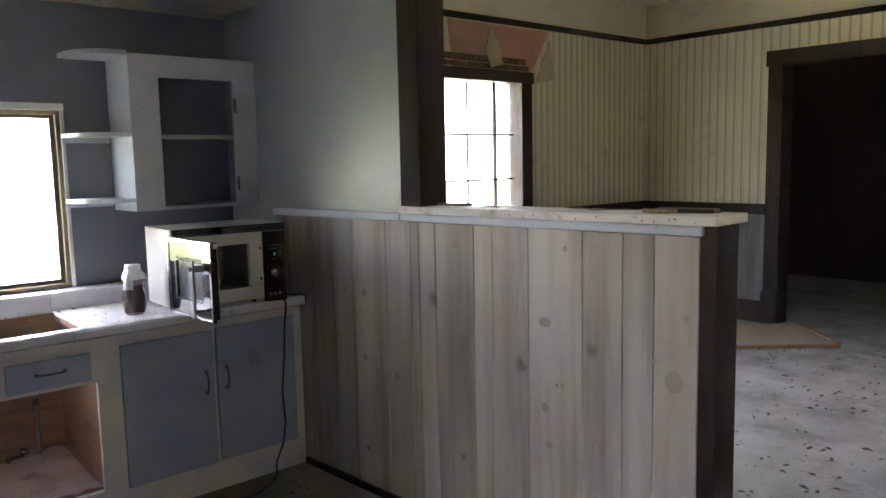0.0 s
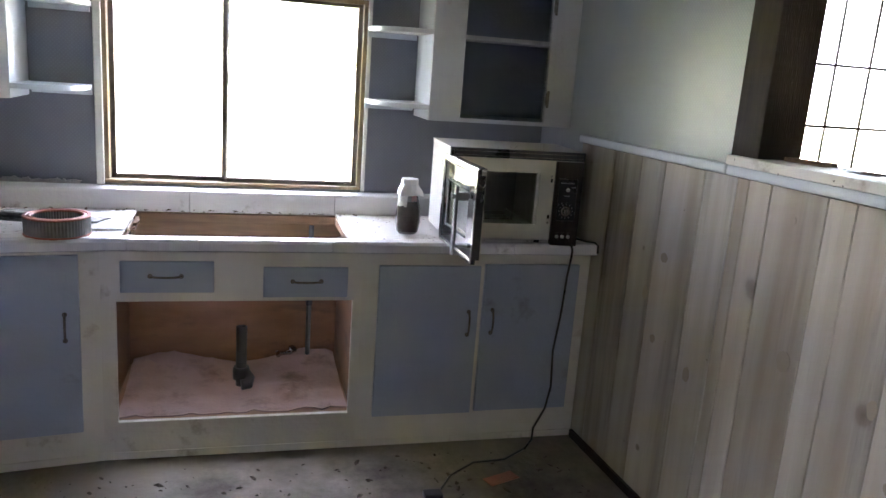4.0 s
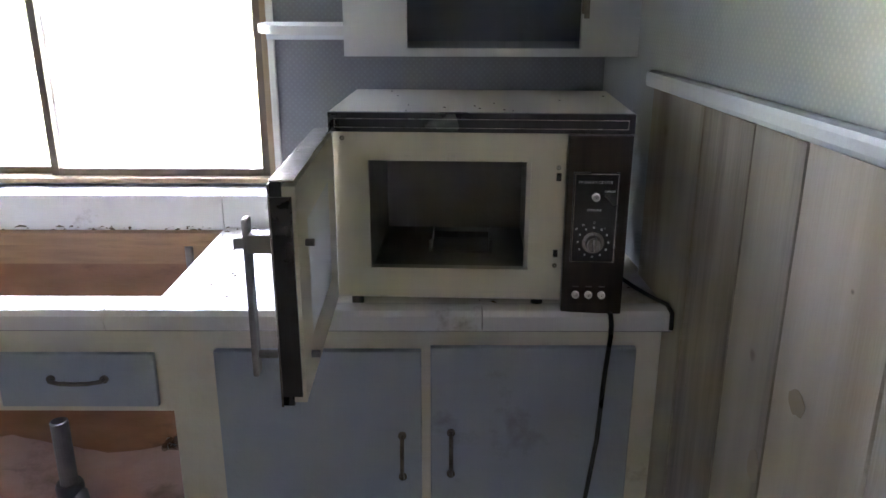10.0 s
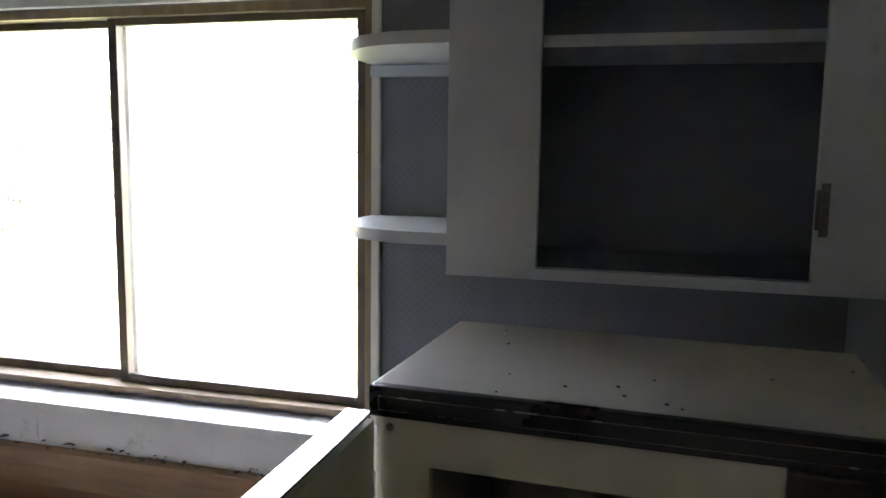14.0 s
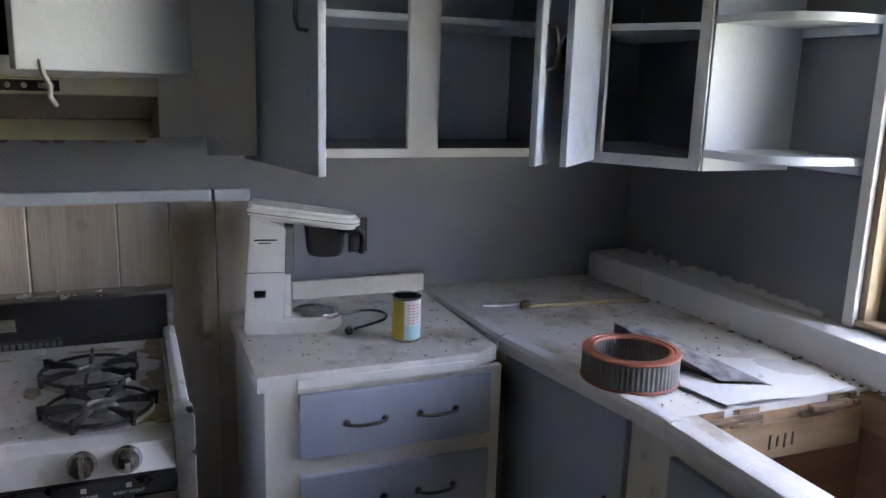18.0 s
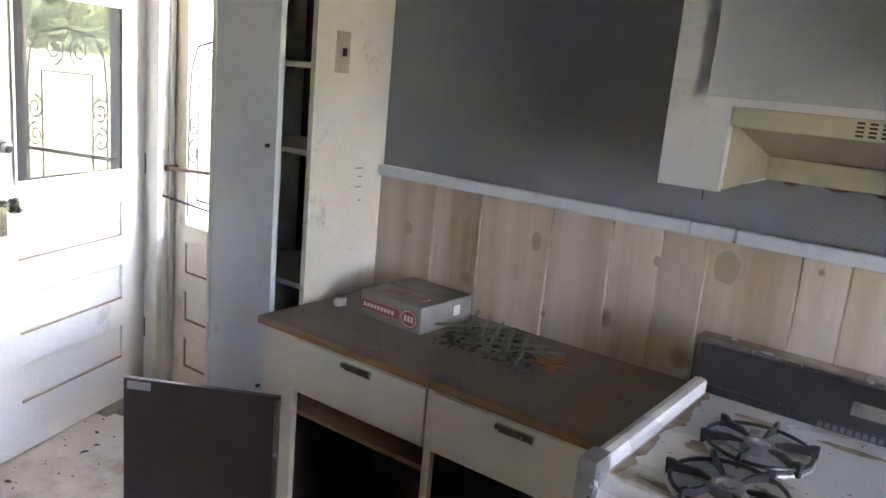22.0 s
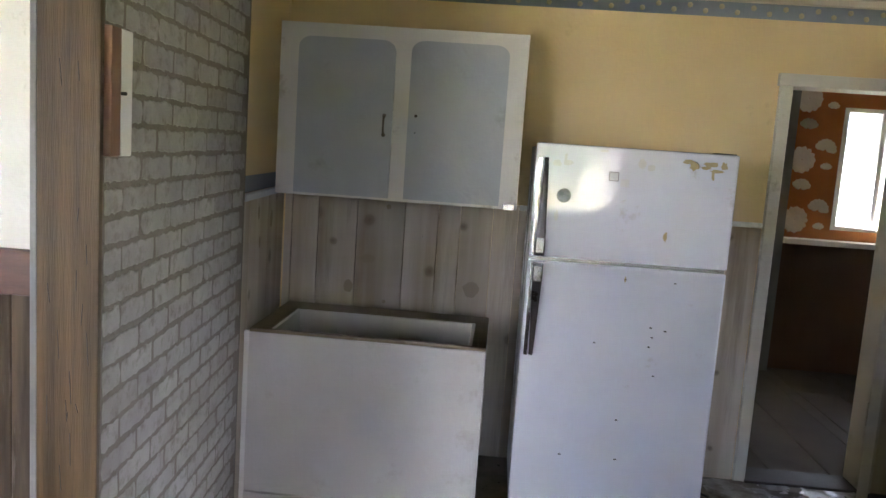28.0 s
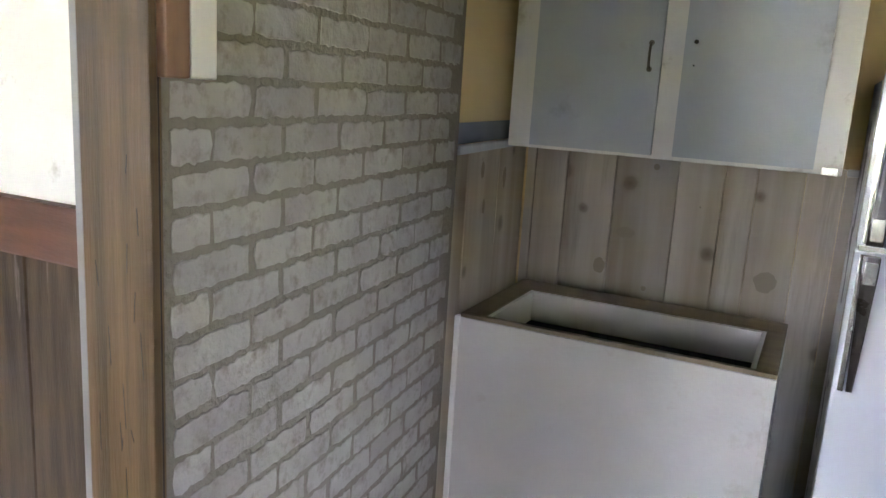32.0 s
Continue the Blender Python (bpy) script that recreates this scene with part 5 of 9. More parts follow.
part("cavity", B((0.066, 0.073, 0.012, 0.31, 0.08, 0.31), (0.378, 0.385, 0.012, 0.31, 0.08, 0.31), (0.066, 0.385, 0.31, 0.318, 0.08, 0.31), (0.066, 0.385, 0.012, 0.318, 0.072, 0.08), (0.066, 0.385, 0.012, 0.318, 0.308, 0.315)), CAV, MO, "grimy grey oven cavity", smooth=False)
bm = B((0.18, 0.31, 0.10, 0.20, 0.087, 0.092))
box(bm, 0.18, 0.186, 0.10, 0.20, 0.092, 0.115)
box(bm, 0.304, 0.31, 0.10, 0.20, 0.092, 0.115)
box(bm, 0.186, 0.304, 0.194, 0.20, 0.092, 0.105)
tagged(part("rack", bm, mat("smoky_plastic_tray", (0.24, 0.22, 0.19), rough=0.3), MO), "small smoky plastic tray lying in the oven")
cp = part("control_panel", B((0.444, mw - 0.002, -0.01, 0.012, 0.003, mh - 0.038), bevel=0.003), WGRAIN, MO, "dark wood-grain control panel")
ip = part("dial_plate", B((0.456, 0.541, -0.0125, -0.0095, 0.108, 0.285), bevel=0.002), BLACK, cp, "black dial plate")
part("plate_outline", B((0.458, 0.539, -0.0135, -0.0125, 0.281, 0.2825), (0.458, 0.539, -0.0135, -0.0125, 0.1105, 0.112), (0.458, 0.4595, -0.0135, -0.0125, 0.112, 0.281), (0.5375, 0.539, -0.0135, -0.0125, 0.112, 0.281)), CHROME, ip, smooth=False)
UPRIGHT = pose(0, 0, 0, 90)
for t, size, x, z in (("PROGRAM CENTER", 0.0072, 0.4965, 0.266), ("DEFROST", 0.0048, 0.524, 0.249), ("COOKING", 0.0056, 0.4965, 0.213), ("0", 0.0055, 0.4985, 0.188), ("28", 0.0055, 0.478, 0.184), ("25", 0.0055, 0.466, 0.176), ("1", 0.0055, 0.519, 0.178)):
    words(t, size, Matrix.Translation((x, -0.0131, z)) @ UPRIGHT, PRINT, ip, "lettering", "white lettering " + t)
for x in (0.471, 0.496, 0.521):
    part("print_bar", B((x - 0.006, x + 0.006, -0.0106, -0.0098, 0.058, 0.0605)), mat("faint_print", (0.16, 0.14, 0.12), rough=0.6) if x < 0.48 else bpy.data.materials["faint_print"], cp, smooth=False)
bm = bmesh.new()
for i in range(12):
    a = math.radians(30 * i)
    box(bm, 0.4965 + 0.029 * math.cos(a), 0.5 + 0.029 * math.cos(a), -0.0136, -0.0125, 0.1485 + 0.029 * math.sin(a), 0.152 + 0.029 * math.sin(a))
part("dial_mark", bm, PRINT, ip, "white dial marks", smooth=False)
bm = bmesh.new()
lathe(bm, [(0.001, 0.02), (0.012, 0.02), (0.014, 0.018), (0.015, 0.004), (0.021, 0.003), (0.022, 0)], 28, pose(0.498, -0.0125, 0.15, 90))
box(bm, 0.495, 0.501, -0.036, -0.03, 0.138, 0.162, bevel=0.001)
part("timer_knob", bm, CHROME, ip, "silver timer knob")
bm = bmesh.new()
lathe(bm, [(0.001, 0.008), (0.006, 0.008), (0.0075, 0.005), (0.008, 0)], 18, pose(0.4985, -0.0125, 0.238, 90))
part("indicator", bm, PRINT, ip, "round white indicator lens")
for x in (0.471, 0.496, 0.521):
    bm = bmesh.new()
    lathe(bm, [(0.001, 0.009), (0.0055, 0.009), (0.007, 0.006), (0.0075, 0)], 16, pose(x, -0.01, 0.043, 90))
    part("push_button", bm, mat("ivory_button", (0.55, 0.53, 0.47), rough=0.35), cp, "round ivory push button")
for x, y in ((0.04, 0.03), (0.40, 0.03), (0.04, 0.3), (0.5, 0.3)):
    bm = bmesh.new()
    cyl(bm, (x, y, 0), (x, y, 0.024), 0.012, seg=12)
    part("foot", bm, BLACK, MO)
# the open door, hinged at the left of the front plate
mdo = part("door", B(*wall_with_holes(0.0, 0.425, 0.0, 0.345, [(0.09, 0.335, 0.075, 0.27)], lambda a, b, c, d: (a, b, -0.009, 0.009, c, d))), BEIGE, MO, "open beige oven door with a mesh window", smooth=False)
mdo.matrix_basis = pose(0.000, -0.010, 0.030, 0, 0, -86.5) @ Matrix.Diagonal((0.985, 1, 0.935, 1))
part("rim", B((0, 0.425, -0.024, -0.009, 0.33, 0.352), (0, 0.425, -0.024, -0.009, -0.006, 0.012), (0.405, 0.430, -0.024, 0.004, 0.012, 0.33), (0.0, 0.02, -0.024, -0.009, 0.012, 0.33)), BLACK, mdo, "black door rim", smooth=False)
part("top_edge", B((0, 0.43, -0.024, 0.008, 0.3525, 0.356), bevel=0.001), CHROME, mdo, "bright metal top edge")
MESHG = leaf_mat("grey_mesh_window", (0.56, 0.57, 0.59), (0.62, 0.63, 0.65), 0.6)
part("window", B((0.090, 0.335, 0.0075, 0.0088, 0.075, 0.270)), MESHG, mdo, "perforated metal window screen")
op = part("outer_panel", B(*wall_with_holes(0.02, 0.405, 0.012, 0.33, [(0.088, 0.337, 0.073, 0.272)], lambda a, b, c, d: (a, b, -0.022, -0.012, c, d))), mat("smoked_door_glass", (0.02, 0.02, 0.02), rough=0.03, bump=0.0), mdo, "smoked dark door front", smooth=False)
part("glass", B((0.0885, 0.3365, -0.019, -0.016, 0.0735, 0.2715)), GLASS, mdo, "clear front glass", smooth=False)
for a in ((0.0, 0.43, 0.336, 0.35), (0.0, 0.43, -0.006, 0.006), (0.0, 0.012, 0.006, 0.336), (0.416, 0.43, 0.006, 0.336)):
    part("bright_edge", B((a[0], a[1], -0.0275, -0.024, a[2], a[3]), bevel=0.001), CHROME, op, "bright metal edging")
for a in ((0.07, 0.33, 0.255, 0.262), (0.07, 0.33, 0.072, 0.08), (0.07, 0.085, 0.08, 0.255)):
    part("window_border", B((a[0], a[1], -0.0245, -0.022, a[2], a[3])), BLACK, op, smooth=False)
bm = bmesh.new()
for z in (0.05, 0.24):
    cyl(bm, (0.36, -0.022, z), (0.36, -0.074, z), 0.007, seg=10)
    cyl(bm, (0.36, 0.008, z), (0.36, 0.022, z), 0.006, seg=10)
box(bm, 0.347, 0.373, -0.080, -0.070, 0.015, 0.28, bevel=0.004)
box(bm, 0.345, 0.375, -0.074, -0.03, 0.226, 0.256, bevel=0.003)
box(bm, 0.350, 0.370, -0.094, -0.078, 0.232, 0.250, bevel=0.003)
part("handle", bm, mat("grey_plastic_handle", (0.17, 0.165, 0.16), (0.22, 0.21, 0.2), 0.4), mdo, "grey plastic door handle")
rnd = random.Random(21)
mat("dark_crumbs", (0.05, 0.042, 0.033), rough=0.9)
for i in range(12):
    x, y = rnd.uniform(0.02, mw - 0.02), rnd.uniform(0.02, md - 0.02)
    bm = bmesh.new()
    lathe(bm, [(rnd.uniform(0.001, 0.0035), 0), (0.001, 0.0015)], 6, pose(x, y, mh))
    part("crumb", bm, bpy.data.materials["dark_crumbs"], MO, "dark crumb on the oven top")

CORD = thing("power_cord", pose(0, 0, 0), "black power cord hanging from the worktop to the floor", "cord")
bm = bmesh.new()
tube(bm, [(-0.16, -0.50, 0.892), (-0.12, -0.62, 0.892), (-0.105, -0.67, 0.893), (-0.10, -0.705, 0.888), (-0.10, -0.716, 0.87), (-0.098, -0.708, 0.84)], 0.005, 8)
tube(bm, [(-0.098, -0.708, 0.84), (-0.10, -0.69, 0.75), (-0.105, -0.685, 0.6), (-0.125, -0.685, 0.42), (-0.118, -0.69, 0.26), (-0.14, -0.70, 0.16), (-0.185, -0.70, 0.07), (-0.19, -0.71, 0.02), (-0.24, -0.76, 0.007),
          (-0.36, -0.84, 0.006), (-0.50, -0.85, 0.006), (-0.62, -0.94, 0.006), (-0.70, -1.06, 0.006)], 0.005, 8)
part("cable", bm, BLACK, CORD)
part("plug", B((-0.76, -0.69, -1.10, -1.05, 0.0, 0.022), bevel=0.006), BLACK, CORD)

CORD2 = thing("power_cord", pose(0, 0, 0), "black cord lying from behind the oven over the worktop's end", "cord")
bm = bmesh.new()
tube(bm, [(-0.075, -0.34, 0.94), (-0.062, -0.40, 0.905), (-0.045, -0.48, 0.892), (-0.020, -0.56, 0.891), (0.006, -0.63, 0.892), (0.016, -0.68, 0.900), (0.018, -0.708, 0.893), (0.018, -0.711, 0.86)], 0.0045, 8)
part("cable", bm, BLACK, CORD2)

# jar with a plastic-covered lid
JAR = thing("glass_jar", Matrix.Translation((-0.752, -0.47, 0.885)) @ Matrix.Diagonal((1, 1, 1.2, 1)), "pear-shaped glass jar of dark grit under a crumpled plastic-wrapped lid", "jar")
bm = bmesh.new()
lathe(bm, [(0.001, 0), (0.038, 0), (0.045, 0.007), (0.051, 0.04), (0.051, 0.07), (0.046, 0.10), (0.038, 0.13), (0.033, 0.15), (0.032, 0.172), (0.001, 0.172)], 32)
part("glass", bm, mat("grimy_jar_glass", (0.15, 0.14, 0.13), (0.26, 0.25, 0.235), 0.08, scale=14, bump=0.05, dirt=(0.05, 0.042, 0.035), dirt_amount=0.5, dirt_scale=22), JAR)
bm = bmesh.new()
lathe(bm, [(0.038, 0.003), (0.0462, 0.009), (0.0522, 0.04), (0.0522, 0.07), (0.0474, 0.098), (0.043, 0.115), (0.040, 0.112)], 32)
part("grit_filling", bm, mat("dark_grit", (0.030, 0.023, 0.02), (0.065, 0.05, 0.042), 0.12, scale=40, spread=0.05, bump=0.03), JAR, "dark gritty filling behind the glass")
bm = bmesh.new()
lathe(bm, [(0.033, 0.172), (0.0355, 0.173), (0.0355, 0.188), (0.033, 0.192), (0.001, 0.193)], 28)
part("lid", bm, mat("whitish_lid", (0.62, 0.61, 0.58), (0.68, 0.67, 0.65), 0.4, scale=20), JAR, "white screw lid")
PAPER = mat("crumpled_plastic_wrap", (0.60, 0.59, 0.58), (0.72, 0.71, 0.70), 0.25, scale=30, bump=0.4, grain=90)
bm = bmesh.new()
ring0 = []
for i in range(40):
    a = i / 40 * 2 * math.pi
    k = 1 + 0.20 * math.sin(3 * a + 2.4) + 0.10 * math.sin(7 * a) + 0.06 * math.sin(13 * a + 1)
    ring0.append([bm.verts.new((r * math.cos(a), r * math.sin(a), z)) for r, z in ((0.0362, 0.174), (0.037 + 0.003 * k, 0.166), (0.051 * k ** 0.6, 0.150), (0.054 * k ** 0.7, 0.143 - 0.006 * k), (0.0535 * k ** 0.7, 0.142 - 0.006 * k), (0.048 * k ** 0.6, 0.149), (0.035, 0.164))])
for a, b in zip(ring0, ring0[1:] + ring0[:1]):
    for j in range(6):
        bm.faces.new((a[j], b[j], b[j + 1], a[j + 1]))
part("plastic_skirt", bm, PAPER, JAR, "crumpled clear plastic flaring round the neck")


def label_scrap(turn, z0, z1, span, material, label):
    """A torn scrap of paper stuck round the jar's shoulder."""
    bm, rows = bmesh.new(), []
    for i in range(9):
        u = i / 8
        a = radians(turn + span * (u - 0.5))
        lo, hi = z0 + 0.010 * noise.noise((u * 5, turn, 0)), z1 + 0.014 * noise.noise((u * 5, turn, 4))
        row = []
        for v in (0, 0.5, 1):
            z = lo + (hi - lo) * v
            r = 0.0535 if z < 0.07 else 0.0535 - (z - 0.07) * 0.19
            row += [(r * math.cos(a), r * math.sin(a), z)]
        rows.append([bm.verts.new(p) for p in row] + [bm.verts.new((p[0] * 0.985, p[1] * 0.985, p[2])) for p in row])
    for p, q in zip(rows, rows[1:]):
        for k in (0, 1):
            bm.faces.new((p[k], q[k], q[k + 1], p[k + 1]))
            bm.faces.new((p[k + 4], q[k + 4], q[k + 3], p[k + 3]))
        bm.faces.new((p[0], p[3], q[3], q[0]))
        bm.faces.new((p[2], q[2], q[5], p[5]))
    part("label_scrap", bm, material, JAR, label)


SCRAP = mat("torn_jar_label", (0.52, 0.50, 0.47), (0.60, 0.58, 0.55), 0.8, scale=30, dirt=(0.16, 0.12, 0.10), dirt_amount=0.35, dirt_scale=50)
label_scrap(212, 0.098, 0.140, 75, SCRAP, "torn whitish paper label")
label_scrap(290, 0.118, 0.142, 34, mat("faded_pink_print", (0.36, 0.18, 0.16), (0.44, 0.27, 0.25), 0.8, scale=40), "faded pink scrap of label")

# air filter ring, newspaper, tape
RUBBER = mat("orange_rubber", (0.20, 0.055, 0.028), (0.27, 0.08, 0.042), 0.55, scale=20, dirt=(0.2, 0.1, 0.06), dirt_amount=0.2, dirt_scale=14)
PLEAT = mat("dusty_filter_pleats", (0.10, 0.095, 0.09), (0.16, 0.15, 0.14), 0.8, scale=20)
AF = thing("air_filter", pose(-2.068, -0.625, 0.893), "round car air filter with orange rubber rims on the worktop", "air filter")
bm = bmesh.new()
n = 120
outer = [[bm.verts.new((r * math.cos(a), r * math.sin(a), z)) for z in (0.006, 0.066)] for a, r in ((2 * math.pi * i / n, 0.1105 if i % 2 else 0.1088) for i in range(n))]
inner = [[bm.verts.new((r * math.cos(a), r * math.sin(a), z)) for z in (0.006, 0.066)] for a, r in ((2 * math.pi * i / n, 0.087 if i % 2 else 0.089) for i in range(n))]
for i in range(n):
    j = (i + 1) % n
    bm.faces.new((outer[i][0], outer[j][0], outer[j][1], outer[i][1]))
    bm.faces.new((inner[j][0], inner[i][0], inner[i][1], inner[j][1]))
part("pleats", bm, PLEAT, AF, "grey pleated paper", smooth=False)
for z in (0.0, 0.064):
    bm = bmesh.new()
    lathe(bm, [(0.084, z), (0.111, z), (0.113, z + 0.003), (0.111, z + 0.007), (0.10, z + 0.008), (0.098, z + 0.005), (0.092, z + 0.008), (0.086, z + 0.007), (0.084, z + 0.003)], 48, close=True)
    part("rim", bm, RUBBER, AF, "orange rubber rim")
NEWS = mat("grey_newsprint", (0.07, 0.065, 0.065), (0.24, 0.23, 0.23), 0.7, scale=28, vary=0.3, dirt=(0.03, 0.03, 0.033), dirt_amount=0.5, dirt_scale=24)
# a folded magazine, curling up behind the filter
spine = [(-2.285, -0.50, 0.932), (-2.22, -0.475, 0.926), (-2.14, -0.445, 0.914), (-2.07, -0.42, 0.903), (-2.00, -0.40, 0.895), (-1.965, -0.39, 0.891)]
for k in range(6):
    bm = bmesh.new()
    rows = []
    for i, c in enumerate(spine):
        w = 0.030 + 0.003 * k - 0.010 * (i == 0) + 0.004 * i
        d = Vector((0.30, 0.95, 0)) * w
        lift = 0.0045 * k * (1 - 0.1 * i)
        c = Vector((c[0] + 0.004 * k, c[1], c[2] + lift))
        rows.append([bm.verts.new(q) for q in (c - d - Vector((0, 0, 0.016 - 0.003 * k)), c - d * 0.3, c + d * 0.5 - Vector((0, 0, 0.004)), c + d - Vector((0, 0, 0.014)))])
    for p, q in zip(rows, rows[1:]):
        for j in range(3):
            bm.faces.new((p[j], p[j + 1], q[j + 1], q[j]))
    e = bmesh.ops.extrude_face_region(bm, geom=bm.faces[:])
    bmesh.ops.translate(bm, verts=[v for v in e["geom"] if isinstance(v, bmesh.types.BMVert)], vec=(0, 0, 0.0012))
    for v in bm.verts:
        v.co.z = max(v.co.z, 0.889)
    bmesh.ops.recalc_face_normals(bm, faces=bm.faces[:])
    if k == 0:
        MAG = thing("folded_magazine", pose(0, 0, 0), "curled grey magazine lying behind the air filter", "magazine")
    part("page", bm, NEWS, MAG)
# lifted sheet of white laminate, sagging over the sink hole
bm = bmesh.new()
nx, ny = 14, 14
corner = (Vector((-2.22, -0.56)), Vector((-1.862, -0.525)), Vector((-2.06, -0.165)), Vector((-1.852, -0.170)))
g = []
for i in range(nx + 1):
    row = []
    for j in range(ny + 1):
        u, v = i / nx, j / ny
        q = (corner[0] * (1 - u) + corner[1] * u) * (1 - v) + (corner[2] * (1 - u) + corner[3] * u) * v
        lift = 0.0025 + 0.004 * u * u * (1 + math.sin(7 * v)) + 0.001 * math.sin(9 * u + 5 * v)
        row.append(bm.verts.new((q.x, q.y, 0.8862 + lift)))
    g.append(row)
for i in range(nx):
    for j in range(ny):
        bm.faces.new((g[i][j], g[i + 1][j], g[i + 1][j + 1], g[i][j + 1]))
e = bmesh.ops.extrude_face_region(bm, geom=bm.faces[:])
bmesh.ops.translate(bm, verts=[v for v in e["geom"] if isinstance(v, bmesh.types.BMVert)], vec=(0, 0, 0.0015))
bmesh.ops.recalc_face_normals(bm, faces=bm.faces[:])
tagged(link("loose_laminate", bm, mat("lifted_laminate", (0.64, 0.63, 0.61), (0.70, 0.69, 0.67), 0.3, scale=4, dirt=(0.3, 0.25, 0.2), dirt_amount=0.14), True), "sheet of white laminate lifting off the worktop", "laminate")
# rotten layers of board under it, at the cut
ROT = mat("rotten_board", (0.055, 0.035, 0.022), (0.24, 0.16, 0.09), 0.9, scale=14, stretch=(2, 0.6, 2), bump=0.8, grain=40)
rnd = random.Random(44)
LAY = thing("broken_board_edge", pose(0, 0, 0), "rotten splintered layers of board at the sink hole's edge", "broken board")
for z0, z1, out in ((0.870, 0.884, 0.022), (0.857, 0.869, 0.032), (0.845, 0.856, 0.025)):
    y = -0.595
    while y < -0.16:
        w = rnd.uniform(0.03, 0.11)
        x1 = -1.872 + out + rnd.uniform(-0.012, 0.006)
        if rnd.random() > 0.12:
            bm = bmesh.new()
            prism(bm, [(-1.905, y), (x1, y + 0.002), (x1 + rnd.uniform(-0.006, 0.006), y + w * 0.5), (x1 + rnd.uniform(-0.004, 0.004), min(-0.15, y + w)), (-1.905, min(-0.15, y + w))], "z", z0, z1 - rnd.uniform(0, 0.003))
            part("splinter", bm, ROT, LAY, smooth=False)
        y += w
TS = thing("twisted_strap", pose(0, 0, 0), "yellowed strap with a knotted end on the worktop", "strap")
STRAPM = mat("yellowed_strap", (0.34, 0.27, 0.14), (0.42, 0.34, 0.19), 0.6, scale=20)
bm = bmesh.new()
tube(bm, [(-2.66, -0.57, 0.893), (-2.65, -0.45, 0.893), (-2.635, -0.30, 0.895), (-2.615, -0.17, 0.893)], 0.008, 8)
part("band", bm, STRAPM, TS)
bm = bmesh.new()
lathe(bm, [(0.001, -0.016), (0.012, -0.012), (0.016, 0), (0.012, 0.012), (0.001, 0.016)], 12, pose(-2.66, -0.585, 0.897, 90))
part("knot", bm, mat("brown_knot", (0.16, 0.11, 0.06), rough=0.7), TS)
bm = bmesh.new()
prism(bm, [(-2.69, -0.53), (-2.72, -0.54), (-2.735, -0.66), (-2.715, -0.70), (-2.70, -0.64)], "z", 0.886, 0.892)
part("paper_end", bm, PAPER, TS, "white paper end")
CRUMB = mat("mouse_dirt", (0.09, 0.07, 0.05), (0.19, 0.145, 0.10), 0.9, scale=30)


def crumbs(name, label, area, z, count, seed, smax=0.006, material=CRUMB):
    """Loose bits of dirt strewn over a flat area (x0, x1, y0, y1)."""
    rnd = random.Random(seed)
    verts, faces = [], []
    for _ in range(count):
        x, y = rnd.uniform(area[0], area[1]), rnd.uniform(area[2], area[3])
        r, a = rnd.uniform(0.0012, smax) * rnd.random() ** 0.7 + 0.001, rnd.random() * 6.3
        k = rnd.uniform(1, 3)
        n0 = len(verts)
        for i in range(5):
            b = i * 1.2566
            u, v = k * r * math.cos(b), r * math.sin(b)
            verts.append((x + u * math.cos(a) - v * math.sin(a), y + u * math.sin(a) + v * math.cos(a), z))
        verts.append((x, y, z + r * 0.9))
        faces += [(n0 + i, n0 + (i + 1) % 5, n0 + 5) for i in range(5)]
    me = bpy.data.meshes.new(name)
    me.from_pydata(verts, [], faces)
    me.materials.append(material)
    return tagged(new(name, me), label, kind="stuff")


crumbs("worktop_dirt", "dark droppings and grit on the worktop", (-2.95, -1.88, -0.64, -0.12), 0.886, 240, 31, 0.0022)
crumbs("worktop_crumbs", "grit on the worktop beside the jar", (-1.0, -0.02, -0.65, -0.12), 0.886, 90, 32, 0.003)
crumbs("backsplash_dirt", "grit along the backsplash", (-2.95, -0.9, -0.14, -0.102), 0.887, 120, 33)
# ---- west wall: drawers, coffee machine, stove, hood, desk, closet ----
TURN = Matrix.Rotation(radians(90), 4, "Z")     # local -y looks toward +x; local x runs north


def west(x, y, z=0.0):
    """The pose of a thing whose front, at local y = 0, stands at x and whose left end is at y."""
    return Matrix.Translation((x, y, z)) @ TURN


DU = thing("drawer_cabinet", west(-2.345, -1.415), "cream drawer cabinet with blue drawers beside the stove", "cabinet", "base cabinets")
DUW = 0.60
part("face_frame", B(*wall_with_holes(0, DUW, 0, 0.845, [(0.10, 0.54, 0.69, 0.82), (0.10, 0.54, 0.48, 0.61), (0.10, 0.54, 0.10, 0.40)], lambda a, b, c, d: (a, b, 0, 0.02, c, d))), CREAM, DU, smooth=False)
part("side", B((0, 0.02, 0.02, 0.62, 0, 0.845)), mat("pale_cabinet_side", (0.48, 0.49, 0.48), (0.54, 0.55, 0.54), 0.45, scale=4, dirt=(0.3, 0.27, 0.22), dirt_amount=0.12), DU)
part("back", B((0.02, DUW, 0.60, 0.62, 0, 0.845)), RAWWOOD, DU, smooth=False)
part("bottom", B((0.02, DUW, 0.02, 0.6, 0.04, 0.06)), RAWWOOD, DU, smooth=False)
for z0, z1 in ((0.672, 0.832), (0.465, 0.625), (0.08, 0.415)):
    d = part("drawer", B((0.077, 0.566, -0.019, -0.001, z0, z1), bevel=0.003), BLUE, DU, "pale blue drawer front")
    for x in (0.235, 0.42):
        bail(d, x, -0.019, (z0 + z1) / 2, 0.095, 0.024, CHROME)
WT2 = thing("worktop", west(-2.345, -1.432), "grimy white worktop beside the stove", "worktop")
bm = bmesh.new()
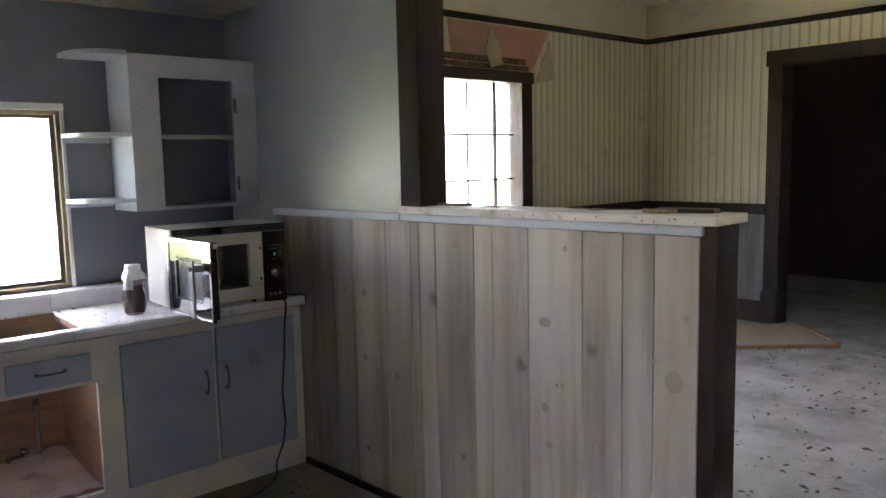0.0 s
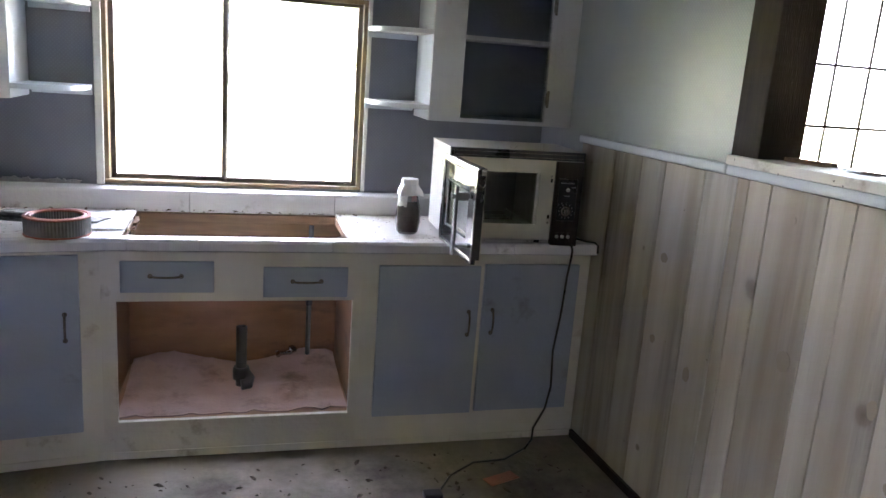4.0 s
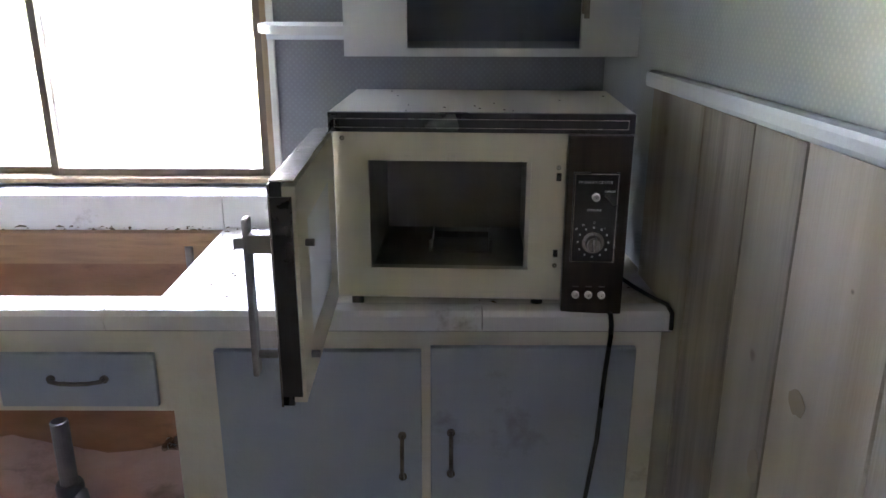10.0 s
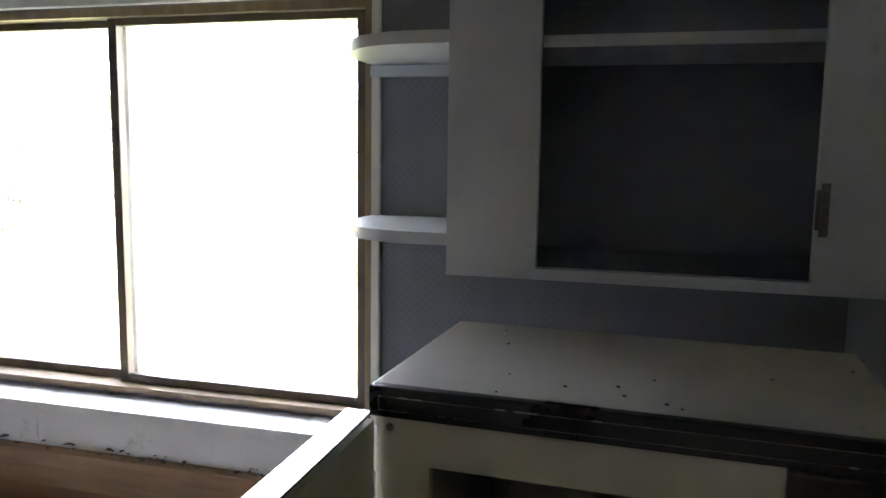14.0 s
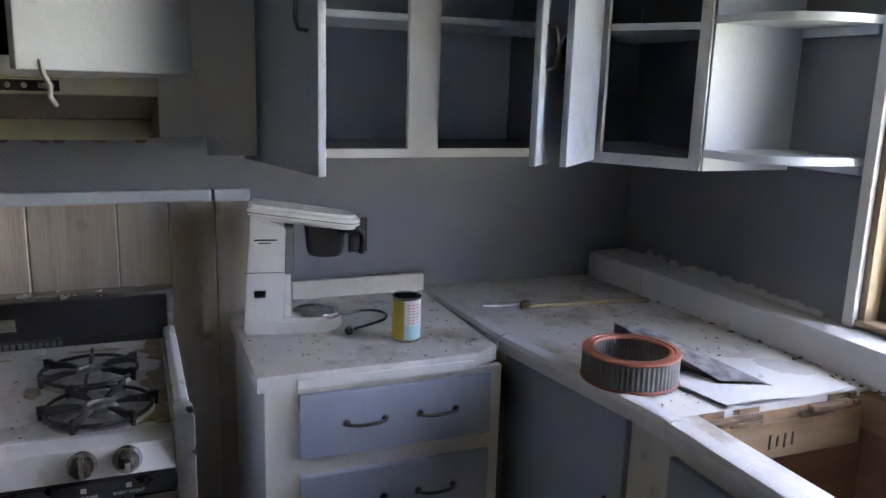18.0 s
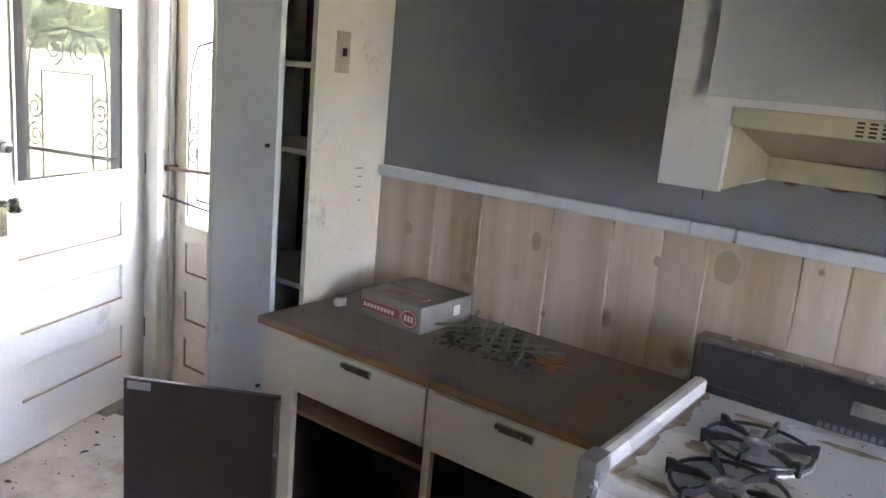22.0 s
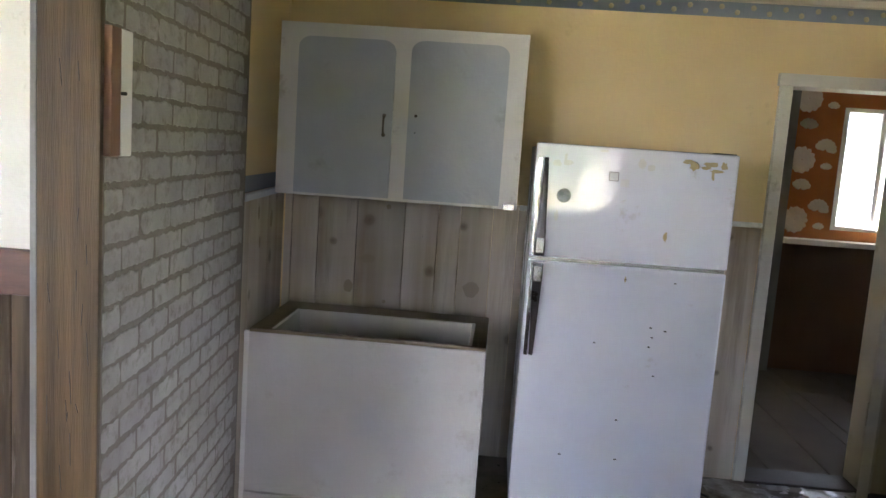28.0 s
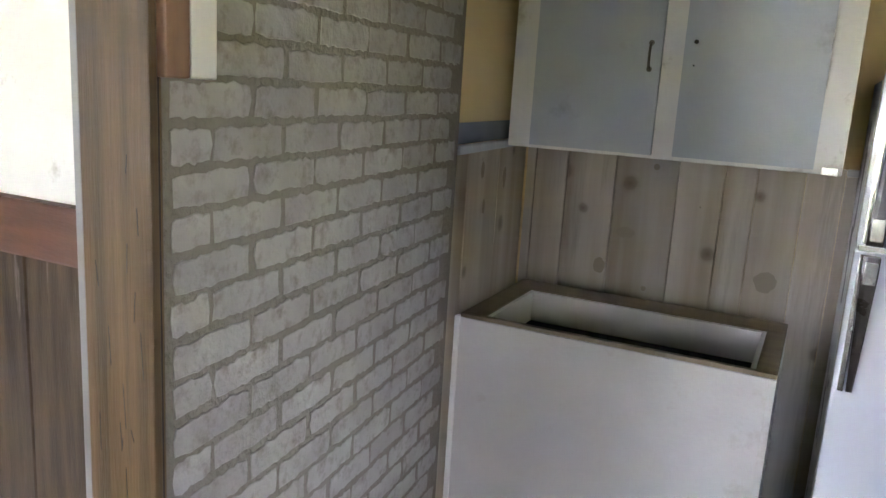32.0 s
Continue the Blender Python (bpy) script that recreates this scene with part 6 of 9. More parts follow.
prism(bm, [(0, -0.012), (0.54, -0.006), (0.618, 0.035), (0.618, 0.653), (0, 0.653)], "z", 0.847, 0.885)
part("slab", bm, TOP, WT2)
part("edge_strip", B((0.09, 0.53, -0.018, -0.012, 0.848, 0.872), bevel=0.002), WHITE, WT2, "peeling white edging strip")
part("backsplash_board", B((0.03, 0.19, 0.60, 0.62, 0.886, 0.945), bevel=0.003), CREAM, WT2)
part("backsplash_board", B((0.198, 0.625, 0.60, 0.62, 0.886, 0.942), bevel=0.003), CREAM, WT2)
crumbs("stove_side_dirt", "grit on the worktop beside the stove", (-2.93, -2.36, -1.42, -0.82), 0.886, 110, 41, 0.0018)

# coffee machine
PLAST = mat("ivory_plastic", (0.58, 0.57, 0.55), (0.63, 0.62, 0.60), 0.4, scale=5, bump=0.04, dirt=(0.36, 0.32, 0.27), dirt_amount=0.1, dirt_scale=6)
CM = thing("coffee_maker", Matrix.Translation((-2.70, -1.41, 0.886)) @ Matrix.Rotation(radians(80), 4, "Z") @ Matrix.Diagonal((1.05, 1.05, 1.06, 1)), "old ivory drip coffee maker without its pot", "coffee maker")
bm = bmesh.new()
prism(bm, [(0.0, 0.0), (0.10, 0.0), (0.097, 0.045), (0.106, 0.27), (0.022, 0.302)], "y", -0.06, 0.06)
bmesh.ops.bevel(bm, geom=bm.edges[:], offset=0.006, segments=2, affect="EDGES")
part("tower", bm, PLAST, CM)
part("water_tank", B((0.102, 0.126, -0.046, 0.046, 0.15, 0.268), bevel=0.006), mat("smoky_tank_plastic", (0.13, 0.13, 0.125), (0.19, 0.19, 0.18), 0.2, scale=12, bump=0.03), CM, "smoky grey water tank")
part("tank_pillar", B((0.099, 0.117, -0.05, 0.05, 0.03, 0.15), bevel=0.006), PLAST, CM)
bm = bmesh.new()
pts = [(0.016, -0.062), (0.016, 0.062), (0.23, 0.062)] + [(0.23 + 0.062 * math.sin(a), 0.062 * math.cos(a)) for a in (i * math.pi / 10 for i in range(1, 10))] + [(0.23, -0.062)]
prism(bm, pts, "z", 0.292, 0.328)
bmesh.ops.bevel(bm, geom=[e for e in bm.edges if abs(e.verts[0].co.z - e.verts[1].co.z) < 1e-5], offset=0.010, segments=3, affect="EDGES")
for v in bm.verts:
    v.co.z -= 0.13 * (v.co.x - 0.016)
head = part("head", bm, PLAST, CM)
bm = bmesh.new()
prism(bm, [(x * 1.001 + 0.0002, y * 1.012) for x, y in pts], "z", 0.3075, 0.3095)
for v in bm.verts:
    v.co.z -= 0.13 * (v.co.x - 0.016)
part("lid_seam", bm, mat("dark_seam", (0.1, 0.1, 0.1)), head, "thin dark seam under the lid", smooth=False)
bm = bmesh.new()
pts = [(0.05, -0.066), (0.05, 0.066), (0.18, 0.066)] + [(0.18 + 0.066 * math.sin(a), 0.066 * math.cos(a)) for a in (i * math.pi / 10 for i in range(1, 10))] + [(0.18, -0.066)]
prism(bm, pts, "z", 0.0, 0.042)
bmesh.ops.bevel(bm, geom=[e for e in bm.edges if abs(e.verts[0].co.z - e.verts[1].co.z) < 1e-5], offset=0.008, segments=2, affect="EDGES")
base = part("base", bm, PLAST, CM)
bm = bmesh.new()
lathe(bm, [(0.001, 0.001), (0.046, 0.001), (0.049, 0.004), (0.054, 0.004), (0.056, 0.0)], 32, pose(0.175, 0, 0.042))
part("warming_plate", bm, CHROME, base, "steel warming plate")
bm = bmesh.new()
lathe(bm, [(0.001, -0.078), (0.042, -0.076), (0.047, -0.066), (0.054, 0), (0.001, 0)], 28, pose(0.205, 0, 0.268))
bk = part("filter_basket", bm, BLACK, CM, "black filter basket")
bm = bmesh.new()
tube(bm, [(0.250, 0, 0.250), (0.285, 0, 0.252), (0.298, 0, 0.243), (0.300, 0, 0.225), (0.296, 0, 0.192)], 0.008, 8)
part("basket_handle", bm, BLACK, bk)
part("switch", B((0.028, 0.055, -0.066, -0.0595, 0.098, 0.114), bevel=0.001), BLACK, CM, "black rocker switch")
part("seam", B((0.006, 0.1, -0.0606, -0.0595, 0.158, 0.16)), bpy.data.materials["dark_seam"], CM)
bm = bmesh.new()
box(bm, 0.03, 0.085, -0.0612, -0.0598, 0.238, 0.242)
box(bm, 0.04, 0.07, -0.0612, -0.0598, 0.231, 0.234)
part("brand_mark", bm, BLACK, CM, "small dark lettering bar", smooth=False)
CC = thing("plug_cord", pose(0, 0, 0), "short black cord with plug beside the coffee maker", "cord")
bm = bmesh.new()
tube(bm, [*geometry.interpolate_bezier((-2.735, -1.135, 0.892), (-2.80, -1.03, 0.892), (-2.72, -0.985, 0.892), (-2.66, -1.03, 0.892), 9), *geometry.interpolate_bezier((-2.655, -1.036, 0.892), (-2.63, -1.07, 0.892), (-2.61, -1.11, 0.892), (-2.59, -1.145, 0.893), 6)], 0.0042, 8)
part("cable", bm, BLACK, CC)
bm = bmesh.new()
lathe(bm, [(0.001, 0.0), (0.006, 0.001), (0.011, 0.012), (0.012, 0.026), (0.001, 0.027)], 14, pose(-2.59, -1.145, 0.898) @ pose(0, 0, 0, 90, 0, 60))
plug = part("plug", bm, BLACK, CC)
for q in (-0.005, 0.005):
    part("prong", B((q - 0.001, q + 0.001, -0.003, 0.003, 0.027, 0.040)), CHROME, plug, smooth=False).matrix_basis = pose(-2.59, -1.145, 0.898) @ pose(0, 0, 0, 90, 0, 60)
OUT = thing("wall_outlet", pose(-3.0, -1.015, 1.07), "black wall outlet plate on the grey wall", "outlet")
part("plate", B((0.0, 0.008, -0.03, 0.03, -0.055, 0.055), bevel=0.003), BLACK, OUT)
part("socket", B((0.008, 0.012, -0.018, 0.018, 0.012, 0.045), bevel=0.002), DKBROWN, OUT)
part("socket", B((0.008, 0.012, -0.018, 0.018, -0.045, -0.012), bevel=0.002), DKBROWN, OUT)

CAN = thing("tin_can", pose(-2.50, -1.022, 0.886, 0, 0, 48), "opened tin can with a yellow and white paper label", "can")
bm = bmesh.new()
lathe(bm, [(0.001, 0.002), (0.037, 0.0), (0.039, 0.003), (0.037, 0.006), (0.037, 0.114), (0.039, 0.117), (0.037, 0.12), (0.035, 0.117), (0.035, 0.01), (0.001, 0.009)], 32)
can = part("tin", bm, CHROME, CAN)
LABELC = {"yellow": (0.55, 0.42, 0.05), "white": (0.62, 0.62, 0.60), "blue": (0.36, 0.52, 0.55), "red": (0.4, 0.1, 0.08)}
for key, a0, a1, z0, z1 in (("yellow", -1.2, -0.1, 0.008, 0.112), ("white", -0.1, 2.3, 0.045, 0.112), ("blue", -0.1, 2.3, 0.008, 0.045), ("yellow", 2.3, 5.08, 0.008, 0.112)):
    bm = bmesh.new()
    n = 14
    v = [[bm.verts.new((0.0378 * math.cos(a), 0.0378 * math.sin(a), z)) for z in (z0, z1)] for a in (a0 - 1.2 + (a1 - a0) * i / n for i in range(n + 1))]
    for a, b in zip(v, v[1:]):
        bm.faces.new((a[0], b[0], b[1], a[1]))
    part("label", bm, mat("can_label_" + key, LABELC[key], rough=0.5), can, key + " part of the paper label")
bm = bmesh.new()
for i in range(7):
    for w in range(3):
        a = -1.1 + 0.35 * w
        cyl(bm, (0.0380 * math.cos(a), 0.0380 * math.sin(a), 0.052 + i * 0.008), (0.0380 * math.cos(a + 0.22), 0.0380 * math.sin(a + 0.22), 0.052 + i * 0.008), 0.0011, seg=4)
part("label_print", bm, mat("can_print", LABELC["red"], rough=0.6), can, "unreadable red printing")

# ---- stove ----
STV = thing("gas_stove", west(-2.085, -2.372), "dirty white gas stove with four burners and black trim", "stove")
sw, sd = 0.785, 0.60
GREASE = mat("grimy_stove_enamel", (0.58, 0.575, 0.585), (0.66, 0.66, 0.685), 0.28, scale=3, bump=0.06, dirt=(0.24, 0.19, 0.13), dirt_amount=0.36, dirt_scale=4.5, detail=9)
part("body", B((0.012, sw - 0.012, 0.03, sd + 0.03, 0.06, 0.86)), ENAMEL, STV, "white enamel body", smooth=False)
ct = part("cooktop", B((0.02, sw - 0.02, 0.045, sd - 0.01, 0.86, 0.893), bevel=0.008), GREASE, STV, "greasy white cooktop")
for x0, x1 in ((0.0, 0.032), (sw - 0.032, sw)):
    part("side_rail", B((x0, x1, 0.05, sd - 0.01, 0.84, 0.925), bevel=0.014), GREASE, STV)
    part("corner_cap", B((x0 - 0.004, x1 + 0.004, -0.006, 0.06, 0.73, 0.932), bevel=0.012), mat("scuffed_chrome", (0.32, 0.32, 0.34), (0.45, 0.45, 0.46), 0.3, metal=0.9, scale=20), STV, "scuffed chrome corner")
bm = bmesh.new()
prism(bm, [(0.045, 0.888), (0.012, 0.878), (-0.002, 0.825), (0.03, 0.82), (0.05, 0.86)], "x", 0.03, sw - 0.03)
mf = part("manifold_panel", bm, GREASE, STV, "sloping white control panel")
slope = pose(0, 0, 0, 90 - 15)
for i, x in enumerate((0.185, 0.262, 0.43, 0.592, 0.668)):
    bm = bmesh.new()
    lathe(bm, [(0.001, 0.014), (0.013, 0.014), (0.016, 0.018), (0.021, 0.017), (0.024, 0.004), (0.026, 0.0)], 28)
    box(bm, -0.0045, 0.0045, -0.019, 0.019, 0.012, 0.030, bevel=0.002)
    k = part("knob", bm, mat("worn_steel_knob", (0.42, 0.41, 0.39), (0.24, 0.23, 0.215), 0.26, metal=0.85, scale=40) if i == 0 else k.data.materials[0], mf, "worn metal burner knob")
    k.matrix_basis = Matrix.Translation((x, 0.0035, 0.852)) @ slope
cs = part("label_strip", B((0.03, sw - 0.03, -0.004, 0.03, 0.782, 0.818), bevel=0.002), BLACK, STV, "black strip with burner labels")
FRONT = pose(0, 0, 0, 90)
for x, t in ((0.185, "LEFT REAR"), (0.262, "LEFT FRONT"), (0.43, "OVEN"), (0.592, "RIGHT REAR"), (0.668, "RIGHT FRONT")):
    words(t, 0.0085, Matrix.Translation((x, -0.0045, 0.791)) @ FRONT, PRINT, cs, "label_text", "white lettering " + t)
    if t != "OVEN":
        part("burner_icon", B((x - 0.0048, x + 0.0048, -0.0052, -0.004, 0.8005, 0.8095)), PRINT, cs, "small white burner symbol", smooth=False)
part("trim_strip", B((0.03, sw - 0.03, -0.006, 0.03, 0.758, 0.780), bevel=0.004), CHROME, STV, "chrome trim strip")
od = part("oven_door", B((0.02, sw - 0.02, -0.02, 0.03, 0.24, 0.752), bevel=0.006), mat("black_oven_glass", (0.012, 0.012, 0.014), rough=0.12, bump=0.02), STV, "black glass oven door")
part("door_top", B((0.02, sw - 0.02, -0.024, 0.0, 0.64, 0.692), bevel=0.005), ENAMEL, od)
bm = bmesh.new()
tube(bm, [(0.08, -0.02, 0.665), (0.08, -0.06, 0.665), (0.12, -0.066, 0.665), (sw - 0.12, -0.066, 0.665), (sw - 0.08, -0.06, 0.665), (sw - 0.08, -0.02, 0.665)], 0.010, 10)
part("door_handle", bm, CHROME, od, "chrome oven door handle")
part("broiler_drawer", B((0.02, sw - 0.02, -0.012, 0.03, 0.06, 0.232), bevel=0.006), ENAMEL, STV)
bg = part("backguard", B((-0.012, sw - 0.0, sd - 0.02, sd + 0.035, 0.86, 1.02), bevel=0.006), CHROME, STV, "chrome-framed backguard")
part("backguard_panel", B((0.005, sw - 0.018, sd - 0.025, sd - 0.018, 0.915, 1.008), bevel=0.002), mat("dark_grey_panel", (0.016, 0.016, 0.018), (0.026, 0.026, 0.028), 0.4, scale=8, dirt=(0.08, 0.075, 0.07), dirt_amount=0.08), bg, "dark grey panel")
part("badge", B((0.325, 0.43, sd - 0.029, sd - 0.025, 0.94, 0.972), bevel=0.002), CHROME, bg, "worn silver badge")
part("vent_strip", B((0.02, sw - 0.03, sd - 0.028, sd - 0.018, 0.893, 0.912), bevel=0.002), BLACK, bg)
for i in range(18):
    part("vent_slot", B((0.27 + i * 0.0145, 0.279 + i * 0.0145, sd - 0.0295, sd - 0.028, 0.896, 0.909)), mat("grey_slat", (0.12, 0.12, 0.12), rough=0.4) if i == 0 else bpy.data.materials["grey_slat"], bg, smooth=False)
GRATE = mat("black_cast_grate", (0.011, 0.011, 0.013), (0.03, 0.03, 0.034), 0.34, scale=22, dirt=(0.22, 0.20, 0.18), dirt_amount=0.12, dirt_scale=40)
for k, (bx, by) in enumerate(((0.216, 0.135), (0.208, 0.350), (0.594, 0.352), (0.620, 0.142))):
    bm = bmesh.new()
    r = 0.098
    tube(bm, [(r * math.cos(a), r * math.sin(a), 0.012) for a in (2 * math.pi * i / 36 for i in range(37))], 0.0042, 6)
    for q in range(6):
        m = Matrix.Rotation(math.pi / 3 * q + (0.05, 0.45, 0.5, 0.1)[k], 4, "Z")
        prof = [(0.026, 0.012), (0.052, 0.012), (0.096, 0.006), (0.102, -0.001), (0.108, -0.001), (0.110, 0.027), (0.098, 0.028), (0.085, 0.023), (0.055, 0.024), (0.030, 0.018)]
        t = bmesh.new()
        prism(t, prof, "y", -0.0034, 0.0034)
        absorb(bm, t, m)
    g0 = part("burner_grate", bm, GRATE, STV, "black cast iron burner grate with six arms", smooth=False)
    g0.location = (bx, by, 0.895)
    bm = bmesh.new()
    lathe(bm, [(0.103, 0.0), (0.101, 0.0035), (0.096, 0.004), (0.088, 0.001), (0.055, 0.0006), (0.001, 0.0006)], 36)
    w = part("burner_bowl", bm, mat("stained_bowl", (0.36, 0.36, 0.38), (0.52, 0.52, 0.54), 0.3, metal=0.2, scale=9, dirt=(0.07, 0.055, 0.045), dirt_amount=0.42, dirt_scale=9) if k == 0 else bpy.data.materials["stained_bowl"], STV, "stained burner bowl")
    w.location = (bx, by, 0.8935)
    bm = bmesh.new()
    lathe(bm, [(0.033, 0), (0.035, 0.010), (0.029, 0.017), (0.022, 0.017), (0.019, 0.012), (0.012, 0.012), (0.010, 0.016), (0.001, 0.016)], 28)
    h = part("burner_head", bm, mat("ashy_burner", (0.22, 0.22, 0.22), (0.38, 0.38, 0.38), 0.6, metal=0.4, scale=30) if k == 0 else bpy.data.materials["ashy_burner"], STV, "ashy burner head")
    h.location = (bx, by, 0.8942)
BAKED = mat("baked_brown_grime", (0.17, 0.125, 0.075), (0.36, 0.30, 0.22), 0.6, scale=25, bump=0.5)
rnd = random.Random(31)


def grime(parent, x, y, z, w, d, n=18):
    """A thin ragged patch of baked grease on a level top."""
    bm = bmesh.new()
    prism(bm, [(x + w * (0.65 + 0.5 * rnd.random()) * math.cos(a), y + d * (0.65 + 0.5 * rnd.random()) * math.sin(a)) for a in (2 * math.pi * i / n for i in range(n))], "z", z, z + 0.0012)
    return part("grime_patch", bm, BAKED, parent, "brown baked-on grime", smooth=False)


for x, sign, wide in ((0.037, 1, 0.028), (sw - 0.037, -1, 0.055)):
    edge = []
    for i in range(60):
        y = 0.052 + 0.53 * i / 59
        edge.append((x + sign * wide * max(0.08, 0.55 + 0.9 * noise.noise((y * 9, x, 2)) + 0.45 * noise.noise((y * 38, x, 5)) - 0.5 * (y - 0.2)), y))
    bm = bmesh.new()
    prism(bm, [(x, 0.052), *edge, (x, 0.582)], "z", 0.893, 0.8942)
    part("grime_patch", bm, BAKED, ct, "brown baked-on grime along the rail", smooth=False)
for x, y, w, d in ((0.14, 0.075, 0.05, 0.012), (0.33, 0.068, 0.04, 0.008), (0.42, 0.10, 0.03, 0.012), (0.37, 0.2, 0.02, 0.025), (0.12, 0.28, 0.03, 0.03), (0.70, 0.08, 0.04, 0.016), (0.49, 0.28, 0.018, 0.03), (0.35, 0.5, 0.07, 0.012), (0.6, 0.52, 0.06, 0.01), (0.17, 0.5, 0.05, 0.014)):
    grime(ct, x, y, 0.8932, w, d)
crumbs("stove_dirt", "rust flakes and droppings on the stove", (-2.66, -2.14, -2.33, -1.63), 0.894, 110, 42, 0.0018)

# ---- hood and the cabinet over it ----
HC = thing("hood_cabinet", west(-2.48, -2.46), "white cabinet over the range hood with one door ajar", "cabinet", "wall cabinets")
hw, hdp = 1.06, 0.398
part("face_frame", B(*wall_with_holes(0, hw, 1.37, CEIL_Z, [(0.125, 0.852, 1.37, 1.537), (0.852, 0.952, 1.37, 1.412), (0.12, 0.46, 1.575, 2.2), (0.545, 0.87, 1.575, 2.2)], lambda a, b, c, d: (a, b, 0, 0.019, c, d if d < 2.3 else d - 0.001))), UPW, HC, smooth=False)
part("side", B((0, 0.018, 0.019, hdp, 1.37, CEIL_Z - 0.001)), UPW, HC)
part("side", B((hw - 0.018, hw, 0.019, hdp, 1.37, CEIL_Z - 0.001)), UPW, HC)
part("bottom", B((0.018, 0.115, 0.019, hdp, 1.372, 1.386), (0.862, 0.952, 0.019, hdp, 1.413, 1.428), (0.115, 0.852, 0.019, hdp, 1.556, 1.572)), UPW, HC, smooth=False)
# back painted black for the shade behind the doors
part("back", B((0.018, hw - 0.018, hdp - 0.012, hdp, 1.572, CEIL_Z - 0.001)), BLACK, HC, "cabinet back, its shade painted black")
HOODD = mat("hood_door_paint", (0.36, 0.385, 0.41), (0.41, 0.435, 0.46), 0.45, scale=4, dirt=(0.25, 0.25, 0.25), dirt_amount=0.1, dirt_scale=6)
part("door", B((0.08, 0.485, -0.019, -0.001, 1.553, 2.25), bevel=0.003), HOODD, HC, "shut pale blue door")
d2 = part("door", B((-0.405, 0.0, -0.019, -0.001, 1.547, 2.25), bevel=0.003), HOODD, HC, "pale blue door standing ajar")
d2.matrix_basis = pose(0.912, 0.0, 0, 0, 0, 40)
bm = bmesh.new()
tube(bm, [(-0.36, -0.02, 1.565), (-0.36, -0.026, 1.54), (-0.35, -0.03, 1.52), (-0.352, -0.03, 1.50), (-0.34, -0.028, 1.485)], 0.005, 6)
part("string", bm, mat("white_string", (0.6, 0.6, 0.58), rough=0.9), d2, "frayed white string")
HD = thing("range_hood", west(-2.48, -2.46), "greasy yellowed range hood with vent slots", "range hood")
HOODM = mat("greasy_hood_enamel", (0.36, 0.345, 0.245), (0.42, 0.405, 0.29), 0.4, scale=4, bump=0.05, dirt=(0.26, 0.20, 0.11), dirt_amount=0.3, dirt_scale=3)
UNDER = mat("brown_greasy_underside", (0.26, 0.215, 0.145), (0.32, 0.27, 0.19), 0.45, scale=4, dirt=(0.14, 0.1, 0.06), dirt_amount=0.2)
part("front_lip", B((0.126, 0.851, 0.006, 0.028, 1.498, 1.536), bevel=0.003), HOODM, HD)
bm = bmesh.new()
prism(bm, [(0.028, 1.506), (0.30, 1.435), (0.30, 1.447), (0.028, 1.518)], "x", 0.126, 0.851)
part("underside", bm, UNDER, HD, "brown greasy underside")
part("rear_lip", B((0.134, 0.850, 0.30, 0.312, 1.382, 1.432), bevel=0.003), HOODM, HD)
for i in range(9):
    x = 0.19 + 0.073 * i + 0.02 * (i % 3)
    bm = bmesh.new()
    lathe(bm, [(0.001, 0.0), (0.012 + 0.006 * (i % 2), 0.0), (0.006, -0.007), (0.001, -0.008)], 9, pose(x, 0.306, 1.3825) @ Matrix.Diagonal((1.6, 0.5, 1, 1)))
    part("grease_drip", bm, mat("dark_grease", (0.10, 0.075, 0.045), rough=0.5) if i == 0 else bpy.data.materials["dark_grease"], HD, "dark congealed grease")
for x0, x1 in ((0.127, 0.133), (0.844, 0.850)):
    bm = bmesh.new()
    inner = 0.134 if x0 < 0.5 else 0.843
    back = 0.004 if x0 < 0.5 else -0.004
    lo = [bm.verts.new(c) for c in ((x0 if x0 < 0.5 else x1, 0.02, 1.372 if x0 < 0.5 else 1.412), (inner, 0.312, 1.385), (inner, 0.312, 1.45), (x0 if x0 < 0.5 else x1, 0.02, 1.515))]
    hi = [bm.verts.new(v.co + Vector((-back * 0.3, 0.006, 0))) for v in lo]
    fs = [bm.faces.new(lo), bm.faces.new(hi)] + [bm.faces.new((lo[i], lo[(i + 1) % 4], hi[(i + 1) % 4], hi[i])) for i in range(4)]
    bmesh.ops.recalc_face_normals(bm, faces=fs)
    part("cheek", bm, UNDER, HD, smooth=False)
SLOT = mat("dark_slot", (0.02, 0.02, 0.015), rough=0.7)
for i in range(9):
    bm = bmesh.new()
    for j in range(4):
        box(bm, 0.345 + i * 0.021, 0.358 + i * 0.021, 0.0045, 0.0062, 1.504 + j * 0.0075, 1.508 + j * 0.0075)
    part("vent_slot", bm, SLOT, HD, smooth=False)
sp = part("switch_plate", B((0.548, 0.66, 0.0, 0.006, 1.505, 1.528), bevel=0.002), BLACK, HD, "black switch plate")
for x in (0.565, 0.595):
    bm = bmesh.new()
    lathe(bm, [(0.001, 0.006), (0.006, 0.006), (0.007, 0)], 12, pose(x, 0, 1.5165, 90))
    part("button", bm, CHROME, sp)
part("brand_plate", B((0.62, 0.65, -0.001, 0.0, 1.511, 1.522)), CHROME, sp)
bm = bmesh.new()
rnd = random.Random(3)
for i in range(14):
    lathe(bm, [(0.004, 0), (0.002, 0.004), (0.001, 0.004)], 6, pose(0.60 + rnd.uniform(-0.05, 0.05), 0.285 + rnd.uniform(-0.015, 0.01), 1.436, 180))
part("wasp_nest_bits", bm, mat("grey_paper_nest", (0.5, 0.48, 0.42), rough=0.9), HD, "grey bits of an old wasp nest")

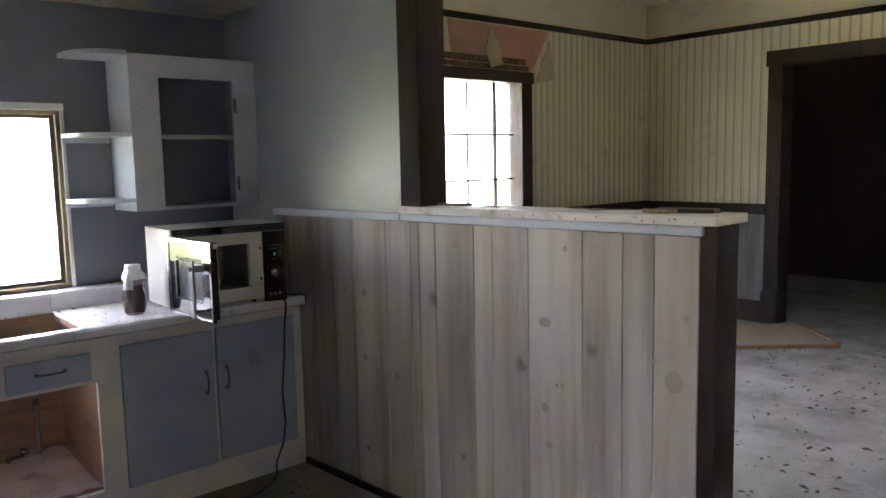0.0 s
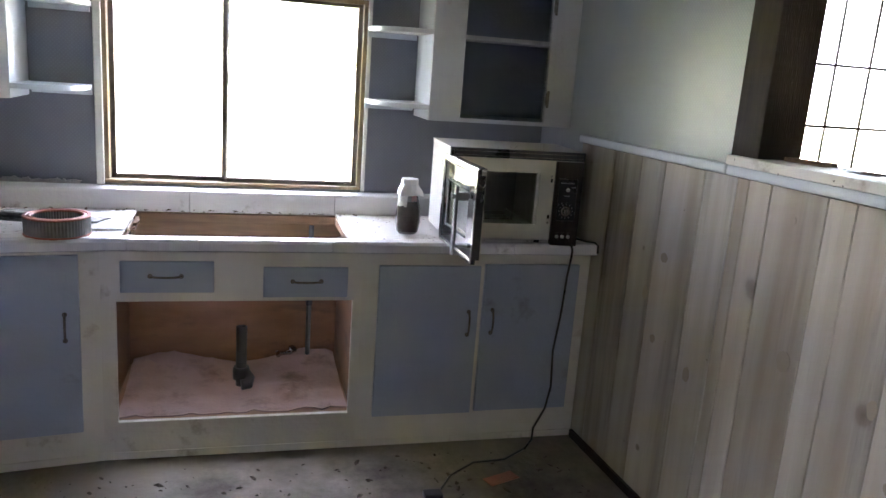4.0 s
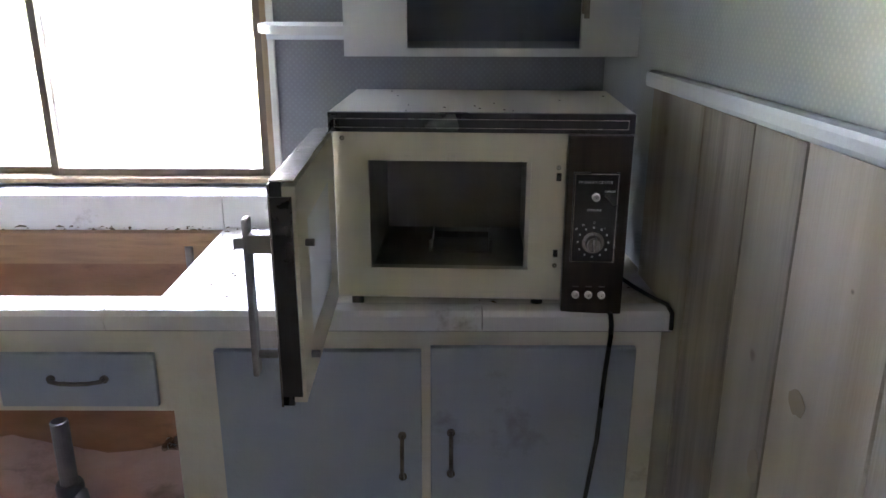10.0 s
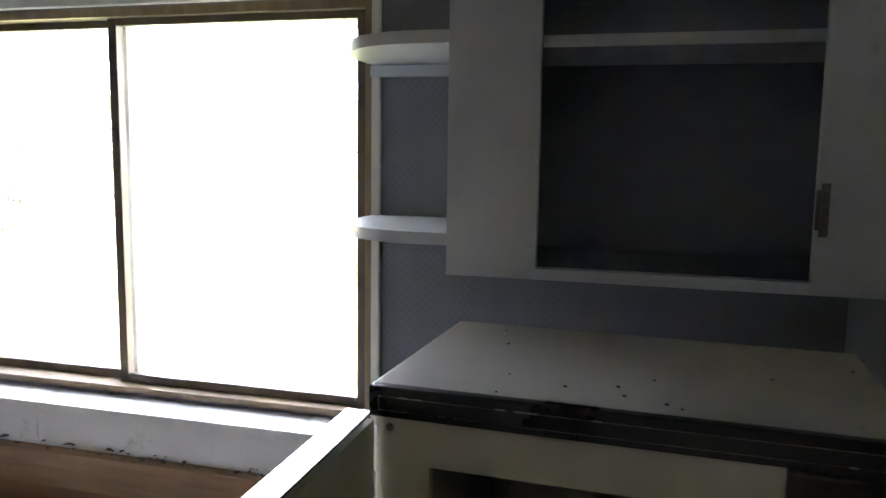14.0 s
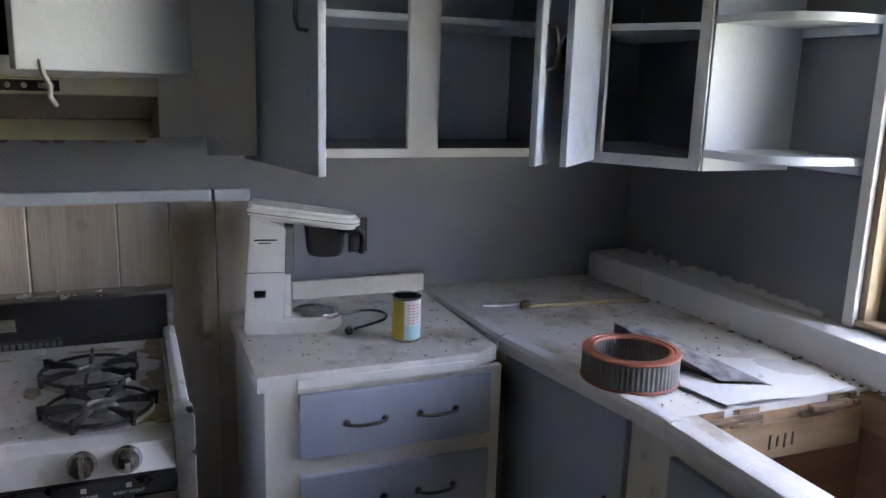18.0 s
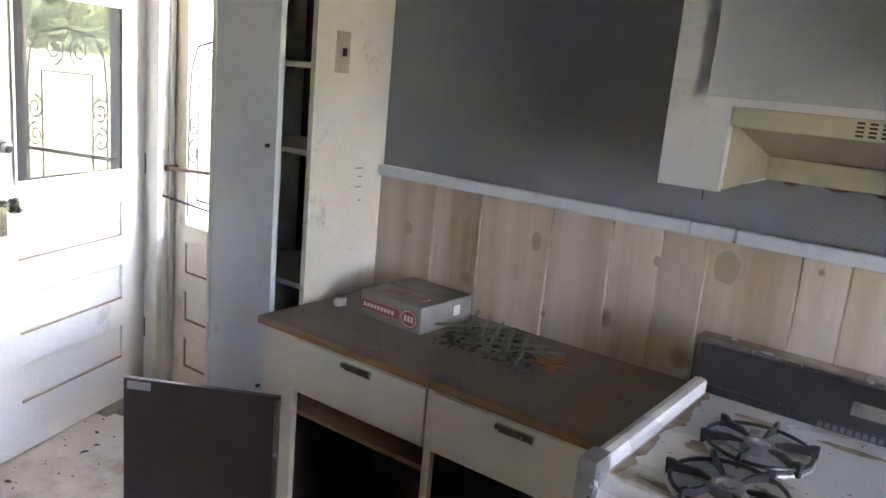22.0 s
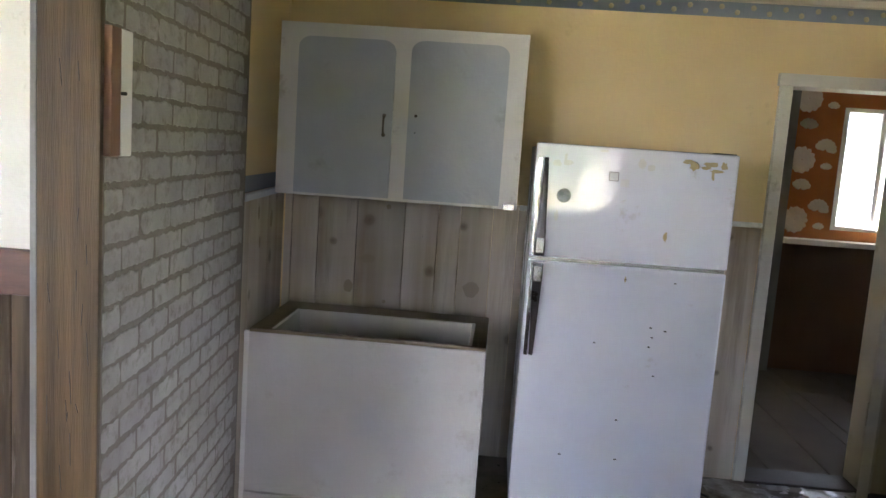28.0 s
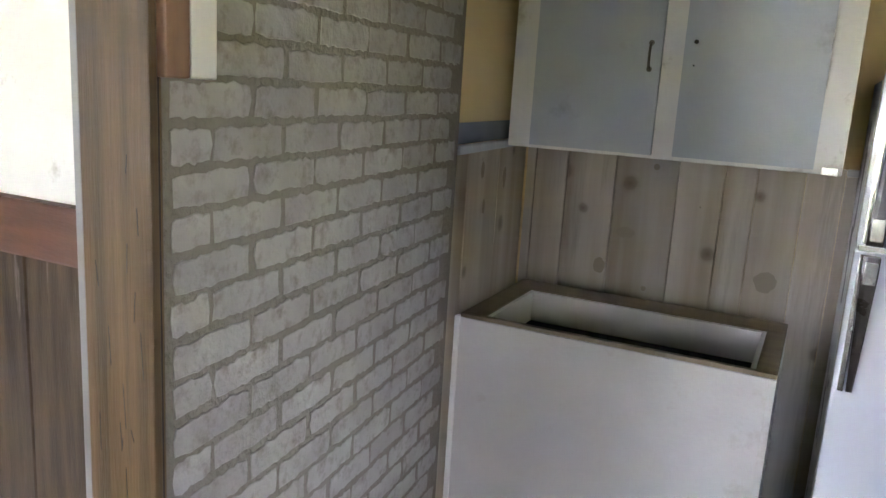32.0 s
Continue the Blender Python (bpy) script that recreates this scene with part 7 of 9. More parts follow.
# ---- panelling and ledge along the stove wall ----
WP = thing("wall_panelling", pose(0, 0, 0), "whitewashed knotty board panelling along the stove wall", "panelling", kind="structure")
boards(WP, "y", -3.595, -1.368, PX, 1, 0, 1.208, PANEL, 11, joints=(-3.313, -3.137, -2.896, -2.708, -2.57, -2.449, -2.229, -2.124, -1.929, -1.714, -1.584, -1.462))
knots_on(WP, "y", PX, 1, ((-3.21, 1.152, 0.032, 0.042), (-2.398, 1.145, 0.032, 0.042), (-1.799, 1.152, 0.014, 0.018), (-2.937, 1.103, 0.016, 0.03), (-3.412, 1.054, 0.018, 0.024), (-2.576, 1.123, 0.010, 0.014), (-2.888, 0.898, 0.008, 0.010)))
LR = thing("dado_rail", pose(0, 0, 0), "pale blue dado rail over the panelling", "rail", kind="structure")
for a, b in ((-3.595, -2.50), (-2.50, -2.39), (-2.387, -1.47), (-1.467, -1.366)):
    part("rail_piece", B((PX, PX + 0.03, a + 0.001, b - 0.001, 1.209, 1.243), bevel=0.006), BLUEW, LR)

# ---- low desk unit ----
DK = thing("desk_cabinet", west(-2.36, -3.50), "cream low cabinet with a dusty brown top and open cubbies", "cabinet")
kw, kd = 1.09, 0.505
DUSTTOP = mat("dusty_brown_laminate", (0.13, 0.105, 0.09), (0.19, 0.16, 0.14), 0.6, scale=4, dirt=(0.28, 0.25, 0.22), dirt_amount=0.25, dirt_scale=5)
EDGEM = mat("worn_wood_edge", (0.20, 0.115, 0.05), (0.30, 0.19, 0.09), 0.5, scale=9, stretch=(0.5, 5, 5), dirt=(0.45, 0.38, 0.28), dirt_amount=0.12, dirt_scale=9)
part("face_frame", B(*wall_with_holes(0.0, kw, 0.0, 0.808, [(0.125, 0.595, 0.06, 0.80), (0.617, 1.06, 0.06, 0.80)], lambda a, b, c, d: (a, b, 0, 0.018, c, d))), CREAM, DK, smooth=False)
for nm, b in (("side", (0, 0.016, 0.018, kd, 0, 0.808)), ("side", (kw - 0.016, kw, 0.018, kd, 0, 0.808)), ("partition", (0.598, 0.614, 0.018, kd - 0.012, 0.06, 0.808)), ("back", (0.016, kw - 0.016, kd - 0.012, kd, 0, 0.808)), ("bottom", (0.016, kw - 0.016, 0.018, kd - 0.012, 0.045, 0.06))):
    part(nm, B(b), DKBROWN, DK, "dark brown inside", smooth=False)
part("shelf", B((0.016, 0.598, 0.03, kd - 0.012, 0.56, 0.575)), RAWWOOD, DK)
part("top", B((-0.02, 0.606, -0.008, kd, 0.81, 0.831), bevel=0.002), DUSTTOP, DK)
part("top", B((0.608, kw, -0.008, kd, 0.81, 0.831), bevel=0.002), DUSTTOP, DK)
part("edge_band", B((-0.02, 0.606, -0.013, -0.008, 0.809, 0.831), bevel=0.001), EDGEM, DK, "worn wood-grain edging")
part("edge_band", B((0.608, kw, -0.013, -0.008, 0.809, 0.831), bevel=0.001), EDGEM, DK, "worn wood-grain edging")
for a, b, hx in ((0.128, 0.592, 0.365), (0.62, 1.057, 0.85)):
    d = part("drawer", B((a, b, -0.006, 0.016, 0.648, 0.80), bevel=0.002), CREAM, DK)
    bm = B((hx - 0.05, hx + 0.05, -0.018, -0.006, 0.777, 0.79), bevel=0.002)
    box(bm, hx - 0.045, hx + 0.045, -0.0075, -0.005, 0.768, 0.777)
    part("handle", bm, CHROME, d, "slim metal strip handle")
# its brown door swung wide open
BD = part("door", B((0, 0.462, -0.009, 0.009, 0.10, 0.617), bevel=0.002), DKBROWN, DK, "dark brown door swung open")
BD.matrix_basis = pose(0.088, -0.012, 0, 0, 0, -149)
part("tape", B((0.38, 0.45, 0.009, 0.0098, 0.585, 0.61)), mat("grey_tape", (0.35, 0.35, 0.36), rough=0.5), BD, "strip of grey tape", smooth=False)
part("hinge_strip", B((0.0, 0.012, 0.009, 0.012, 0.11, 0.61)), CHROME, BD, "metal piano hinge", smooth=False)

# carton, trivet and leaf on the desk
CART = mat("dusty_grey_carton", (0.17, 0.16, 0.155), (0.22, 0.21, 0.20), 0.6, scale=8, dirt=(0.3, 0.27, 0.24), dirt_amount=0.2, dirt_scale=6)
BX = thing("cardboard_box", Matrix.Translation((-2.700, -3.225, 0.832)) @ Matrix.Rotation(radians(87), 4, "Z"), "dusty grey cardboard carton with red printing", "box")
part("carton", B((-0.118, 0.118, -0.115, 0.115, 0, 0.078), bevel=0.003), CART, BX)
part("flap", B((-0.119, 0.119, -0.002, 0.116, 0.078, 0.0805), bevel=0.001), CART, BX)
part("printed_band", B((-0.112, 0.035, -0.1162, -0.1152, 0.024, 0.050)), mat("red_print", (0.30, 0.05, 0.06), rough=0.6), BX, "red printed band", smooth=False)
bm = bmesh.new()
lathe(bm, [(0.001, 0.0012), (0.034, 0.0012), (0.034, 0)], 28, Matrix.Translation((0.075, -0.115, 0.036)) @ pose(0, 0, 0, 90) @ Matrix.Diagonal((1, 0.8, 1, 1)))
ov = part("oval_mark", bm, mat("red_oval", (0.32, 0.045, 0.05), rough=0.6), BX, "red oval printed mark")
bm = bmesh.new()
lathe(bm, [(0.027, 0.0018), (0.030, 0.0018)], 28, Matrix.Translation((0.075, -0.115, 0.036)) @ pose(0, 0, 0, 90) @ Matrix.Diagonal((1, 0.8, 1, 1)))
for i in range(3):
    box(bm, 0.058 + 0.013 * i, 0.066 + 0.013 * i, -0.1172, -0.1162, 0.027, 0.045)
part("oval_print", bm, PRINT, ov, "pale shapes in the oval", smooth=False)
bm = bmesh.new()
for i in range(9):
    box(bm, -0.105 + 0.014 * i, -0.095 + 0.014 * i, -0.1172, -0.1162, 0.031, 0.043)
part("print_bar", bm, PRINT, BX, "pale printed letters too dusty to read", smooth=False)
bm = bmesh.new()
for i in range(2):
    box(bm, -0.06 + 0.08 * i, 0.0 + 0.08 * i, -0.07, -0.03, 0.0782, 0.0816)
part("top_print", bm, mat("faded_print", (0.26, 0.2, 0.18), rough=0.7), BX, "faded print on the lid", smooth=False)
part("sticker", B((0.1182, 0.1192, 0.03, 0.06, 0.03, 0.06)), PRINT, BX, "small white sticker", smooth=False)
TRM = mat("grey_green_wire", (0.13, 0.14, 0.115), (0.21, 0.22, 0.18), 0.6, scale=20, dirt=(0.09, 0.08, 0.06), dirt_amount=0.25, dirt_scale=20)
LITTER = mat("dark_dry_leaves", (0.045, 0.04, 0.03), (0.10, 0.085, 0.06), 0.8, scale=20)
crumbs("desk_debris", "dry leaf litter gathered under the trivet", (-2.78, -2.56, -3.08, -2.76), 0.8305, 230, 61, 0.011, LITTER)
TV = thing("wire_trivet", Matrix.Translation((-2.678, -2.925, 0.836)) @ Matrix.Rotation(radians(74), 4, "Z") @ Matrix.Rotation(radians(3), 4, "X"), "dusty folding lattice trivet lying on the cabinet", "trivet")
for k in range(5):
    for turn, lift in ((-38, 0.020), (38, 0.026)):
        bm = bmesh.new()
        box(bm, -0.115, 0.115, -0.0048, 0.0048, lift - 0.0022, lift + 0.0022, bevel=0.001)
        bmesh.ops.transform(bm, matrix=Matrix.Translation((-0.11 + 0.055 * k, 0, 0.0)) @ Matrix.Rotation(radians(90 + turn), 4, "Z"), verts=bm.verts)
        part("slat", bm, TRM, TV)
for k in range(5):
    bm = bmesh.new()
    cyl(bm, (-0.11 + 0.055 * k, 0, 0.0), (-0.11 + 0.055 * k, 0, 0.031), 0.0055, seg=10)
    part("rivet", bm, TRM, TV)
LEAF = mat("dry_maple_leaf", (0.24, 0.10, 0.045), (0.32, 0.15, 0.07), 0.7, scale=20)
bm = bmesh.new()
c = bm.verts.new((0, 0, 0.006))
rim = []
for i in range(30):
    a = 2 * math.pi * i / 30
    r = 0.034 + 0.028 * abs(math.cos(2.5 * a)) ** 1.5
    rim.append(bm.verts.new((r * math.cos(a), r * math.sin(a), 0.006 + 0.012 * math.sin(2 * a) ** 2)))
for i in range(30):
    bm.faces.new((c, rim[i], rim[(i + 1) % 30]))
e = bmesh.ops.extrude_face_region(bm, geom=bm.faces[:])
bmesh.ops.translate(bm, verts=[v for v in e["geom"] if isinstance(v, bmesh.types.BMVert)], vec=(0, 0, 0.001))
lf = thing("dry_leaf", pose(-2.665, -2.745, 0.828, 0, 0, 30), "dry brown lobed leaf on the cabinet top", "leaf")
part("blade", bm, LEAF, lf)
bm = bmesh.new()
tube(bm, [(0.03, 0, 0.008), (0.07, 0.01, 0.012), (0.10, 0.03, 0.006)], 0.0016, 5)
part("stalk", bm, LEAF, lf)
crumbs("desk_dirt", "dust balls and grit on the low cabinet", (-2.84, -2.38, -3.47, -2.43), 0.832, 60, 43, 0.004)
WC = thing("crumpled_wrapper", pose(-2.60, -3.44, 0.832), "pale crumpled wrapper on the low cabinet", "wrapper")
bm = bmesh.new()
box(bm, -0.016, 0.016, -0.012, 0.012, 0.0, 0.022)
bmesh.ops.subdivide_edges(bm, edges=bm.edges[:], cuts=3, use_grid_fill=True)
for v in bm.verts:
    v.co += noise.noise_vector(v.co * 70) * 0.006
    v.co.z = max(v.co.z, 0)
part("paper", bm, PAPER, WC)

# ---- closet ----
CL = thing("closet", pose(0, 0, 0), "tall white closet with a grey door ajar and bare shelves", "closet")
part("side_panel", B((-2.876, -2.546, -3.565, -3.545, 0, CEIL_Z - 0.001)), CREAM, CL, "cream side panel", smooth=False)
part("side_panel", B((-2.899, -2.505, -3.97, -3.95, 0, CEIL_Z - 0.001)), WHITE, CL)
part("top_rail", B((-2.565, -2.546, -3.949, -3.566, 2.2, CEIL_Z - 0.001)), WHITE, CL)
# the closet's inner shade is painted on as black
part("inner_wall", B((-2.904, -2.88, -3.949, -3.567, 0, CEIL_Z - 0.001)), BLACK, CL, "closet's inner wall, its shade painted black")
for z in (0.4, 0.85, 1.27, 1.53, 1.76, 2.0):
    part("shelf", B((-2.879, -2.575, -3.949, -3.567, z, z + 0.018), bevel=0.002), WHITE, CL)
d = part("door", B((0, 0.325, -0.01, 0.01, 0.02, 2.19), bevel=0.003), BLUEW, CL, "grey-blue closet door standing ajar")
d.matrix_basis = pose(-2.492, -3.918, 0, 0, 0, 85)
for z in (0.55, 1.3, 1.95):
    bm = bmesh.new()
    cyl(bm, (0.29, -0.01, z), (0.29, -0.02, z), 0.006, seg=10)
    part("screw_head", bm, IRON, d)
for z, w in ((1.232, 0.030), (1.205, 0.018), (1.172, 0.026), (1.128, 0.012)):
    part("scrape", B((-2.772, -2.772 + w, -3.5452, -3.5435, z, z + 0.004)), BAKED, CL, "thin brown scrape", smooth=False)
for x in (-2.61, -2.66, -2.715, -2.775):
    part("scrape", B((x - 0.014, x + 0.006, -3.5452, -3.5435, 1.822, 1.826)), BAKED, CL, "thin brown scrape", smooth=False)
LS = thing("light_switch", Matrix.Translation((-2.62, -3.545, 1.585)), "beige switch plate on the closet's side panel", "switch")
part("plate", B((-0.055, 0.0, 0.002, 0.010, -0.06, 0.06), bevel=0.003), mat("beige_plate", (0.36, 0.33, 0.28), (0.42, 0.39, 0.33), 0.4), LS)
part("toggle", B((-0.034, -0.022, 0.010, 0.018, -0.012, 0.012), bevel=0.002), DKBROWN, LS)
# ---- east side: half wall, opening, brick ----
HW = thing("half_wall", EAST, "half wall of whitewashed knotty boards", "half wall", kind="structure")
part("core", B((0.012, 0.11, -2.835, -1.46, 0, 1.335)), DKWOOD, HW, smooth=False)
SOOTY = mat("sooty_panel_wood", (0.35, 0.285, 0.205), (0.55, 0.505, 0.435), 0.5, scale=1.6, stretch=(5, 5, 0.35), bump=0.12, grain=30, vary=0.14, dirt=(0.19, 0.165, 0.14), dirt_amount=0.40, dirt_scale=0.9, detail=10)
knots(SOOTY, 2.2, 0.09)
RISE = 0.0072                          # the half wall's top climbs a little to the south
boards(HW, "y", -2.836, -1.109, 0.0, -1, 0.02, 1.297 + RISE * 0.649, SOOTY, 23, joints=(-2.68, -2.562, -2.40, -2.156, -1.976, -1.878, -1.658, -1.558, -1.503, -1.338), rise=RISE)
# boards beside the oven: smoke stains, and the corner's shade put into the colour
SMOKED_SHADED = mat("smoked_and_shaded_boards", (0.23, 0.19, 0.14), (0.40, 0.36, 0.30), 0.5, scale=1.6, stretch=(5, 5, 0.35), bump=0.12, grain=30, vary=0.1, dirt=(0.12, 0.105, 0.088), dirt_amount=0.45, dirt_scale=1.3, detail=10)
knots(SMOKED_SHADED, 2.2, 0.09)
boards(HW, "y", -1.109, -0.46, 0.0, -1, 0.02, 1.297, SMOKED_SHADED, 24, joints=(-0.95, -0.75), rise=RISE)
knots_on(HW, "y", 0.0, -1, ((-2.756, 0.84, 0.034, 0.036), (-2.232, 0.966, 0.028, 0.018), (-2.14, 0.813, 0.016, 0.026), (-1.822, 0.816, 0.026, 0.032), (-2.232, 0.644, 0.017, 0.018), (-2.452, 0.58, 0.026, 0.024), (-2.252, 0.502, 0.015, 0.015),
                            (-1.765, 1.22, 0.012, 0.012), (-1.177, 0.962, 0.022, 0.018), (-1.087, 0.805, 0.018, 0.026), (-2.684, 0.894, 0.006, 0.014), (-2.796, 1.051, 0.009, 0.012), (-2.325, 1.243, 0.010, 0.011), (-1.396, 0.601, 0.018, 0.026), (-1.173, 0.652, 0.016, 0.016), (-2.313, 0.738, 0.007, 0.010)))
part("baseboard", B((-0.026, 0.0, -2.835, -0.66, 0.0, 0.036), bevel=0.004), DKWOOD, HW, "dark strip at the floor")
part("end_post", B((-0.014, 0.13, -2.895, -2.837, 0, 1.346), bevel=0.004), DKWOOD, HW, "dark varnished end post")
part("living_side", B((0.11, 0.122, -2.80, -1.46, 0, 1.325)), DKWOOD, HW)
DR = thing("dado_rail", EAST, "pale blue dado rail on the half wall", "rail", kind="structure")
climb = Matrix.Translation((0, -0.46, 1.298)) @ Matrix.Rotation(-math.atan(RISE), 4, "X") @ Matrix.Translation((0, 0.46, -1.298))
for a, b in ((-1.46, -0.46), (-2.852, -1.462)):
    part("rail_piece", B((-0.032, 0.0, a, b, 1.300, 1.333), bevel=0.010), BLUEW, DR).matrix_basis = climb
CP = thing("half_wall_cap", EAST, "chipped dirty white board capping the half wall", "cap board", kind="structure")
part("cap", B((-0.045, 0.17, -2.905, -1.475, 1.334, 1.364), bevel=0.004), mat("chipped_white_cap", (0.64, 0.61, 0.56), (0.70, 0.67, 0.62), 0.5, scale=4, dirt=(0.2, 0.15, 0.10), dirt_amount=0.28, dirt_scale=6), CP).matrix_basis = climb
bm = bmesh.new()
rnd = random.Random(12)
for i in range(16):
    y = -2.85 + 1.35 * rnd.random()
    lathe(bm, [(0.003, 0.001), (0.001, 0.002)], 6, pose(-0.045, y, 1.345 + rnd.uniform(-0.01, 0.01), 0, -90))
part("nail_hole", bm, DKBROWN, CP).matrix_basis = climb
for i in range(10):
    y, x = -2.85 + 1.3 * rnd.random(), rnd.uniform(0.0, 0.14)
    bm = bmesh.new()
    bmesh.ops.create_icosphere(bm, subdivisions=1, radius=1)
    for v in bm.verts:
        v.co = Vector((x + v.co.x * 0.02, y + v.co.y * 0.05 * (0.5 + rnd.random()), max(1.3641, 1.364 + v.co.z * 0.005)))
    part("dirt_patch", bm, CRUMB, CP, "dark dirt on the cap").matrix_basis = climb
for x, y, w, d in ((0.06, -2.75, 0.035, 0.10), (0.09, -1.68, 0.03, 0.07), (0.03, -2.68, 0.02, 0.06)):
    bm = bmesh.new()
    box(bm, -w, w, -d, d, 0.0, 0.014, bevel=0.004)
    for v in bm.verts:
        v.co += noise.noise_vector(v.co * 30 + Vector((y, 0, 0))) * 0.006
        v.co.z = max(v.co.z, 0.0)
    chip = link("wood_chip", bm, RAWWOOD if w < 0.032 else BROWN)
    chip.matrix_basis = EAST @ climb @ pose(x, y, 1.3645, 0, 0, 8)
    tagged(chip, "dark splintered wood chip on the half wall's cap", "wood chip")
# dark trim round the upper opening
JT = thing("opening_trim", EAST, "dark varnished trim of the opening over the half wall", "trim", kind="structure")
part("jamb", B((-0.018, 0.14, -1.585, -1.46, 1.363, 2.419), bevel=0.004), DKWOOD, JT)
part("head", B((-0.018, 0.14, -3.783, -1.585, 2.34, 2.419), bevel=0.004), DKWOOD, JT)
PT = thing("wooden_post", EAST_S, "scratched brown wooden post beside the brick wall", "post", kind="structure")
part("shaft", B((-0.035, 0.105, -3.806, -3.788, 0, 2.34), bevel=0.003), BROWN, PT)
part("stop", B((-0.031, 0.06, -3.814, -3.807, 0, 2.34), bevel=0.002), DKWOOD, PT, "darker inner edge strip")
part("bead", B((-0.028, 0.02, -3.8225, -3.815, 0, 2.34), bevel=0.003), BROWN, PT, "narrow bead against the brick")
part("back_strip", B((0.106, 0.122, -3.812, -3.791, 0, 2.34), bevel=0.003), mat("grimy_grey_paint", (0.16, 0.16, 0.155), (0.24, 0.24, 0.235), 0.5), PT, "greyish painted strip at the back edge")
bm = bmesh.new()
for i in range(22):
    z, x = rnd.uniform(0.5, 2.2), rnd.uniform(-0.03, 0.09)
    cyl(bm, (x, -3.7878, z), (x + rnd.uniform(-0.006, 0.006), -3.7878, z + rnd.uniform(0.02, 0.09)), 0.0009, seg=4)
part("scratch", bm, IRON, PT, "dark scratches")

# brick veneer, row by row
BW = thing("brick_wall", EAST_S, "whitewashed brick veneer with smeared grey mortar", "brick wall", kind="structure")
part("mortar", B((-0.0195, -0.001, -5.15, -3.823, 0.0, CEIL_Z - 0.001)), MORTAR, BW, smooth=False)


def brick_mesh(length, seed):
    """One rough brick with a ragged face, its front toward -x, centred in height."""
    bm = bmesh.new()
    h, n = 0.0292, 18 if length > 0.1 else 9
    edge = [(length * i / n, -h) for i in range(n + 1)] + [(length, 0.0)] + [(length - length * i / n, h) for i in range(n + 1)] + [(0.0, 0.0)]
    rings = []
    for depth, shrink in ((-0.014, 0.0), (-0.0203, 0.0), (-0.0212, 0.0016)):
        ring = []
        for k, (y, z) in enumerate(edge):
            o = noise.noise_vector((y * 47 + seed, z * 60, seed * 0.7))
            cy, cz = (y - length / 2) / (length / 2), z / h
            w = noise.noise_vector((y * 160 + seed, z * 190, seed))
            ring.append(bm.verts.new((depth + 0.0008 * o.x, y + 0.006 * o.y + 0.006 * w.y - shrink * cy - 0.002 * cy * cz * cz * abs(cy) ** 6, z + 0.0055 * o.z + 0.0065 * w.z - shrink * cz - 0.002 * cz * abs(cy) ** 8)))
        rings.append(ring)
    m = len(edge)
    for p, q in zip(rings, rings[1:]):
        for i in range(m):
            bm.faces.new((p[i], p[(i + 1) % m], q[(i + 1) % m], q[i]))
    bm.faces.new(rings[-1])
    bmesh.ops.recalc_face_normals(bm, faces=bm.faces[:])
    me = bpy.data.meshes.new("brick")
    bm.to_mesh(me)
    bm.free()
    me.materials.append(BRICK)
    return me


SIZES = (0.2105, 0.0995, 0.155)
BRICKS = {w: [brick_mesh(w, 10 + 7 * i + 300 * w) for i in range(12)] for w in SIZES}


def lay_bricks():
    """Running bond: full bricks, every second course set off by half a brick."""
    rnd = random.Random(77)
    for r in range(32):
        z = 0.0845 + r * 0.0725
        ends = [-3.85 - 0.2235 * k for k in range(7)] if r % 2 else [-3.847, *[-3.955 - 0.2235 * k for k in range(6)]]
        if z > CEIL_Z - 0.03:
            break
        for y in ends:
            w = SIZES[0] if y < -3.9 or r % 2 else SIZES[1]
            if y - w < -5.15:
                w = SIZES[2] if y - SIZES[2] > -5.15 else SIZES[1]
            if y - w < -5.152:
                continue
            ob = new("brick", rnd.choice(BRICKS[w]))
            ob.parent = BW
            ob.location = (rnd.uniform(-0.0012, 0.0012), y - w + rnd.uniform(-0.003, 0.003), z + rnd.uniform(-0.002, 0.002))


# wooden switch block by the post, panel strip beyond the brick
SB = thing("switch_block", EAST_S, "brown and white wooden block nailed on the brick wall", "wooden block")
part("brown_board", B((-0.05, -0.03, -3.862, -3.808, 1.497, 1.785), bevel=0.004), mat("reddish_board", (0.16, 0.08, 0.045), (0.22, 0.12, 0.07), 0.5, scale=8, stretch=(5, 5, 0.6)), SB)
part("white_board", B((-0.05, -0.03, -3.927, -3.864, 1.497, 1.785), bevel=0.004), WHITE, SB)
bm = bmesh.new()
cyl(bm, (-0.05, -3.862, 1.64), (-0.062, -3.862, 1.64), 0.004, seg=8)
part("nail", bm, IRON, SB)
EP = thing("wall_panelling", EAST_S, "grey knotty board panelling beside the chest", "panelling", kind="structure")
boards(EP, "y", -5.985, -5.152, 0.0, -1, 0, 1.30, PANEL, 31, joints=(-5.63, -5.28))
knots_on(EP, "y", 0.0, -1, ((-5.437, 1.234, 0.018, 0.03), (-5.471, 1.10, 0.014, 0.026), (-5.699, 1.186, 0.022, 0.04)))
part("rail_piece", B((-0.028, 0.0, -5.985, -5.152, 1.301, 1.33), bevel=0.006), BLUEW, EP)
part("border_strip", B((-0.004, 0.0, -5.985, -5.152, 1.331, 1.40)), BORDER, EP, "blue wallpaper border strip")
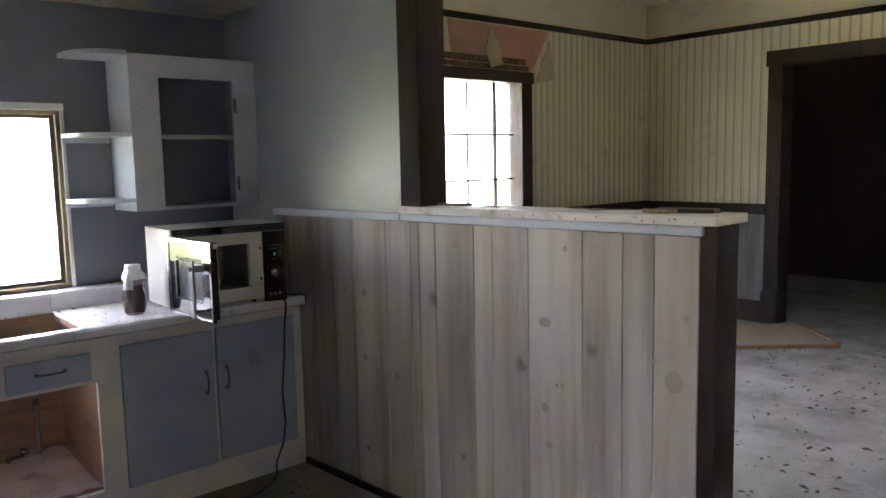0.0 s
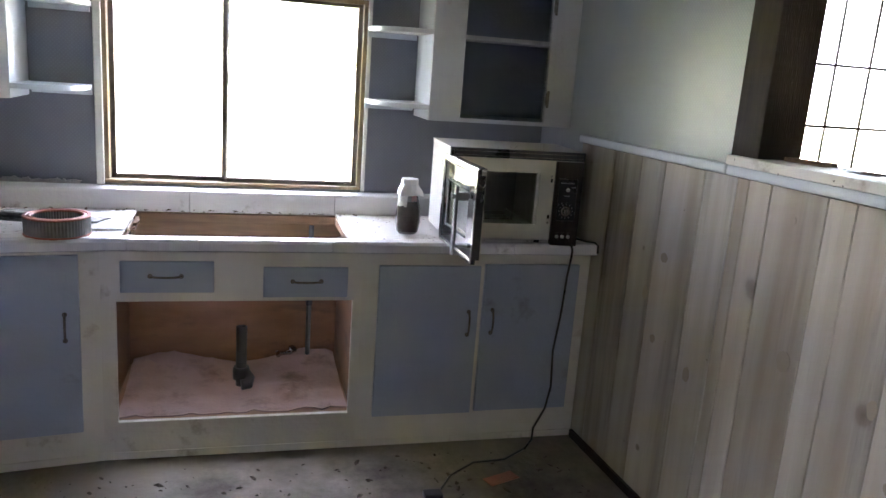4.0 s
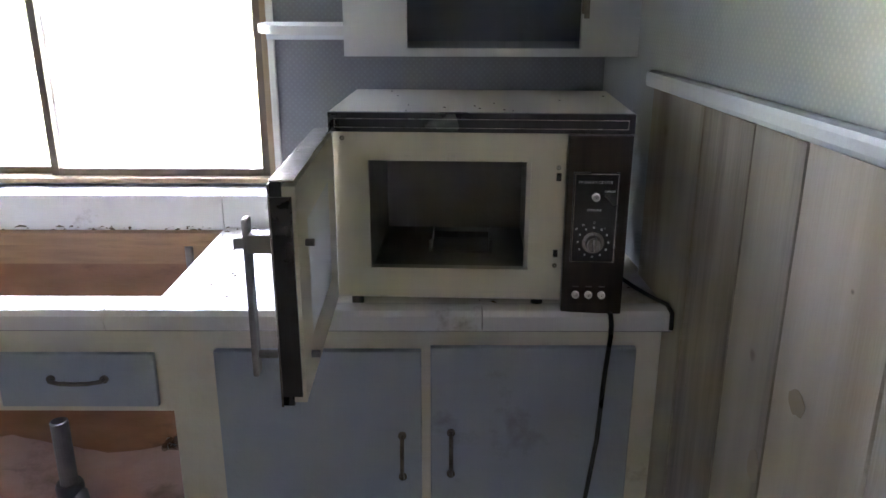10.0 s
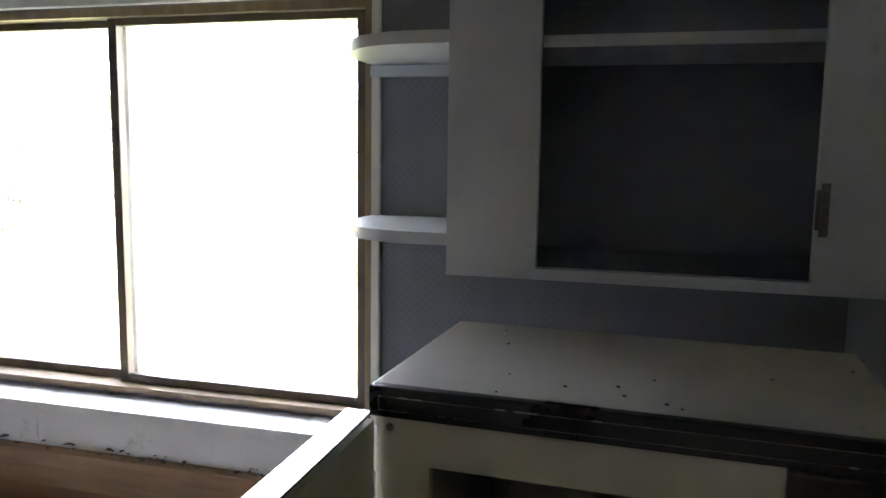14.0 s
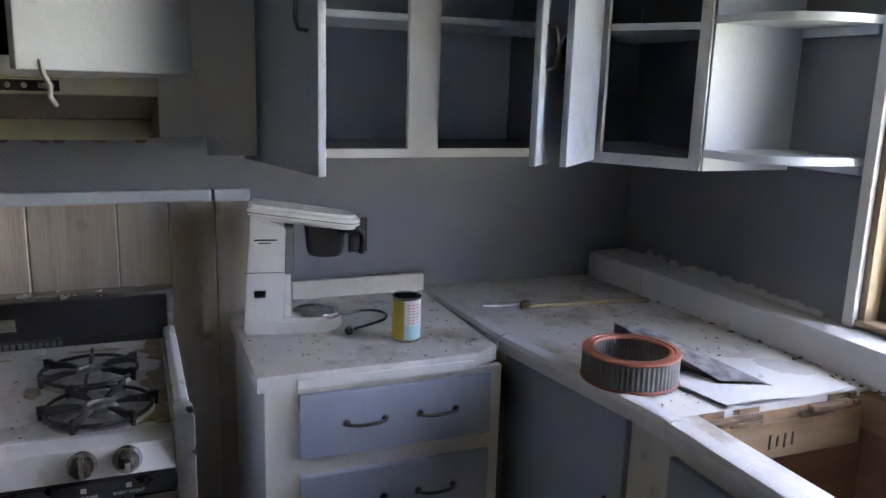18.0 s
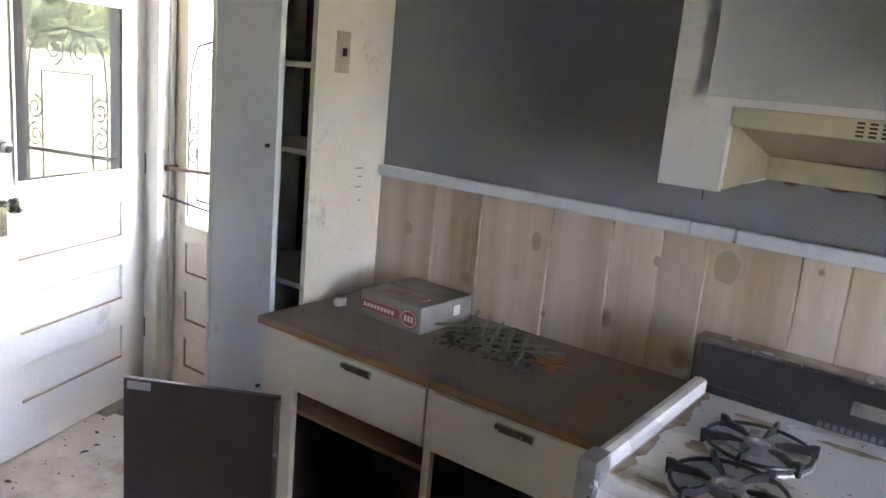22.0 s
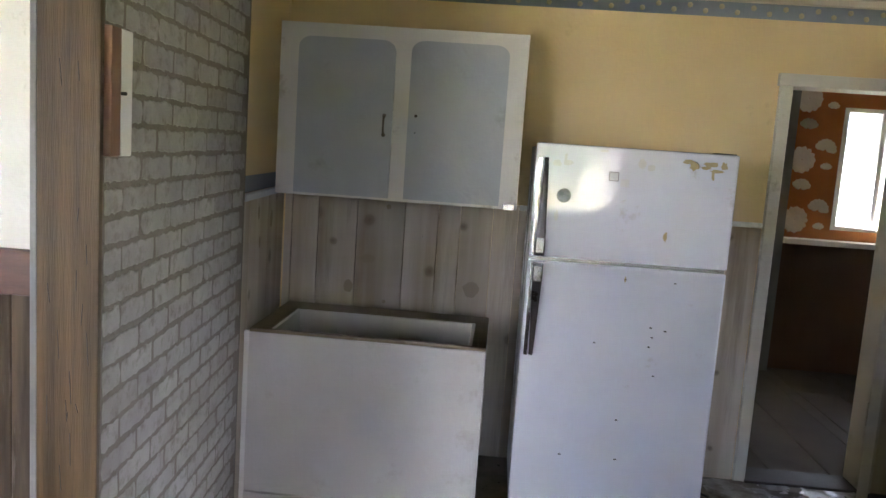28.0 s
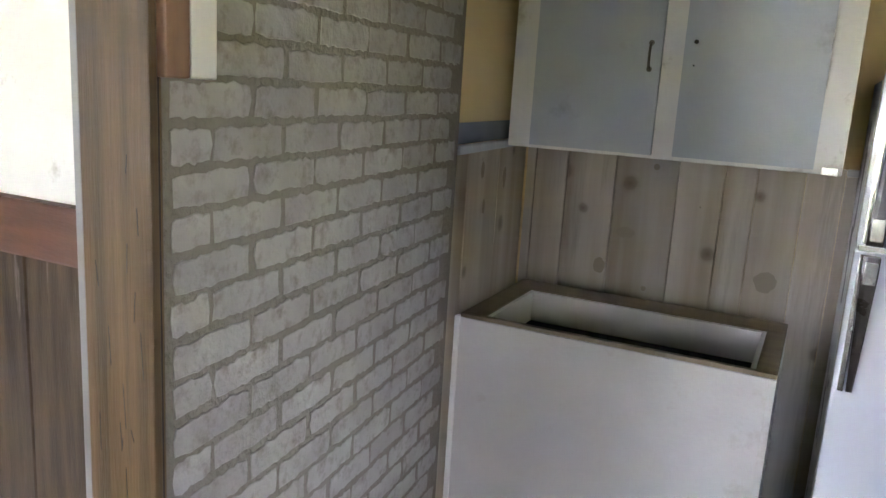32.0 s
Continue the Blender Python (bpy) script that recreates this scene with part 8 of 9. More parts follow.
# ---- south wall: chest, wall cabinet, refrigerator ----
SP = thing("wall_panelling", pose(0, 0, 0), "grey-brown knotty board panelling on the fridge wall", "panelling", kind="structure")
boards(SP, "x", -0.80, 0.386, -6.0, 1, 0, 1.31, PANEL, 37, joints=(-0.675, -0.513, -0.401, -0.233, 0.01, 0.209, 0.345))
knots_on(SP, "x", -6.0, 1, ((-0.053, 0.985, 0.038, 0.022), (0.04, 0.836, 0.024, 0.032), (-0.589, 0.868, 0.040, 0.040), (-0.148, 0.769, 0.010, 0.010), (-0.147, 1.256, 0.012, 0.012)))
boards(SP, "x", -1.98, -0.80, -6.0, 1, 0, 1.285, PANEL, 38)
part("rail_piece", B((-1.98, -0.80, -6.0, -5.972, 1.287, 1.312), bevel=0.006), WHITE, SP)
# the same panelling in the dark corner behind the outside door
CPN = thing("wall_panelling", pose(0, 0, 0), "shaded knotty board panelling in the corner behind the door", "panelling", kind="structure")
boards(CPN, "x", -2.884, -2.665, -6.0, 1, 0, 1.30, PANEL, 71)
boards(CPN, "y", -5.986, -4.935, -2.9, 1, 0, 1.30, PANEL, 72)
part("rail_piece", B((-2.9, -2.872, -5.986, -4.935, 1.301, 1.33), bevel=0.006), BLUEW, CPN)
part("border_strip", B((-2.9, -2.896, -5.996, -4.955, 1.331, 1.40)), BORDER, CPN, "blue wallpaper border strip")
part("border_strip", B((-2.895, -2.665, -6.0, -5.996, 1.331, 1.40)), BORDER, CPN, "blue wallpaper border strip")

# local x runs west from the left end as one faces it, local y into the wall
FACE = Matrix.Rotation(radians(180), 4, "Z")


def south(x, y, z=0.0):
    return Matrix.Translation((x, y, z)) @ FACE


FRG = thing("refrigerator", south(-0.832, -5.285), "white top-freezer refrigerator, scuffed and stained", "refrigerator")
fw = 0.798
part("cabinet", B((0.006, fw - 0.006, 0.05, 0.68, 0.03, 1.605), bevel=0.006), mat("fridge_side_enamel", (0.55, 0.55, 0.56), (0.6, 0.6, 0.61), 0.3, scale=4), FRG)
fz = part("freezer_door", B((0, fw, -0.015, 0.046, 1.157, 1.618), bevel=0.010), ENAMEL, FRG, "white freezer door with sticker residue")
fd = part("fridge_door", B((0, fw, -0.015, 0.046, 0.10, 1.142), bevel=0.010), ENAMEL, FRG, "white refrigerator door")
part("divider", B((0.01, fw - 0.01, -0.004, 0.05, 1.142, 1.157)), CHROME, FRG)
gr = part("kick_grille", B((0.01, fw - 0.02, 0.012, 0.05, 0.015, 0.094), bevel=0.003), BLACK, FRG, "black kick grille")
for i in range(5):
    part("grille_slat", B((0.02, fw - 0.03, 0.006, 0.014, 0.026 + i * 0.0135, 0.031 + i * 0.0135)), DKBROWN, gr, smooth=False)
bm = bmesh.new()
prism(bm, [(0.22, 0.099), (0.30, 0.088), (0.40, 0.080), (0.50, 0.086), (0.58, 0.099)], "y", -0.006, 0.004)
part("loose_gasket", bm, mat("pale_gasket", (0.55, 0.55, 0.56), rough=0.4), FRG, "sagging pale door gasket")
HANDM = mat("brown_black_handle", (0.022, 0.017, 0.015), (0.04, 0.03, 0.026), 0.3, scale=10)
for z0, z1, up in ((1.165, 1.560, True), (1.135, 0.745, False)):
    door = fz if up else fd
    k = 1 if up else -1
    bm = bmesh.new()
    rows = []
    for f, w, o in ((0.0, 0.042, 0.050), (0.12, 0.042, 0.056), (0.3, 0.036, 0.054), (0.6, 0.027, 0.046), (0.85, 0.020, 0.034), (1.0, 0.016, 0.018)):
        z = z0 + (z1 - z0) * f
        rows.append([bm.verts.new(c) for c in ((0.045 - w * 0.55, -0.016, z), (0.045 - w * 0.55, -o + 0.004, z), (0.045 - w * 0.2, -o, z), (0.045 + w * 0.3, -o, z), (0.045 + w * 0.45, -o + 0.004, z), (0.045 + w * 0.45, -0.016, z))])
    for p, q in zip(rows, rows[1:]):
        for i in range(6):
            bm.faces.new((p[i], p[(i + 1) % 6], q[(i + 1) % 6], q[i]))
    bm.faces.new(rows[0])
    bm.faces.new(rows[-1])
    bmesh.ops.recalc_face_normals(bm, faces=bm.faces[:])
    h = part("handle", bm, HANDM, door, "dark tapering handle", smooth=False)
    part("chrome_end", B((0.027, 0.060, -0.0585, -0.030, min(z0 + k * 0.012, z0 + k * 0.075), max(z0 + k * 0.012, z0 + k * 0.075)), bevel=0.003), CHROME, h, "chrome end cap")
    part("handle_plate", B((0.014, 0.030, -0.022, -0.014, min(z0, z1), max(z0, z1)), bevel=0.003), CHROME, h, "chrome backing strip")
STICK = mat("yellowed_residue", (0.42, 0.33, 0.14), (0.5, 0.42, 0.24), 0.7, scale=30)
GREYST = mat("pale_paper_residue", (0.62, 0.615, 0.60), (0.70, 0.69, 0.67), 0.7, scale=40)
rnd = random.Random(5)


def blot(parent, x, z, w, h, material, name="residue"):
    """A thin ragged stain on the refrigerator's front."""
    bm = bmesh.new()
    pts = []
    for i in range(14):
        a = 2 * math.pi * i / 14
        k = 1 + 0.5 * (rnd.random() - 0.5)
        pts.append((x + w * k * math.cos(a), z + h * k * math.sin(a)))
    prism(bm, pts, "y", -0.0158, -0.0148)
    return part(name, bm, material, parent, smooth=False)


for x, z, w, h in ((0.60, 1.58, 0.02, 0.008), (0.625, 1.565, 0.018, 0.02), (0.69, 1.575, 0.03, 0.008), (0.715, 1.55, 0.028, 0.007), (0.74, 1.57, 0.012, 0.016), (0.67, 1.56, 0.02, 0.006), (0.70, 1.53, 0.006, 0.02), (0.54, 1.275, 0.008, 0.02)):
    blot(fz, x, z, w, h, STICK)
for x, z, w, h in ((0.085, 1.54, 0.018, 0.012), (0.13, 1.545, 0.02, 0.01), (0.12, 1.56, 0.006, 0.02), (0.42, 1.56, 0.016, 0.018), (0.46, 1.545, 0.014, 0.012), (0.10, 1.33, 0.008, 0.02), (0.27, 1.60, 0.02, 0.006)):
    blot(fz, x, z, w, h, GREYST)
bm = bmesh.new()
lathe(bm, [(0.029, 0), (0.0285, 0.0008), (0.001, 0.001)], 26, pose(0.124, -0.0148, 1.412, 90))
part("round_residue", bm, mat("green_grey_sticker", (0.27, 0.31, 0.29), (0.40, 0.43, 0.41), 0.6, scale=50), fz, "faded round green-grey sticker")
SCUFFED = mat("dark_sticker_line", (0.16, 0.15, 0.14), rough=0.7)
for x, z in ((0.315, 1.502), (0.36, 1.478)):
    part("square_sticker", B((x - 0.017, x + 0.017, -0.0158, -0.0148, z - 0.016, z + 0.016)), mat("white_sticker", (0.78, 0.78, 0.78), rough=0.6) if x < 0.33 else bpy.data.materials["white_sticker"], fz, "small square white sticker", smooth=False)
    if x < 0.33:
        part("sticker_edge", B((x - 0.019, x + 0.019, -0.0153, -0.0146, z - 0.018, z + 0.018)), SCUFFED, fz, "dark outline of the sticker", smooth=False)
SPOT = mat("black_scuff", (0.06, 0.055, 0.05), rough=0.7)
for x, z in ((0.30, 0.82), (0.53, 0.86), (0.52, 0.90), (0.58, 0.89), (0.40, 1.09), (0.60, 1.09), (0.52, 0.82), (0.20, 0.33), (0.43, 0.33), (0.42, 0.50), (0.55, 0.70)):
    blot(fd, x, z, 0.006, 0.003, SPOT, "scuff")
blot(fd, 0.40, 1.09, 0.004, 0.012, STICK)
part("hinge_cap", B((fw - 0.09, fw - 0.01, 0.0, 0.06, 1.605, 1.622), bevel=0.003), DKBROWN, FRG)
bm = bmesh.new()
tube(bm, [(-1.66, -5.62, 0.012), (-1.70, -5.66, 0.01), (-1.77, -5.68, 0.01), (-1.80, -5.72, 0.01), (-1.76, -5.76, 0.01), (-1.70, -5.75, 0.01), (-1.64, -5.74, 0.012)], 0.006, 8)
tagged(link("fridge_cord", bm, BLACK, True), "black cord looped on the floor beside the refrigerator", "cord")

# chest
CH = thing("wooden_chest", south(0.300, -5.222), "white open-topped wooden chest with a slanted rim", "chest")
cw, cd, chh = 0.993, 0.60, 0.752
CHW = mat("scuffed_chest_white", (0.49, 0.475, 0.44), (0.55, 0.535, 0.50), 0.35, scale=3, dirt=(0.38, 0.34, 0.28), dirt_amount=0.12, dirt_scale=4)
part("front", B((0, cw, 0, 0.02, 0.055, chh), bevel=0.002), CHW, CH)
part("side", B((0, 0.018, 0.02, cd, 0.0, chh - 0.003)), CHW, CH)
part("side", B((cw - 0.018, cw, 0.02, cd, 0.0, chh - 0.003)), CHW, CH)
part("back", B((0.018, cw - 0.018, cd - 0.018, cd, 0.0, chh)), CHW, CH)
part("bottom", B((0.018, cw - 0.018, 0.02, cd - 0.018, 0.05, 0.066)), DKBROWN, CH)
part("corner_strip", B((-0.02, 0.0, -0.004, 0.02, 0.0, chh + 0.003), bevel=0.002), WHITE, CH)
part("corner_strip", B((cw - 0.02, cw, -0.004, 0.0, 0.04, chh), bevel=0.001), CHW, CH)
part("base_board", B((0, cw + 0.004, -0.008, 0.02, 0.0, 0.05), bevel=0.004), CHW, CH)
RIM = mat("tan_rim_wood", (0.165, 0.127, 0.08), (0.235, 0.185, 0.12), 0.55, scale=6, stretch=(0.7, 4, 4), dirt=(0.12, 0.09, 0.06), dirt_amount=0.2)
part("rim", B((0.0, cw, 0.0, 0.022, chh + 0.001, chh + 0.016), bevel=0.003), RIM, CH)
part("rim", B((0.0, cw, cd - 0.14, cd, chh + 0.001, chh + 0.016), bevel=0.003), RIM, CH)
part("rim", B((0.0, 0.085, 0.022, cd - 0.14, chh + 0.001, chh + 0.016), bevel=0.003), RIM, CH)
part("rim", B((cw - 0.06, cw, 0.022, cd - 0.14, chh + 0.001, chh + 0.016), bevel=0.003), RIM, CH)
for b in ((0.085, cw - 0.06, cd - 0.16, cd - 0.14), (0.085, 0.10, 0.03, cd - 0.161), (cw - 0.075, cw - 0.06, 0.03, cd - 0.161)):
    part("inner_lip", B((*b, chh - 0.10, chh + 0.012)), CHW, CH, "white inner lip", smooth=False)
# added near-black sheet below the rim, in place of the chest's inner shade
part("liner", B((0.02, cw - 0.02, 0.03, cd - 0.02, chh - 0.145, chh - 0.13)), mat("chest_shade_dark", (0.02, 0.017, 0.015), rough=0.9), CH, "dark sheet added for the shade inside the chest", smooth=False)

# wall cabinet with arched doors
WCB = thing("wall_cabinet", south(0.330, -5.612), "white wall cabinet with two grey-blue arched doors", "cabinet", "wall cabinets")
ww, w0, w1 = 1.108, 1.313, 2.083
part("face_frame", B((0, ww, 0, 0.02, w0, w1), bevel=0.002), WHITE, WCB)
part("body", B((0.0, 0.018, 0.02, 0.385, w0, w1), (ww - 0.018, ww, 0.02, 0.385, w0, w1), (0.018, ww - 0.018, 0.02, 0.385, w0 + 0.002, w0 + 0.02), (0.018, ww - 0.018, 0.02, 0.385, w1 - 0.02, w1)), WHITE, WCB, smooth=False)
GB = mat("grey_blue_door_paint", (0.40, 0.435, 0.465), (0.445, 0.48, 0.51), 0.4, scale=4, dirt=(0.30, 0.31, 0.32), dirt_amount=0.08, dirt_scale=5)


def arched(x0, x1, z0, z1, r, y0, y1):
    pts = [(x0, z0), (x1, z0)]
    pts += [(x1 - r + r * math.cos(a), z1 - r * 0.8 + r * 0.8 * math.sin(a)) for a in (i * math.pi / 12 for i in range(7))]
    pts += [(x0 + r - r * math.sin(a), z1 - r * 0.8 + r * 0.8 * math.cos(a)) for a in (i * math.pi / 12 for i in range(7))]
    return prism(bmesh.new(), pts, "y", y0, y1)


da = part("door", arched(0.088, 0.524, 1.325, 2.022, 0.06, -0.016, -0.001), GB, WCB, "grey-blue door with rounded top corners", smooth=False)
db = part("door", arched(0.594, 1.026, 1.327, 2.028, 0.06, -0.016, -0.001), GB, WCB, "grey-blue door with rounded top corners", smooth=False)
bail(da, 0.488, -0.016, 1.65, 0.085, 0.02, OLDH, True)
for z in (1.70, 1.625):
    bm = bmesh.new()
    cyl(bm, (0.630, -0.016, z), (0.630, -0.022, z), 0.007 if z > 1.65 else 0.003, seg=10)
    part("screw_hole", bm, IRON, db, "bare screw where a handle was")
part("corner_bracket", B((ww - 0.06, ww - 0.012, -0.006, 0.002, w0 - 0.002, w0 + 0.024), bevel=0.002), CHROME, WCB, "shiny metal corner bracket")

# painted plywood cut-out figure lying on the floor: one plain flat shape
def cutout():
    bm = bmesh.new()
    mats = [mat("cutout_blue", (0.10, 0.12, 0.20), (0.15, 0.16, 0.24), 0.6, scale=9, dirt=(0.2, 0.18, 0.15), dirt_amount=0.4), mat("cutout_pink", (0.42, 0.26, 0.21), (0.48, 0.31, 0.25), 0.6, scale=9, dirt=(0.25, 0.2, 0.15), dirt_amount=0.2),
            mat("cutout_green", (0.085, 0.17, 0.12), (0.13, 0.21, 0.155), 0.6, scale=9, dirt=(0.2, 0.18, 0.15), dirt_amount=0.2), mat("cutout_white", (0.48, 0.42, 0.37), (0.54, 0.48, 0.43), 0.6, scale=9, dirt=(0.25, 0.2, 0.15), dirt_amount=0.2),
            mat("cutout_red", (0.25, 0.10, 0.085), (0.30, 0.14, 0.12), 0.6, scale=9, dirt=(0.2, 0.15, 0.12), dirt_amount=0.2), mat("cutout_dark", (0.07, 0.06, 0.05), rough=0.7)]
    def flat(pts, k, z0=0.001, z1=0.010):
        n = len(bm.faces)
        prism(bm, pts, "z", z0, z1)
        bm.faces.ensure_lookup_table()
        for f in bm.faces[n:]:
            f.material_index = k
    flat([(-0.934, -5.175), (-0.976, -5.262), (-1.057, -5.268), (-1.14, -5.246), (-1.087, -5.193), (-1.057, -5.131), (-1.042, -5.022), (-1.029, -4.948), (-0.977, -5.048)], 0)
    flat([(-1.062, -5.127), (-1.099, -5.203), (-1.18, -5.232), (-1.239, -5.183), (-1.243, -5.095), (-1.195, -5.018), (-1.13, -4.995), (-1.074, -5.017)], 1, 0.001, 0.0105)
    flat([(-1.149, -5.242), (-1.20, -5.253), (-1.248, -5.193), (-1.248, -5.104), (-1.233, -5.173), (-1.179, -5.227)], 5, 0.001, 0.0108)
    flat([(-1.209, -5.007), (-1.268, -5.124), (-1.346, -5.15), (-1.405, -5.045), (-1.422, -4.943), (-1.419, -4.875), (-1.365, -4.791), (-1.301, -4.812), (-1.248, -4.864)], 2)
    flat([(-1.388, -5.137), (-1.451, -5.118), (-1.52, -5.058), (-1.502, -4.975), (-1.456, -4.994), (-1.403, -5.062)], 2, 0.001, 0.0104)
    flat([(-1.42, -4.905), (-1.485, -4.95), (-1.622, -4.942), (-1.598, -4.868), (-1.527, -4.836), (-1.462, -4.829), (-1.422, -4.846)], 2, 0.001, 0.0112)
    flat([(-1.419, -4.93), (-1.47, -4.955), (-1.478, -4.92), (-1.422, -4.885)], 5, 0.001, 0.0116)
    flat([(-1.613, -4.933), (-1.713, -4.936), (-1.746, -4.873), (-1.752, -4.779), (-1.702, -4.717), (-1.671, -4.815), (-1.609, -4.844)], 0)
    flat([(-1.462, -4.829), (-1.53, -4.829), (-1.60, -4.58), (-1.49, -4.56)], 0, 0.001, 0.0103)
    flat([(-1.735, -4.76), (-1.806, -4.808), (-1.853, -4.772), (-1.807, -4.682), (-1.737, -4.688)], 4)
    flat([(-1.49, -4.575), (-1.60, -4.59), (-1.66, -4.52), (-1.56, -4.46)], 4)
    for x, y, r in ((-1.19, -5.075, 0.026), (-1.118, -5.055, 0.022), (-1.155, -5.10, 0.014)):
        flat([(x + r * math.cos(q), y + r * math.sin(q)) for q in (0.7 * i for i in range(9))], 4, 0.001, 0.0112)
    for x, y in ((-1.125, -5.14), (-1.175, -5.155)):
        flat([(x - 0.012, y - 0.008), (x + 0.012, y - 0.008), (x + 0.012, y + 0.008), (x - 0.012, y + 0.008)], 5, 0.001, 0.0112)
    a, b = Vector((-1.305, -5.262)), Vector((-1.47, -4.55))
    d = (b - a).normalized()
    s = Vector((-d.y, d.x)) * 0.036
    for i in range(11):
        p, q = a + (b - a) * i / 11, a + (b - a) * (i + 1) / 11
        flat([tuple(p - s), tuple(p + s + d * 0.02), tuple(q + s + d * 0.02), tuple(q - s)], 3 if i % 2 else 4, 0.001, 0.0125)
    flat([(-1.366, -4.984), (-1.402, -5.029), (-1.43, -4.968), (-1.403, -4.903), (-1.369, -4.922)], 1, 0.001, 0.0135)
    me = bpy.data.meshes.new("painted_cutout")
    bm.to_mesh(me)
    bm.free()
    for m in mats:
        me.materials.append(m)
    return tagged(new("painted_cutout", me), "flat painted plywood cut-out figure lying on the floor", "cut-out figure")


cutout()
# ---- dirt and a painted light patch on the floors ----
GRIT = mat("dark_floor_grit", (0.035, 0.028, 0.022), (0.11, 0.09, 0.07), 0.9, scale=30)
crumbs("floor_grit", "grit and dead leaves strewn over the kitchen floor", (-2.6, 0.0, -5.9, -0.75), 0.001, 2600, 51, 0.010, GRIT)
# daylight falling in at the door, painted as a paler ragged floor patch
DOORLIT = mat("doorlit_floor_tan", (0.30, 0.255, 0.195), (0.44, 0.39, 0.315), 0.85, scale=3, bump=0.3, grain=40, dirt=(0.17, 0.14, 0.105), dirt_amount=0.45, dirt_scale=2.6, detail=10)
bm = bmesh.new()
prism(bm, [(-2.38 + (0.40 + 0.13 * noise.noise((2.2 * math.cos(a), 2.2 * math.sin(a), 8.0)) + 0.05 * noise.noise((9 * math.cos(a), 9 * math.sin(a), 3.0))) * 1.15 * math.cos(a), -4.34 + (0.40 + 0.13 * noise.noise((2.2 * math.cos(a), 2.2 * math.sin(a), 8.0)) + 0.05 * noise.noise((9 * math.cos(a), 9 * math.sin(a), 3.0))) * 1.25 * math.sin(a)) for a in (2 * math.pi * i / 90 for i in range(90))], "z", 0.0004, 0.0022)
tagged(link("blown_dust", bm, DOORLIT), "pale tan patch painted for the daylight on the floor inside the door", kind="stuff")
crumbs("corner_grit", "grit swept along the brick wall", (-0.05, 0.16, -5.2, -2.9), 0.001, 250, 52, 0.009, GRIT)
crumbs("living_grit", "flakes and droppings on the living room floor", (0.2, 4.8, -3.8, 0.4), -0.001, 1700, 53, 0.014, mat("grey_flakes", (0.045, 0.04, 0.036), (0.20, 0.19, 0.18), 0.9, scale=30))
PLASTIC = mat("torn_floor_film", (0.28, 0.26, 0.23), (0.54, 0.52, 0.49), 0.22, scale=9, bump=0.5, grain=25, dirt=(0.13, 0.105, 0.08), dirt_amount=0.55, dirt_scale=6)
bm = bmesh.new()
nx, ny = 40, 34
g = [[None] * (ny + 1) for _ in range(nx + 1)]
for i in range(nx + 1):
    for j in range(ny + 1):
        x, y = -2.58 + 0.78 * i / nx, -5.95 + 0.95 * j / ny
        f = noise.fractal((x * 5, y * 2.2, 1.0), 1.0, 2.0, 4)
        g[i][j] = bm.verts.new((x - 0.25 * (j / ny) * 0.3, y, 0.0015 + max(0, 0.016 * f) + 0.006 * abs(noise.noise((x * 16 + y * 7, y * 5, 4)))))
for i in range(nx):
    for j in range(ny):
        x, y = -2.58 + 0.78 * i / nx, -5.95 + 0.95 * j / ny
        if noise.noise((x * 3.3, y * 3.3, 7)) + 0.45 * noise.noise((x * 13, y * 13, 2)) > -0.06 - 0.25 * (1 - abs(i / nx - 0.5) * 2) - 0.2 * (1 - j / ny) and (i / nx + j / ny) < 1.7 + 0.2 * noise.noise((x * 6, y * 6, 9)):
            bm.faces.new((g[i][j], g[i + 1][j], g[i + 1][j + 1], g[i][j + 1]))
e = bmesh.ops.extrude_face_region(bm, geom=bm.faces[:])
bmesh.ops.translate(bm, verts=[v for v in e["geom"] if isinstance(v, bmesh.types.BMVert)], vec=(0, 0, 0.0012))
bmesh.ops.delete(bm, geom=[v for v in bm.verts if not v.link_faces], context="VERTS")
bmesh.ops.recalc_face_normals(bm, faces=bm.faces[:])
tagged(link("torn_floor_sheet", bm, PLASTIC, True), "torn shiny whitish flooring sheet in front of the back doorway", "floor sheet")
crumbs("rubble", "white plaster rubble by the back doorway", (-2.62, -2.0, -5.95, -5.2), 0.004, 160, 54, 0.016, FLAKE)
RC = thing("red_scrap", pose(-0.42, -0.98, 0.001, 0, 0, 20), "faded red paper scrap on the floor", "scrap")
part("scrap", B((-0.07, 0.07, -0.03, 0.03, 0, 0.003), bevel=0.001), mat("faded_red_paper", (0.30, 0.12, 0.09), (0.36, 0.17, 0.13), 0.8, scale=12), RC)
# base strip along the brick wall
BB = fixed("baseboard_brick", B((-0.05, -0.032, -5.15, -3.825, 0.0, 0.035), bevel=0.003), DKBROWN, "dark dirty strip at the foot of the bricks")
BB.matrix_basis = EAST_S
# plywood board and log in the living room
LB = thing("fallen_board", pose(4.38, -1.62, 0, 0, 0, 48), "tan plywood board lying on the living room floor", "board")
part("sheet", B((0, 0.8, 0, 1.1, 0.012, 0.024), bevel=0.002), mat("tan_plywood", (0.30, 0.22, 0.15), (0.36, 0.27, 0.19), 0.7, scale=5, stretch=(0.6, 4, 4)), LB)
part("batten", B((-0.03, 0.0, 0, 1.1, 0.0, 0.03), bevel=0.003), RAWWOOD, LB)
part("batten", B((0.0, 0.8, -0.03, 0.0, 0.0, 0.035), bevel=0.003), RAWWOOD, LB)
LG = thing("log_end", pose(3.78, -0.98, 0.0), "short round log lying by the board", "log")
bm = bmesh.new()
cyl(bm, (-0.1, 0, 0.07), (0.06, 0.0, 0.07), 0.07, 0.065, 18)
